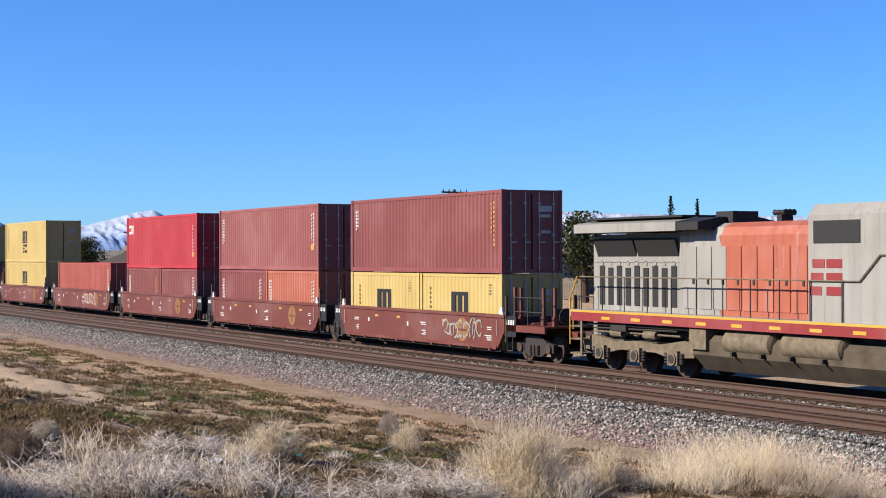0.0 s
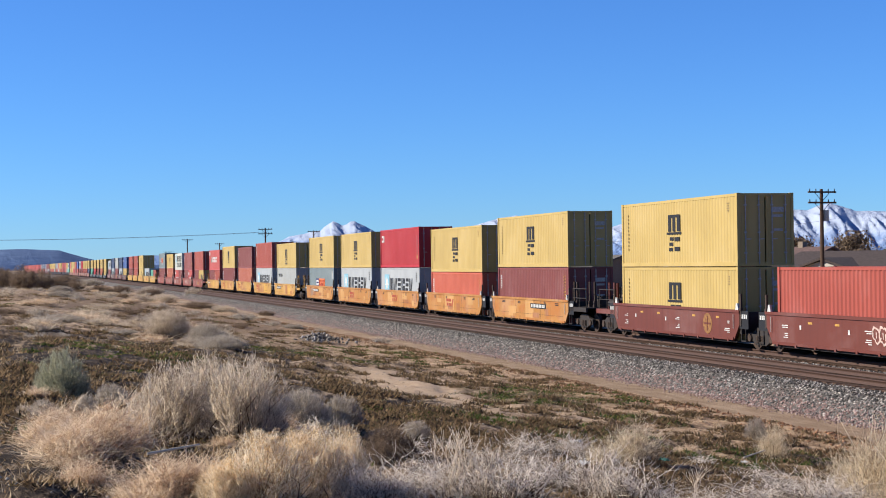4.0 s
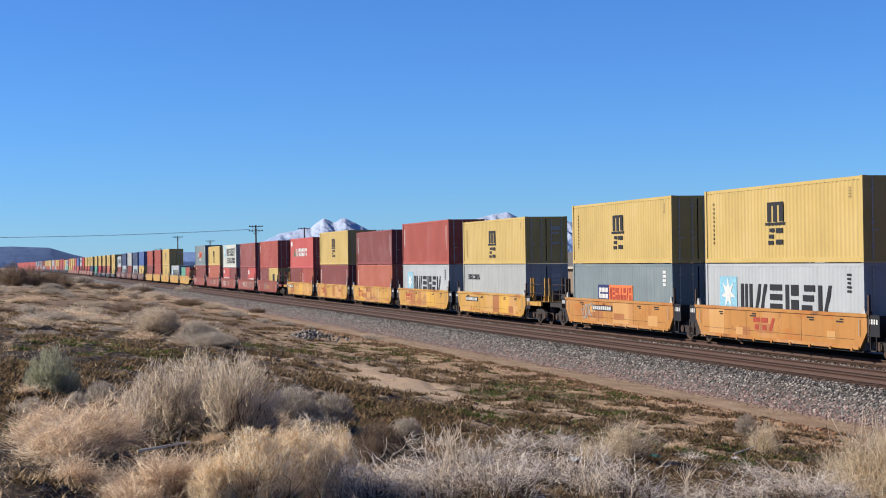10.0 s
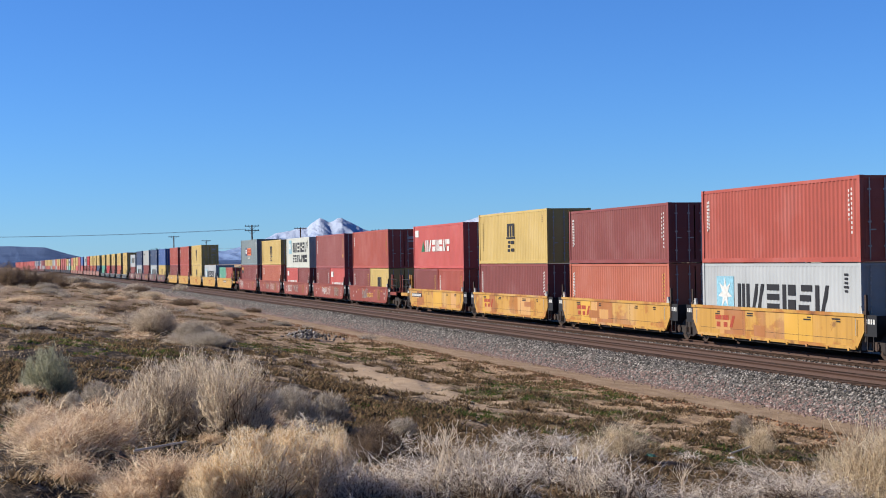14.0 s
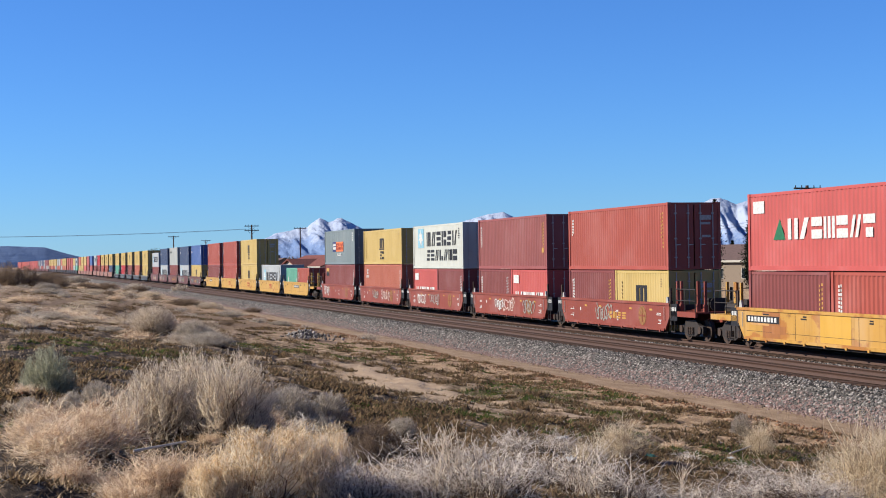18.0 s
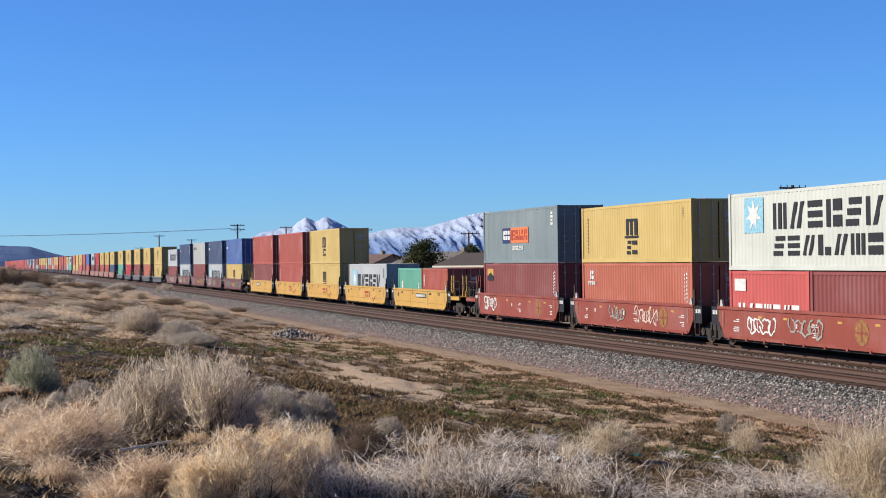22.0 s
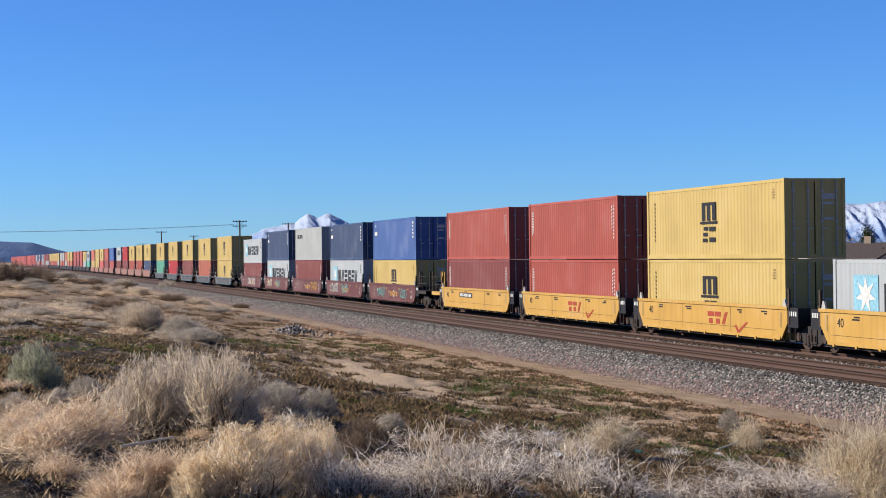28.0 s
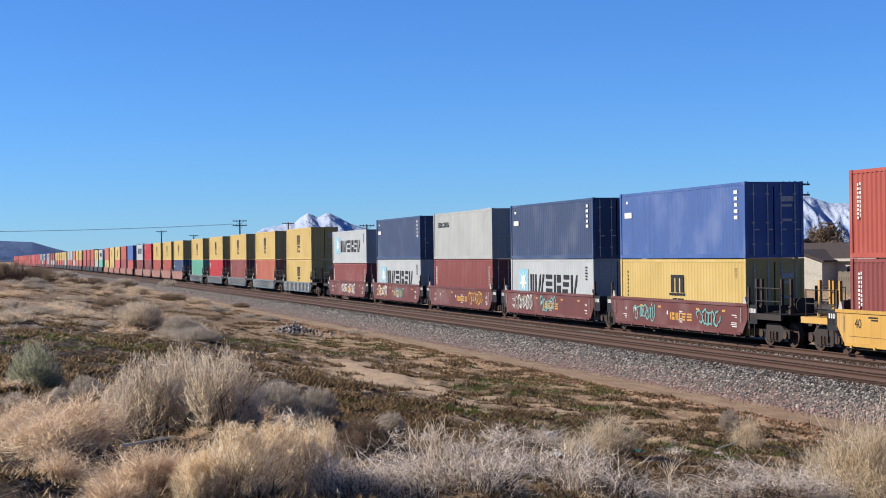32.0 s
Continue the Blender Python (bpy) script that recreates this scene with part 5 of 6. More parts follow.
def build_train():
    rnd = random.Random(11)
    u = 0.0
    for k, (style, units) in enumerate(TRAIN):
        near = k < 8
        pitch = 18.35 if style == "blue" else 15.5
        for i, (low, h1, up, h2, graf) in enumerate(units):
            well_car(style, u, i == 0 or style == "blue", i == 4 or style == "blue", rnd, near, graf)
            if "|" in low:
                a, b = low.split("|")
                container(a, SHORT, h1, u, FLOOR, rnd, near)
                container(b, SHORT, h1, u + LONG - SHORT, FLOOR, rnd, near)
            else:
                lower = container(low, LONG, h1, u, FLOOR, rnd, near)
            if up:
                container(up, LONG, h2, u, FLOOR + h1 + 0.025, rnd, near)
            if (k, i) == (3, 4):
                part("emblem_panel", slab([(LONG - 1.7, LONG - 0.6, h1 - 0.95, h1 - 0.3)], -WIDE / 2 + 0.026), GOLD, lower, "yellow emblem panel")
                part("emblem_wedge", Buf().prism([(LONG - 1.7, h1 - 0.95), (LONG - 0.6, h1 - 0.95), (LONG - 0.6, h1 - 0.72), (LONG - 1.2, h1 - 0.5), (LONG - 1.7, h1 - 0.72)], "x", -WIDE / 2 + 0.01, -WIDE / 2 + 0.017), BLACK, lower)
            if (k, i) == (3, 3):
                blocks(lower, (3,), LONG - 1.0, h1 - 0.75, h1 - 0.35, 0.5, -WIDE / 2 + 0.026, WHITE, "white block mark")
                blocks(lower, (4, 2, 8, 3), LONG - 0.7, h1 - 1.0, h1 - 0.84, 0.24, -WIDE / 2 + 0.026, WHITE, "white block mark")
            u += pitch
        u += (19.65 - 15.5) if style not in ("dark", "blue") or k > 6 else (21.2 - 15.5 if style == "dark" else 22.0 - pitch)


build_train()


# ---- locomotive ----
def locomotive():
    lo = thing("locomotive", "dusty grey diesel freight locomotive with red sill and orange primer patch", "locomotive")
    P = lambda name, buf, mat, lab="", parent=lo, at=None: part(name, buf, mat, parent, lab, at)
    P("deck", Buf().box(-1.5, 1.5, -21.9, -0.1, 1.62, 1.84).box(-0.5, 0.5, -0.7, 0.05, 0.75, 1.62), GREYP)
    for s in (-1, 1):
        P("side_sill", Buf().box(s * 1.5 - 0.02, s * 1.5 + 0.02, -21.8, -0.2, 1.5, 1.76), LOCORED, "red side sill")
        P("sill_stripe", Buf().box(s * 1.5 - 0.025, s * 1.5 + 0.025, -21.8, -0.2, 1.765, 1.83), LOCOYEL, "yellow sill stripe")
    for i in range(10):
        P("sill_reflector", slab([(-1.9 - i * 1.55 - 0.45, -1.9 - i * 1.55, 1.57, 1.66)], -1.521), LOCOYEL, "yellow reflector")
    # long hood, from its rear end
    P("rear_hood", Buf().prism([(-0.92, 1.84), (0.92, 1.84), (0.92, 3.95), (0.8, 4.15), (-0.8, 4.15), (-0.92, 3.95)], "y", -5.1, -0.6), GREYP, "dusty grey radiator hood")
    P("radiator_wing", Buf().prism([(-1.5, 4.2), (1.5, 4.2), (1.5, 4.46), (0.7, 4.6), (-0.7, 4.6), (-1.5, 4.46)], "y", -5.6, -0.35), GREYP, "overhanging grey radiator wing")
    P("wing_roof", Buf().box(-1.2, 1.2, -5.5, -0.5, 4.6, 4.66), DARK, "dark radiator top")
    P("wing_back", Buf().prism([(-1.48, 4.22), (1.48, 4.22), (1.48, 4.44), (0.7, 4.58), (-0.7, 4.58), (-1.48, 4.44)], "y", -6.6, -5.62), DARK)
    for a, b in ((-2.9, -0.85), (-5.0, -3.0)):
        P("radiator_screen", Buf().prism([(-0.93, 3.48), (-1.1, 3.98), (-1.06, 4.02), (-0.9, 3.48)], "y", a, b), DARK, "dark slanted radiator screen")
    for i in range(9):
        y = -0.95 - i * 0.46
        lou = P("louvre", slab([(y - 0.27, y, 2.0, 3.2 - 0.06 * (i % 2))], -0.922, 0.015), DARK, "dark louvred opening")
        P("louvre_cap", slab([(y - 0.2, y - 0.08, 3.22, 3.34)], -0.922, 0.02), GREYP)
    P("hood_seam", slab([(-5.1, -0.7, 3.3, 3.34)], -0.922, 0.02), GREYP)
    P("engine_hood", Buf().prism([(-0.96, 1.84), (0.96, 1.84), (0.96, 4.05), (0.86, 4.28), (0.6, 4.4), (-0.6, 4.4), (-0.86, 4.28), (-0.96, 4.05)], "y", -11.05, -5.1), GREYP, "grey engine hood")
    P("engine_hood_patch", Buf().prism([(-0.97, 1.84), (0.97, 1.84), (0.97, 4.05), (0.87, 4.28), (0.6, 4.41), (-0.6, 4.41), (-0.87, 4.28), (-0.97, 4.05)], "y", -10.92, -7.0), PRIMER, "orange primer engine hood")
    ern = random.Random(12)
    edge = []
    for z in range(22):
        edge += [(-7.0, -7.0 + ern.uniform(0.0, 0.16), 1.86 + z * 0.1, 1.96 + z * 0.1), (-10.92 - ern.uniform(0, 0.1), -10.92, 1.86 + z * 0.1, 1.96 + z * 0.1)]
    P("primer_edge", slab(edge, -0.961, 0.006), PRIMER, "ragged edge of orange primer")
    for i in range(9):
        y = -5.3 - i * 0.66
        d = P("hood_door", slab([(y - 0.58, y, 2.0, 3.75)], -0.962 if y > -7 else -0.972, 0.022), GREYP if y > -6.9 else PRIMER)
        P("door_latch", slab([(y - 0.5, y - 0.42, 2.7, 2.86)], -0.99, 0.02), STEEL, "", d)
    P("exhaust_box", Buf().box(-0.45, 0.45, -6.85, -6.1, 4.4, 4.74), DARK, "black exhaust stack")
    P("equipment_cab", Buf().prism([(-1.42, 1.84), (1.42, 1.84), (1.42, 4.5), (1.2, 4.78), (-1.2, 4.78), (-1.42, 4.5)], "y", -17.0, -11.05), GREYP, "grey equipment cabinet")
    P("intake_grille", slab([(-12.9, -11.25, 3.8, 4.36)], -1.422, 0.02), DARK, "dark intake grille")
    P("low_grille", slab([(-15.2, -14.4, 2.05, 2.4)], -1.422, 0.02), GREYP)
    blocks(lo, (4, 2), -11.09, 2.5, 3.4, 0.62, -1.425, LOCORED, "red block mark", 0.1)
    P("operator_cab", Buf().prism([(-1.5, 1.84), (1.5, 1.84), (1.5, 4.3), (1.2, 4.7), (-1.2, 4.7), (-1.5, 4.3)], "y", -19.7, -17.05), GREYP, "grey operator cab")
    P("cab_window", slab([(-19.2, -18.5, 3.3, 4.1), (-18.3, -17.5, 3.3, 4.1)], -1.502, 0.012), PANE)
    P("nose", Buf().prism([(-19.7, 1.84), (-21.5, 1.84), (-21.5, 3.2), (-20.9, 3.5), (-19.7, 3.6)], "x", -1.1, 1.1), LOCORED, "red short nose")
    horn = P("air_horn", Buf().box(-0.2, 0.2, -8.6, -8.4, 4.38, 4.6), DARK, "dark air horn")
    for k in (-0.14, 0, 0.14):
        P("horn_bell", Buf().tube((k, -8.45, 4.66), (k, -8.72, 4.66), 0.04, 0.09, 10), DARK, "", horn)
        P("horn_bell", Buf().tube((k, -8.5, 4.66), (k, -8.25, 4.66), 0.04, 0.085, 10), DARK, "", horn)
    # tank, reservoirs and bogies
    P("fuel_tank", Buf().prism([(-1.35, 0.75), (-1.35, 1.15), (-1.2, 1.3), (1.2, 1.3), (1.35, 1.15), (1.35, 0.75), (0.9, 0.3), (-0.9, 0.3)], "y", -14.6, -6.2), FUEL, "dark brown-grey fuel tank")
    # black box added between sill and bogies for the shade under the deck
    P("frame_beam", Buf().box(-1.0, 1.0, -21.0, -0.9, 1.12, 1.61), DARK)
    P("equipment_box", Buf().box(-1.45, -0.9, -6.9, -6.15, 0.9, 1.45), TRUCKGREY)
    for y, n in ((-7.65, 1.85), (-10.0, 2.15)):
        rings, b = ((0.14, 0.08), (0.06, 0.25), (0.0, 0.33), (-n, 0.33), (-n - 0.06, 0.25), (-n - 0.14, 0.08)), Buf()
        for (a, r), (c, q) in zip(rings, rings[1:]):
            b.tube((-1.15, y + a, 1.16), (-1.15, y + c, 1.16), r, q, 28)
        b.f = [f for f in b.f if len(f) == 4] + [b.f[-1]]
        part("air_reservoir", b, TRUCKGREY, lo, "dusty cylindrical air reservoir", smooth=True)
        for k in (0.4, 1.6):
            P("reservoir_strap", Buf().box(-1.5, -1.2, y - k - 0.04, y - k + 0.04, 0.78, 0.9), STEEL)
    wheel = wheel_mesh(0.53)
    for yc in (-3.3, -18.4):
        tr = P("bogie", Buf().box(-0.9, 0.9, yc - 2.3, yc + 2.3, 0.72, 0.98), TRUCKGREY, "three-axle dusty bogie")
        # black boxes added behind the side frames to keep their gaps in shade
        for a in (-0.95, 0.9):
            P("traction_motor", Buf().box(-0.6, 0.6, yc + a - 0.55, yc + a + 0.4, 0.28, 0.84), DARK, "", tr)
        for s in (-1, 1):
            P("side_frame", Buf().prism([(yc - 2.75, 0.62), (yc - 2.75, 0.98), (yc - 2.3, 1.08), (yc - 1.1, 0.92), (yc, 0.98), (yc + 1.1, 0.92), (yc + 2.3, 1.08), (yc + 2.75, 0.98), (yc + 2.75, 0.62), (yc + 1.6, 0.55), (yc + 0.9, 0.68), (yc - 0.9, 0.68), (yc - 1.6, 0.55)], "x", s * 1.1 - 0.1, s * 1.1 + 0.1), TRUCKGREY, "", tr)
            for a in (-1.85, 0.0, 1.85):
                P("journal_box", Buf().box(s * 1.2 - 0.1, s * 1.2 + 0.1, yc + a - 0.24, yc + a + 0.24, 0.36, 0.78).tube((s * 1.22, yc + a, 0.55), (s * 1.34, yc + a, 0.55), 0.19, None, 14), TRUCKGREY, "", tr)
                P("axle_cap", Buf().tube((s * 1.33, yc + a, 0.55), (s * 1.35, yc + a, 0.55), 0.13, None, 14), STEEL, "", tr)
                sp = Buf()
                for q in (-0.36, 0.36):
                    for z in range(4):
                        sp.tube((s * 1.2, yc + a + q, 0.42 + z * 0.08), (s * 1.2, yc + a + q, 0.47 + z * 0.08), 0.09, None, 8)
                P("coil_spring", sp, STEEL, "", tr)
            P("brake_cylinder", Buf().tube((s * 1.25, yc - 1.1, 1.18), (s * 1.25, yc - 0.5, 1.18), 0.13, None, 10).tube((s * 1.25, yc + 0.6, 1.18), (s * 1.25, yc + 1.2, 1.18), 0.13, None, 10).tube((s * 1.25, yc - 2.2, 1.2), (s * 1.25, yc + 2.2, 1.2), 0.03, None, 6), TRUCKGREY, "", tr)
        for a in (-1.85, 0.0, 1.85):
            w = part("wheelset", wheel, RUST, tr, at=(0, yc + a, 0.53))
            WHEELS.append((w, yc + a, 0.53))
    # handrails, steps
    for s in (-1, 1):
        for i in range(11):
            y = -0.7 - i * 1.16
            P("stanchion", Buf().tube((s * 1.46, y, 1.84), (s * 1.46, y, 2.86), 0.019, None, 6), STEEL)
        P("handrail", Buf().tube((s * 1.46, -0.6, 2.86), (s * 1.46, -12.9, 2.86), 0.021, None, 6).tube((s * 1.46, -12.9, 2.86), (s * 1.46, -13.6, 3.5), 0.021, None, 6).tube((s * 1.46, -13.6, 3.5), (s * 1.46, -17.0, 3.5), 0.021, None, 6), TRUCKGREY)
        P("step_well", Buf().box(s * 1.3 - 0.18, s * 1.3 + 0.18, -0.75, -0.1, 0.45, 0.5).box(s * 1.3 - 0.18, s * 1.3 + 0.18, -0.75, -0.1, 0.9, 0.94).box(s * 1.3 - 0.18, s * 1.3 + 0.18, -0.75, -0.1, 1.3, 1.34).box(s * 1.48 - 0.02, s * 1.48 + 0.02, -0.8, -0.7, 0.42, 1.7), TRUCKGREY, "dusty boarding steps")
        P("step_handrail", Buf().tube((s * 1.47, -0.08, 0.75), (s * 1.47, -0.08, 2.2), 0.026, None, 6).tube((s * 1.47, -0.08, 2.2), (s * 1.47, -0.5, 2.86), 0.026, None, 6).tube((s * 1.3, 0.0, 1.2), (s * 1.3, 0.0, 2.3), 0.026, None, 6), LOCOYEL, "yellow step handrail")
    P("end_railing", Buf().tube((-1.3, -0.15, 2.8), (1.3, -0.15, 2.8), 0.024, None, 6).tube((-0.6, -0.15, 1.84), (-0.6, -0.15, 2.8), 0.024, None, 6).tube((0.6, -0.15, 1.84), (0.6, -0.15, 2.8), 0.024, None, 6), STEEL)
    P("coupler", Buf().box(-0.13, 0.13, -0.1, 0.75, 0.78, 0.98).box(-0.22, 0.22, 0.6, 0.95, 0.7, 1.06), RUST)
    P("pipes", Buf().tube((-1.35, -0.9, 1.42), (-1.35, -6.0, 1.42), 0.035, None, 6).tube((-1.3, -1.2, 1.3), (-1.3, -5.4, 1.34), 0.03, None, 6).box(-1.4, -1.1, -3.0, -2.2, 1.25, 1.5), STEEL, "dark underframe pipes")
    MOVERS.append((lo, -4.57, 0.0))


locomotive()


# ---- shrubs, grass and litter before the tracks ----
def twig_material(name, a, b, c, share=0.2):
    m = Mat(name)
    r = m.island()
    col = m.mix(r, lin(*a), lin(*b))
    col = m.mix(m.math("GREATER_THAN", m.math("FRACT", m.math("MULTIPLY", r, 53.0)), 1 - share), col, lin(*c))
    col = m.mix(m.math("MULTIPLY", m.random(), 0.25), col, lin(*b))
    col = m.mix(1.0, col, (1.86, 1.84, 1.76, 1), "MULTIPLY")
    return leafy(m, col, 0.6)


TWIG = {
    "tan": twig_material("tan_twig", (180, 164, 148), (232, 218, 198), (120, 106, 94), 0.3),
    "grey": twig_material("grey_twig", (154, 144, 134), (206, 196, 184), (100, 92, 86), 0.3),
    "gold": twig_material("golden_twig", (206, 192, 170), (246, 234, 214), (166, 140, 108), 0.32),
    "rust": twig_material("russet_grass", (202, 174, 146), (246, 230, 206), (146, 112, 90), 0.3),
    "white": twig_material("pale_twig", (200, 186, 172), (255, 246, 238), (104, 92, 82), 0.32),
    "bunch": twig_material("bunch_grass_stem", (194, 178, 154), (240, 226, 202), (140, 122, 102), 0.3),
    "straw": twig_material("straw_stalk", (224, 206, 178), (248, 236, 212), (196, 170, 140)),
    "dark": twig_material("dark_brush_twig", (104, 88, 76), (136, 118, 102), (80, 70, 62)),
    "sage": twig_material("sage_twig", (138, 140, 120), (182, 180, 158), (104, 106, 88), 0.3),
}
FLOWER = twig_material("golden_seed_head", (228, 192, 142), (248, 224, 184), (206, 164, 114))


def ribbons(paths, width, g):
    """Thin flat ribbons along many short paths: paths is n x k x 3."""
    n, k, _ = paths.shape
    d = paths[:, -1] - paths[:, 0]
    side = np.cross(d, g.normal(0, 1, (n, 3)))
    side /= np.linalg.norm(side, axis=1)[:, None] + 1e-9
    taper = np.linspace(1.0, 0.45, k)[None, :, None] * (width * g.uniform(0.7, 1.3, n))[:, None, None] / 2
    v = np.stack((paths - side[:, None] * taper, paths + side[:, None] * taper), 2)
    i = np.arange(k - 1) * 2
    f = np.stack((i, i + 1, i + 3, i + 2), 1)[None] + (np.arange(n) * 2 * k)[:, None, None]
    return v.reshape(-1, 3), f.reshape(-1, 4)


def wander(g, base, top, k, bend, wobble):
    """Curved, slightly crooked twigs from base to top with k nodes."""
    n = len(base)
    t = np.linspace(0, 1, k)[None, :, None]
    path = base[:, None] * (1 - t) + top[:, None] * t
    path += g.normal(0, bend, (n, 1, 3)) * (t * (1 - t) * 2.5)
    walk_off = g.normal(0, wobble, (n, k, 3)).cumsum(1)
    path += (walk_off - walk_off[:, :1]) * np.minimum(1, t * 2)
    path[:, :, 2] = np.maximum(path[:, :, 2], 0.004)
    return path


COUNT = {"bunch": 340, "tan": 520, "grey": 380, "gold": 480, "rust": 440, "white": 170, "sage": 420, "dark": 420}


def dome_paths(kind, g, dense):
    """Fine upright twigs that fill a rounded, lumpy dome out to its surface."""
    n, m = int(110 * dense), int(2300 * dense)
    lumps = g.normal(0, 1, (9, 3))
    lumps[:, 2] = np.abs(lumps[:, 2])
    lumps /= np.linalg.norm(lumps, axis=1)[:, None]

    def inside(p, slack):
        """Pull points back to the uneven surface of the dome."""
        q = p / (0.5, 0.5, 1.0)
        r = np.linalg.norm(q, axis=1) + 1e-9
        env = 0.8 + 0.2 * np.max(np.clip((q / r[:, None]) @ lumps.T, 0, 1) ** 6, axis=1) + slack
        return p * np.minimum(1, env / r)[:, None]

    a, ct = g.uniform(0, 6.28, n), g.random(n) ** 0.75
    st = np.sqrt(1 - ct ** 2)
    out = np.stack((np.cos(a) * st * 0.5, np.sin(a) * st * 0.5, ct), 1)
    base = out * (0.35, 0.35, 0.0) * g.random((n, 1))
    stems = wander(g, base, inside(out * g.uniform(0.6, 0.95, (n, 1)), 0), 6, 0.06, 0.014)
    pick, at = g.integers(0, n, m), g.integers(2, 6, m)
    b0 = stems[pick, at]
    aim = b0 / (np.linalg.norm(b0, axis=1)[:, None] + 1e-9) * 0.55 + (0, 0, 0.55) + g.normal(0, 0.32, (m, 3))
    t0 = inside(b0 + aim * g.uniform(0.08, 0.24, (m, 1)), g.normal(0, 0.05, m))
    twigs = wander(g, b0, t0, 4, 0.02, 0.007)
    pick = g.integers(0, m, int(m * 1.5))
    b1 = twigs[pick, g.integers(1, 4, len(pick))]
    aim = b1 / (np.linalg.norm(b1, axis=1)[:, None] + 1e-9) * 0.5 + (0, 0, 0.4) + g.normal(0, 0.45, (len(pick), 3))
    t1 = inside(b1 + aim * g.uniform(0.04, 0.11, (len(pick), 1)), g.normal(0.01, 0.06, len(pick)))
    sprigs = wander(g, b1, t1, 3, 0.01, 0.005)
    outs = [stems, twigs, sprigs]
    return outs, np.concatenate([o[:, -1] for o in outs[1:]])


def shrub_paths(kind, g, dense):
    if dense > 0.8 and kind in ("tan", "grey", "gold", "sage", "dark"):
        return dome_paths(kind, g, dense)
    if kind == "straw":
        n = int(420 * dense)
        a, q = g.uniform(0, 6.28, n), np.sqrt(g.random(n)) * 0.5
        base = np.stack((np.cos(a) * q, np.sin(a) * q, np.zeros(n)), 1)
        top = base + np.stack((g.normal(0, 0.13, n), g.normal(0, 0.13, n), g.uniform(0.35, 1.0, n)), 1)
        path = wander(g, base, top, 5, 0.09, 0.016)
    else:
        n = int(COUNT[kind] * dense)
        # stems stand in sprays, with gaps between them
        sprays = {"white": 15, "rust": 18}.get(kind, 24)
        to = g.integers(0, sprays, n)
        a = g.uniform(0, 6.28, sprays)[to] + g.normal(0, 0.2, n)
        th = np.clip(np.arccos(g.uniform(0.2, 1, sprays))[to] + g.normal(0, 0.22 if kind == "white" else 0.13, n), 0, 1.45)
        tall = g.uniform(0.82, 1.12, sprays)[to]
        lobes = 1 + 0.2 * np.sin(a * 3 + g.uniform(0, 6)) + 0.14 * np.sin(a * 5 + g.uniform(0, 6)) + 0.1 * np.sin(a * 9)
        r = g.uniform(0.55, 0.86, n) * lobes * tall
        q = g.random(n) * 0.32 * np.sin(th)
        base = np.stack((np.cos(a) * q, np.sin(a) * q, np.zeros(n)), 1)
        top = np.stack((np.cos(a) * np.sin(th) * 0.46 * r, np.sin(a) * np.sin(th) * 0.46 * r, np.cos(th) * 0.92 * r + 0.02), 1)
        path = wander(g, base, top, 6, {"white": 0.3, "rust": 0.2, "bunch": 0.16}.get(kind, 0.08), {"white": 0.06, "rust": 0.045, "bunch": 0.03}.get(kind, 0.018))
    if kind in ("rust", "white"):
        path[:, -1, 2] = np.maximum(path[:, -1, 2] - g.uniform(-0.1, 0.14, n), 0.01)
    # side twigs fork off the stems, upright on the domes and tangled on the weeds
    outs = [path]
    spread = {"straw": 0.3, "white": 0.75, "rust": 0.6, "bunch": 0.5}.get(kind, 0.38)
    k = path.shape[1]
    for at in (2, 4, 5) if kind == "white" else (2, 3, 4, 4, 5, 5):
        pick = g.integers(0, n, n if kind != "straw" else n // 4)
        at = min(at, k - 1)
        b0 = path[pick, at]
        d = path[pick, k - 1] - path[pick, 0]
        d = d / (np.linalg.norm(d, axis=1)[:, None] + 1e-9)
        d[:, 2] += 0.35 if kind in ("tan", "gold", "sage", "grey") else 0.0
        tip = b0 + (d * 0.8 + g.normal(0, spread, d.shape)) * g.uniform(0.09, 0.26, (len(pick), 1))
        tip[:, 2] = np.maximum(tip[:, 2], 0.01)
        outs.append(wander(g, b0, tip, 4, 0.05, 0.02 if kind in ("white", "rust") else 0.009))
    return outs, np.concatenate([o[:, -1] for o in outs])


SHRUBS = {}
# dark inner wood, coloured to put shade into the gaps between twigs
GAPSHADE = twig_material("gap_shade_wood", (74, 60, 52), (108, 90, 78), (54, 44, 40))


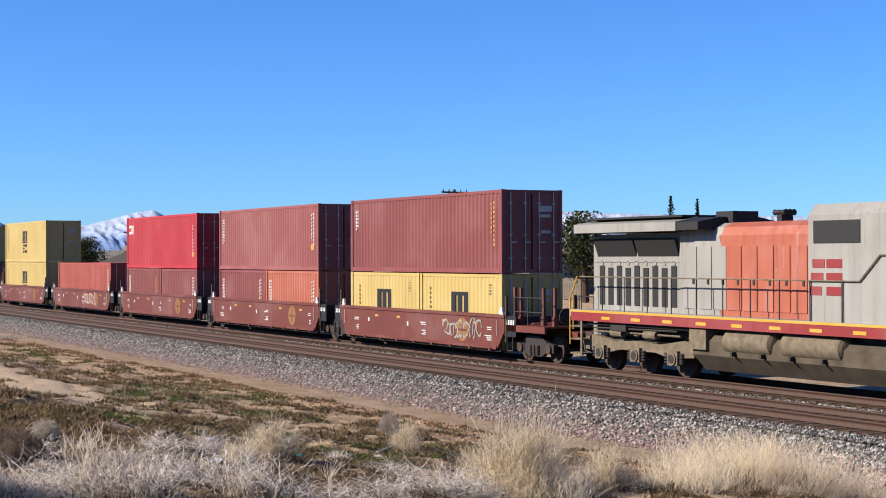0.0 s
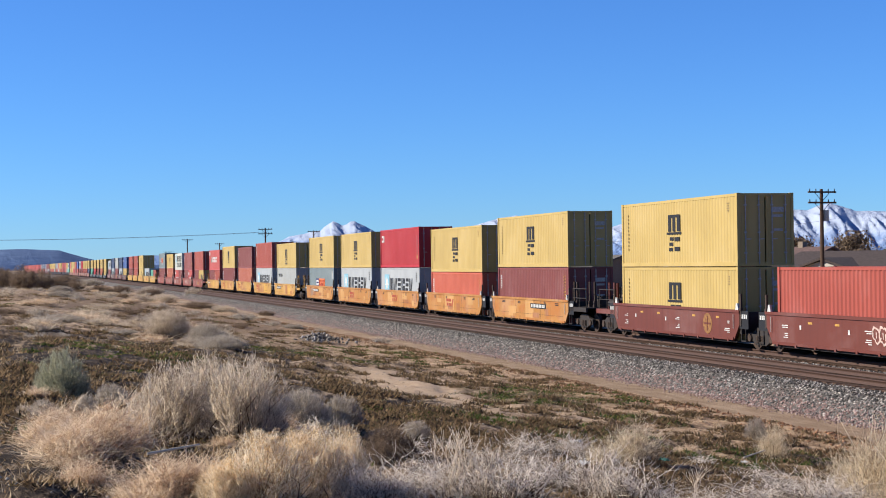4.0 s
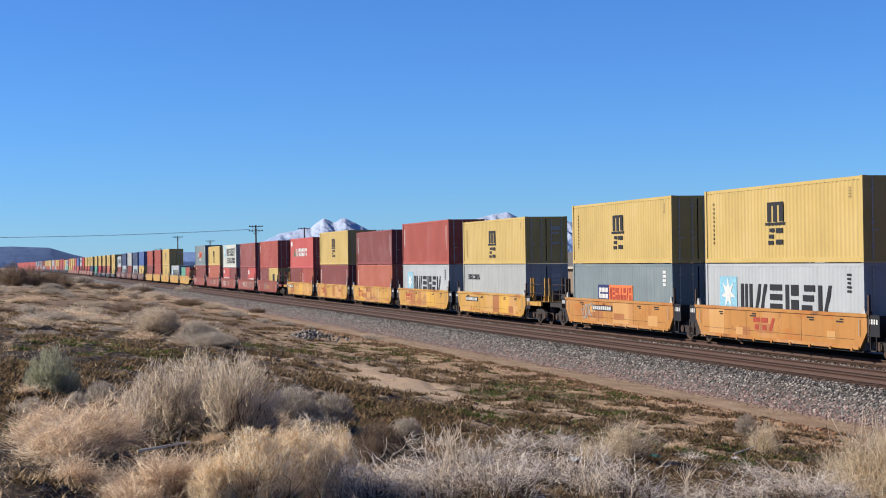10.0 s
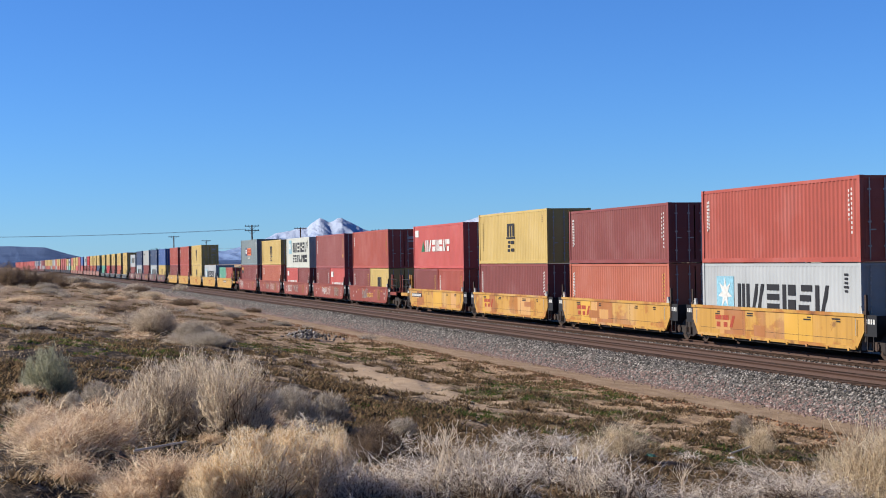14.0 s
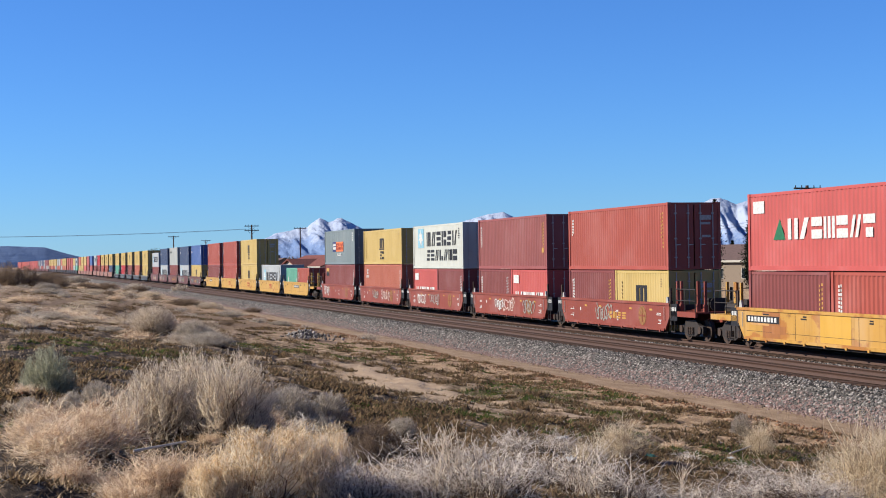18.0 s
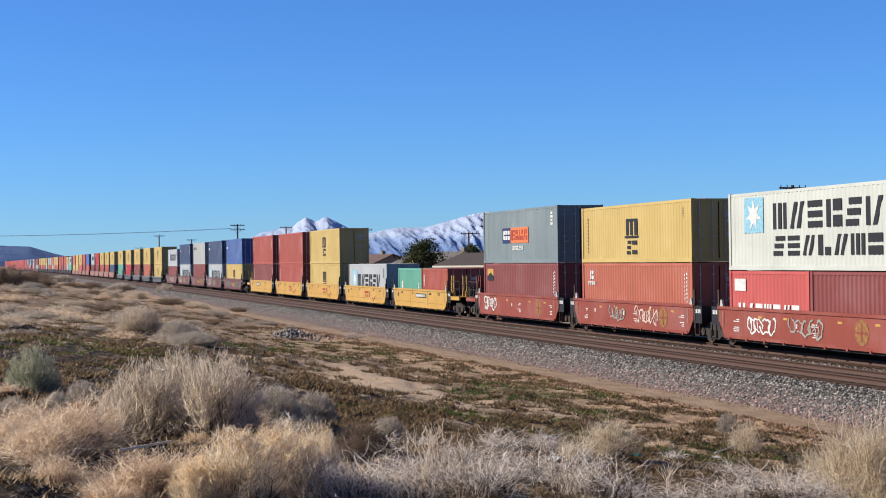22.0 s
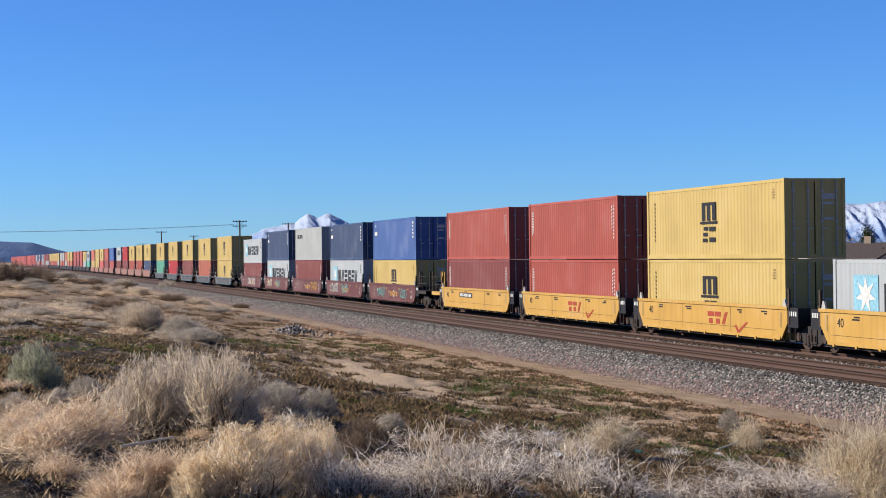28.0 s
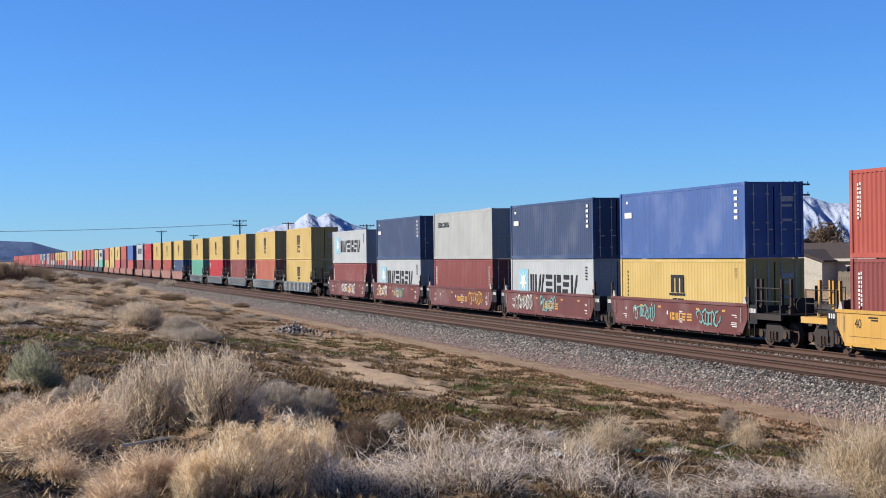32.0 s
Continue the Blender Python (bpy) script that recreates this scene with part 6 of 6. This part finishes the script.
def shrub_mesh(kind, variant, dense):
    if (kind, variant, dense) not in SHRUBS:
        g = np.random.default_rng(sum(map(ord, kind)) * 7 + variant)
        outs, tips = shrub_paths(kind, g, dense)
        vs, fs, off = [], [], 0
        for i, p in enumerate(outs):
            v, f = ribbons(p, (0.0046 if dense > 1.5 else 0.0062 if dense > 0.8 else 0.013) * (1.1 if i == 0 else 0.85) * {"straw": 0.8, "white": 1.45, "rust": 1.15}.get(kind, 1), g)
            vs.append(v)
            fs.append(f + off)
            off += len(v)
        n0 = len(vs[0])
        base = np_mesh("stem_base", vs[0], fs[0], TWIG[kind])
        crown = np_mesh("crown", np.concatenate(vs[1:]), np.concatenate(fs[1:]) - n0, TWIG[kind])
        # low dark twigs stand in for inner shade, most in the white tangle
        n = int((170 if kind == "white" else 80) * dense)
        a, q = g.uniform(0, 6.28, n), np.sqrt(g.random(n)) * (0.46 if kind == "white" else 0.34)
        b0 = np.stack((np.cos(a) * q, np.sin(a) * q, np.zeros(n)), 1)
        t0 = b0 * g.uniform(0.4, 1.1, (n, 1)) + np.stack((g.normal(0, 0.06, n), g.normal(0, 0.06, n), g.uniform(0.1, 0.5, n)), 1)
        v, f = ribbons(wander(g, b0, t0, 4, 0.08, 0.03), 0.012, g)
        inner = np_mesh("inner_wood", v, f, GAPSHADE)
        fl = None
        if kind == "gold":
            t = tips[tips[:, 2] + 0.5 * np.abs(tips[:, 0]) > 0.58]
            t = t[g.random(len(t)) < 0.24]
            t = np.repeat(t, 7, 0) + g.normal(0, 0.014, (len(t) * 7, 3))
            u, w = g.normal(0, 1, t.shape), g.normal(0, 1, t.shape)
            u, w = (q / np.linalg.norm(q, axis=1)[:, None] * 0.0055 for q in (u, w))
            fl = np_mesh("seed_top", np.stack((t + u, t + w, t - u, t - w), 1).reshape(-1, 3), np.arange(len(t) * 4).reshape(-1, 4), FLOWER)
        SHRUBS[(kind, variant, dense)] = (base, crown, inner, fl)
    return SHRUBS[(kind, variant, dense)]


SHRUB_WORDS = {"tan": "dry tan dome-shaped desert shrub", "grey": "leafless grey twiggy desert shrub", "gold": "rabbitbrush with golden seed heads and pale stems", "rust": "russet dry bunch grass clump",
               "white": "tangle of pale bleached tumbleweed twigs", "straw": "stand of tall pale straw stalks", "bunch": "tangled pale golden bunch grass clump", "sage": "grey-green sagebrush", "dark": "dark brown leafless desert brush"}


def shrub(x, y, w, h, kind, rnd, dense=1.2):
    if dense > 1 and w > 1.5:
        dense = 1.9
    base, crown, inner, fl = shrub_mesh(kind, rnd.randint(0, 2), dense)
    z = float(land(np.array(x), np.array(y)))
    s = thing("shrub", SHRUB_WORDS[kind] + " on sandy ground", "shrub", pose(x, y, z - 0.02, rnd.uniform(-4, 4), rnd.uniform(-4, 4), rnd.uniform(0, 360)), "desert shrubs")
    s.scale = (w * 0.98, w * rnd.uniform(0.88, 1.06), h)
    part("stem_base", base, None, s)
    part("crown", crown, None, s)
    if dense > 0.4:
        part("inner_wood", inner, None, s, "dark inner twigs that shade the gaps")
    if fl:
        part("seed_top", fl, None, s, "golden seed heads")


# place, width and height in metres, kind
PLANTS = {
    "tan": "1.55,17.55,1.09,0.93 2.31,17.22,1.17,0.98 2.17,19.39,1.06,1.10 4.41,50.58,1.92,0.91 1.41,19.87,0.50,0.45",
    "grey": "5.46,49.09,1.6,.67 5.28,43.94,1.73,.47 13.67,19.98,.78,.39 2.01,173.7,4.2,1.33 3.0,139.2,2.9,.7 1.25,222,3.1,1.1 3.32,19.25,0.92,0.55 3.86,19.47,0.65,0.46 5.64,48.88,1.60,0.46 1.09,21.03,0.61,0.36 2.62,17.40,0.57,0.40 0.71,20.28,0.44,0.31 4.64,18.79,0.49,0.26 0.18,18.72,0.41,0.28 13.99,28.51,0.58,0.48",
    "gold": "1.81,12.36,0.96,0.66 2.32,13.22,0.88,0.66 2.77,13.87,0.57,0.56 1.48,12.25,0.54,0.42",
    "rust": "0.35,14.6,.8,.36 0.2,16.2,.7,.34 0.9,17.9,.7,.34 2.9,18.3,.6,.3 0.5,13.3,.6,.28 1.09,12.64,0.74,0.41 1.36,12.69,0.56,0.39 0.63,15.12,0.93,0.49 0.37,17.32,0.63,0.33 1.04,16.76,0.61,0.38 0.84,12.27,0.54,0.28",
    "white": "3.28,13.30,0.75,0.49 3.89,14.03,0.80,0.52 4.23,13.70,0.84,0.57 5.21,15.30,0.82,0.49 5.55,14.90,0.87,0.51 5.87,14.63,0.86,0.48 6.34,14.58,0.87,0.3 7.76,16.42,1.13,0.4 8.81,17.06,1.19,0.42 10.06,18.09,1.06,0.42 5.95,18.32,0.77,0.28 7.01,19.86,0.69,0.32 2.92,13.27,0.59,0.46 2.62,13.04,0.58,0.40 9.62,19.45,0.87,0.37 4.81,16.20,0.55,0.26",
    "straw": "11.18,18.08,1.4,.46 16.54,21.0,2.0,.9 17.81,20.78,1.7,.87 14.42,19.41,1.3,.55 18.87,20.55,1.4,.6 18.3,22.3,1.4,.8 15.5,20.3,1.2,.6",
    "bunch": "8.03,20.10,0.90,0.57 6.85,18.17,0.56,0.37 11.87,23.56,0.67,0.55 10.87,18.50,1.17,1.14 10.85,19.21,0.72,0.75 11.10,18.19,0.93,1.21 11.9,19.6,1.3,1.1 13.2,19.6,1.1,.7",
    # these two take dark twigs to paint the shadow beside the golden shrubs
    "dark": "3.77,16.55,0.8,0.38 3.5,15.7,0.5,0.28",
    "sage": "0.49,22.78,0.91,0.73",
}
prnd = random.Random(5)
for kind, text in PLANTS.items():
    for item in text.split():
        shrub(*(float(q) for q in item.split(",")), kind, prnd)
# dark brush on the far rise
for deg, rng, w, h in ((0.55, 151, 3.6, 2.0), (0.0, 145, 3.4, 2.2), (-0.7, 150, 4, 2.1), (1.1, 165, 3.2, 1.4), (1.7, 170, 3.0, 1.1), (-1.6, 148, 4, 2.2), (2.6, 184, 4, 0.9), (4.3, 234, 5, 1.0), (1.25, 217, 4, 1.2)):
    shrub(*bearing(deg, rng), w, h, "dark", prnd, 0.9)
# low scrub on the rise and beside the dirt road
for k, (x, y, w, h) in enumerate(((18.8, 248.8, 6.29, 1.44), (12.8, 220.3, 4.77, 1.11), (13.9, 165.6, 4.19, 0.84), (22.3, 215.8, 3.91, 1.72), (14.1, 133.8, 3.88, 0.68), (16.0, 132.5, 2.89, 0.58), (14.0, 105.3, 2.68, 0.50), (20.3, 135.5, 2.47, 0.49), (7.2, 145.3, 2.62, 0.63), (12.0, 306.3, 7.73, 1.55), (5.3, 238.0, 7.72, 1.54), (1.5, 163.7, 3.54, 0.94), (15.0, 90.3, 1.98, 0.33), (7.6, 119.9, 1.73, 0.43), (2.5, 113.6, 3.28, 0.49), (4.0, 87.0, 2.82, 0.31), (0.7, 80.1, 2.31, 0.40), (1.2, 56.6, 2.24, 0.33), (2.4, 56.1, 1.82, 0.28), (0.3, 47.1, 1.19, 0.31), (2.8, 48.7, 1.41, 0.18), (9.1, 76.2, 1.66, 0.28))):
    shrub(x, y, w, h, ("grey", "dark", "tan")[k % 3] if k < 13 else ("tan", "rust", "grey")[k % 3], prnd, 0.9)
# sparse low brush out to the distance
for i in range(420):
    deg, rng = prnd.uniform(-2, 20), 40 * math.exp(prnd.random() * 2.3)
    x, y = bearing(deg, rng)
    b = x + BEND * y * y
    if b > 17.3 or (rng < 75 and deg > 7) or 62 < y < 125 and prnd.random() < 0.6:
        continue
    w = prnd.uniform(0.35, 0.95) * (1 + rng / 260)
    shrub(x, y, w * 1.5, w * 0.38, prnd.choice(("tan", "grey", "grey", "dark", "dark", "rust")), prnd, 0.22)
for i in range(46):
    x, y = prnd.uniform(-1, 16.5), prnd.uniform(14.5, 36)
    if x > 5 and y > 23 or y < 12 + x * 0.4:
        continue
    w = prnd.uniform(0.3, 0.6)
    shrub(x, y, w, w * prnd.uniform(0.35, 0.5), prnd.choice(("tan", "white", "grey", "rust")), prnd, 0.5)


def scattered(g, n, near, far, lo=-1.5, hi=45.0):
    deg = np.radians(g.uniform(lo, hi, n))
    rng = near * (far / near) ** g.random(n)
    x, y = np.sin(deg) * rng, np.cos(deg) * rng
    keep = x + BEND * y * y < 17.7
    return x[keep], y[keep], rng[keep]


def patchiness(x, y):
    return 0.5 + 0.25 * np.sin(x * 0.9 + 1.7 * np.sin(y * 0.23)) + 0.25 * np.sin(y * 0.47 + 2.1 * np.sin(x * 0.31 + 1.0))


def grass(name, label, n, per, length, lean, seed, material, want, near=9.0, far=190.0):
    """Tufts of short blades scattered over the open ground."""
    g = np.random.default_rng(seed)
    x, y, rng = scattered(g, n, near, far)
    keep = want(x, y, g)
    x, y, rng = x[keep], y[keep], rng[keep]
    grow = 1 + rng / 90
    cx, cy, gr = (np.repeat(q, per) for q in (x, y, grow))
    m = len(cx)
    a = g.uniform(0, 6.28, m)
    bx, by = cx + g.normal(0, 0.05, m) * gr, cy + g.normal(0, 0.05, m) * gr
    bz = land(bx, by) - 0.01
    ln = length * g.uniform(0.4, 1.3, m) * gr ** 0.5
    tilt = g.uniform(*lean, m)
    tip = np.stack((bx + np.cos(a) * ln * np.sin(tilt), by + np.sin(a) * ln * np.sin(tilt), bz + ln * np.cos(tilt)), 1)
    w = 0.0085 * gr * (0.5 if per == 2 else 1)
    p0 = np.stack((bx - np.sin(a) * w, by + np.cos(a) * w, bz), 1)
    p1 = np.stack((bx + np.sin(a) * w, by - np.cos(a) * w, bz), 1)
    v = np.stack((p0, p1, tip), 1).reshape(-1, 3)
    ob = new(name, np_mesh(name, v, np.arange(len(v)).reshape(-1, 3), material))
    tagged(ob, label, "grass", kind="stuff")


def tufts(name, label, n, per, radius, length, seed, material, want, near=11.0, far=230.0):
    """Separate low mats of dead weed, each a dense little clump of short blades."""
    g = np.random.default_rng(seed)
    x, y, rng = scattered(g, n, near, far)
    keep = want(x, y, g)
    x, y, rng = x[keep], y[keep], rng[keep]
    size = radius * g.uniform(0.35, 1.35, len(x)) * (1 + rng / 140)
    cx, cy, cr = (np.repeat(q, per) for q in (x, y, size))
    m = len(cx)
    a, q = g.uniform(0, 6.28, m), np.sqrt(g.random(m))
    bx, by = cx + np.cos(a) * q * cr * 1.3, cy + np.sin(a) * q * cr
    bz = land(bx, by) - 0.005
    ln = length * g.uniform(0.5, 1.3, m) * (1.15 - 0.6 * q) * (cr / radius) ** 0.5
    b, tilt = g.uniform(0, 6.28, m), g.uniform(0.6, 1.45, m)
    tip = np.stack((bx + np.cos(b) * ln * np.sin(tilt), by + np.sin(b) * ln * np.sin(tilt), bz + ln * np.cos(tilt)), 1)
    w = 0.019 * (1 + cy / 60)
    p0 = np.stack((bx - np.sin(b) * w, by + np.cos(b) * w, bz), 1)
    p1 = np.stack((bx + np.sin(b) * w, by - np.cos(b) * w, bz), 1)
    v = np.stack((p0, p1, tip), 1).reshape(-1, 3)
    tagged(new(name, np_mesh(name, v, np.arange(len(v)).reshape(-1, 3), material)), label, "weeds", kind="stuff")


def bare(x, y):
    """0 on the open strip of sand, growing past 1 outside it."""
    return ((x - 8.75 - (y - 35.5) * 0.08) / np.where(y > 37, 0.8, 1.15)) ** 2 + ((y - 35) / 8.0) ** 2


def not_sand(x, y, g):
    road = np.clip((17.8 - (x + BEND * y * y)) / 0.8, 0, 1)
    return g.random(len(x)) < np.clip(bare(x, y) - 0.35, 0.05, 1) * (0.25 + 0.75 * (patchiness(x, y) > 0.42)) * road * np.where((y > 62) & (y < 125), 0.35, 1)


def weedy(x, y, g):
    spots = np.zeros(len(x))
    for a, b, r, s in ((6.7, 25.6, 2.2, 1.3), (11.2, 34.5, 1.5, 2.0), (13.2, 37.5, 1.6, 2.6), (10.0, 21.9, 1.3, 1.0), (12.2, 23.4, 1.1, 1.1), (8.0, 49, 2.4, 3.2), (12.4, 31.5, 1.1, 1.3), (12.5, 60, 3, 5), (2.5, 36, 2.0, 4), (8.8, 24.0, 1.0, 0.9), (14.9, 41, 1.6, 3.0)):
        spots = np.maximum(spots, np.exp(-((x - a) / r) ** 4 - ((y - b) / s) ** 4))
    return g.random(len(x)) < spots * 0.95 + 0.02


def matted(x, y, g):
    d = bare(x, y)
    b = x + BEND * y * y
    return g.random(len(x)) < np.clip(d * d, 0.06, 1) * np.where((b > 9.5) | (y > 27), 0.06 + (np.sin(6.1 * x + 1.7 * np.sin(2.3 * y) + 0.9 * y) * np.sin(2.9 * y + 2.1 * np.sin(3.3 * x)) > 0.05), 0.35 + 0.65 * (patchiness(x * 1.7, y * 1.3) > 0.38)) * np.clip((17.8 - b) / 0.7, 0, 1) * np.where(y > 62, 0.6, 1) * np.where(y < 17, 0.12, 1)


tufts("weed_mats", "low dark mats of dead weed on pale sand", 11500, 84, 0.2, 0.14, 61, twig_material("weed_mat_blade", (80, 66, 52), (134, 112, 86), (60, 60, 44)), matted)
tufts("green_mats", "low dark green weed mats on sand", 6500, 80, 0.24, 0.1, 62, twig_material("green_mat_blade", (52, 68, 34), (92, 104, 58), (124, 108, 70)), weedy)
grass("twig_litter", "pale dry twigs lying on the sand", 17000, 2, 0.22, (1.3, 1.52), 63, TWIG["tan"], not_sand, far=70.0)
grass("dry_grass", "short dry tan and brown grass litter on sand", 13000, 9, 0.12, (0.8, 1.5), 21, twig_material("dry_grass_blade", (156, 134, 108), (198, 178, 150), (112, 92, 72)), not_sand)
grass("dead_stubble", "dark matted dead weeds on sand", 9000, 10, 0.1, (1.0, 1.55), 22, twig_material("dead_weed_blade", (78, 66, 54), (122, 104, 84), (58, 50, 40)), not_sand)
grass("green_weeds", "low dark green weeds in patches on sand", 14000, 11, 0.075, (0.4, 1.35), 23, twig_material("green_weed_blade", (50, 64, 32), (92, 104, 56), (120, 112, 70)), weedy)


def loose(g, n):
    x, y, _ = scattered(g, n * 2, 10, 90)
    x, y = x[:n], y[:n]
    return np.stack((x, y, land(x, y)), 1)


tagged(new("pebbles", rocks(6000, loose, (0.008, 0.03), 31, "pebbles", STONE)), "small pale pebbles and clods on the sand", "stones", kind="stuff")

# heap of broken stone beside the dirt road
hx, hy = 12.5, 68.5
heap = thing("rubble_heap", "low heap of broken pale and dark rubble on sand", "rubble heap", pose(hx, hy, float(land(np.array(hx), np.array(hy)))))
rubble = Mat("broken_rubble")
rubble.done(rubble.mix(rubble.random(), lin(66, 62, 60), lin(206, 198, 190)), 0.9, spec=0.25)
RUBBLE = [rocks(1, lambda g, n: np.zeros((n, 3)), (0.05, 0.085), 40 + i, "stone", rubble.m) for i in range(5)]
for i in range(290):
    q = abs(prnd.gauss(0, 0.5))
    a = prnd.uniform(0, 6.28)
    ob = part("stone", RUBBLE[i % 5], None, heap, at=(q * math.cos(a) * 1.7, q * math.sin(a) * 1.9, max(0.0, 0.42 - q * 0.5) * prnd.random() + 0.02))
    s = prnd.uniform(0.5, 1.4)
    ob.rotation_euler, ob.scale = (prnd.uniform(0, 6), prnd.uniform(0, 6), 0), (s, s, s)


def scrap(x, y, w, material, label, seed):
    """A crumpled piece of thin litter."""
    g = np.random.default_rng(seed)
    n = 6
    u, v = np.meshgrid(np.linspace(-0.5, 0.5, n), np.linspace(-0.5, 0.5, n))
    p = np.stack((u * w + g.normal(0, 0.03 * w, u.shape), v * w * 0.7 + g.normal(0, 0.03 * w, u.shape), np.abs(g.normal(0, 0.16 * w, u.shape)) + 0.015), 2)
    ob = new("litter_scrap", np_mesh("litter_scrap", p.reshape(-1, 3), grid_faces(n, n), material))
    ob.matrix_basis = pose(x, y, float(land(np.array(x), np.array(y))) + 0.06, 0, 0, seed * 50)
    md = ob.modifiers.new("sheet", "SOLIDIFY")
    md.thickness = 0.003
    tagged(ob, label, "litter", "litter on the ground")


MINT = plain("mint_plastic", (130, 214, 180), rough=0.35)
scrap(6.41, 17.67, 0.17, WHITE, "crumpled white plastic scrap lying on dry twigs", 1)
scrap(8.35, 19.78, 0.15, MINT, "crumpled mint-green plastic scrap on dry grass", 2)
scrap(8.04, 22.47, 0.16, WHITE, "crumpled white paper scrap on dry grass", 3)
scrap(10.6, 22.0, 0.1, WHITE, "small white paper scrap on sand", 4)
STICK = plain("bleached_stick", (240, 226, 206), rough=0.9)
for x, y, a, n in ((1.12, 12.5, 8, 0.42), (9.3, 19.0, 30, 0.5)):
    st = new("dry_stick", Buf().tube((-n / 2, 0, 0.4), (n / 2, 0, 0.45), 0.012, 0.008, 6).mesh("dry_stick"))
    st.matrix_basis = pose(x, y, float(land(np.array(x), np.array(y))), 0, 0, a)
    st.data.materials.append(STICK)
    tagged(st, "pale dry broken stick resting on bunch grass", "stick")


BLEACHED = twig_material("bleached_stalk", (206, 194, 180), (236, 226, 214), (180, 166, 150))


# bare forked stalks that rise from the tangle
def stalk(x, y, h, seed):
    rnd = random.Random(seed)
    base = thing("dead_weed", "bare pale forked weed stalk among dry shrubs", "weed", pose(x, y, float(land(np.array(x), np.array(y))) - 0.02, 0, 0, 0), "dead weed stalks")

    def grow(buf, p, d, n, r, level):
        q = p + d * n
        buf.tube(p, q, r, r * 0.7, 5)
        if level:
            for k in range(2 if level < 3 else 3):
                nd = (d + Vector((rnd.uniform(-0.6, 0.6), rnd.uniform(-0.6, 0.6), rnd.uniform(0.0, 0.35)))).normalized()
                grow(buf, q, nd, n * rnd.uniform(0.6, 0.85), r * 0.7, level - 1)
        return buf

    for k in range(3):
        d = Vector((rnd.uniform(-0.35, 0.35), rnd.uniform(-0.35, 0.35), 1)).normalized()
        part("branch", grow(Buf(), Vector((0, 0, 0)), d, h * 0.3, 0.0055, 3), BLEACHED, base)


for x, y, h, sd in ((3.72, 13.35, 1.0, 1), (3.6, 13.5, 0.8, 2), (3.95, 13.4, 0.75, 8), (5.2, 13.9, 0.55, 3), (7.2, 16.2, 0.6, 4), (9.0, 16.9, 0.6, 5), (1.2, 16.6, 0.8, 6), (12.4, 18.9, 0.7, 7)):
    stalk(x, y, h, sd)


# ---- motion of the train ----
def advance(t):
    """Place of the train along the line between the known times (smooth)."""
    ts, ss = [a for a, _ in ADVANCE], [b for _, b in ADVANCE]
    v = [(ss[min(i + 1, len(ss) - 1)] - ss[max(i - 1, 0)]) / (ts[min(i + 1, len(ts) - 1)] - ts[max(i - 1, 0)]) for i in range(len(ts))]
    i = max(0, min(len(ts) - 2, sum(1 for a in ts if a <= t) - 1))
    h = ts[i + 1] - ts[i]
    k = (t - ts[i]) / h
    return (2 * k ** 3 - 3 * k ** 2 + 1) * ss[i] + (k ** 3 - 2 * k ** 2 + k) * h * v[i] + (3 * k ** 2 - 2 * k ** 3) * ss[i + 1] + (k ** 3 - k ** 2) * h * v[i + 1]


def motions():
    times = [0, 2, 4, 6.5, 9, 11, 13, 16, 19, 21, 23, 25.5, 28, 30, 32]
    for ob, u, z in MOVERS:
        walk(ob, [(t, on_line(advance(t) + u, FAR_TRACK, z)) for t in times])
    ticks = [i / 30 for i in range(0, 961)]
    roll = [advance(t) for t in ticks]
    keyed = {}
    for w, y, r in WHEELS:
        if (y, r) not in keyed:
            walk(w, [(t, pose(0, y, r, math.degrees((s - roll[0]) / r) % 360, 0, 0)) for t, s in zip(ticks, roll)])
            keyed[(y, r)] = w
        else:
            w.rotation_mode = "QUATERNION"
            w.animation_data_create().action = keyed[(y, r)].animation_data.action
            w.animation_data.action_slot = keyed[(y, r)].animation_data.action_slot


motions()
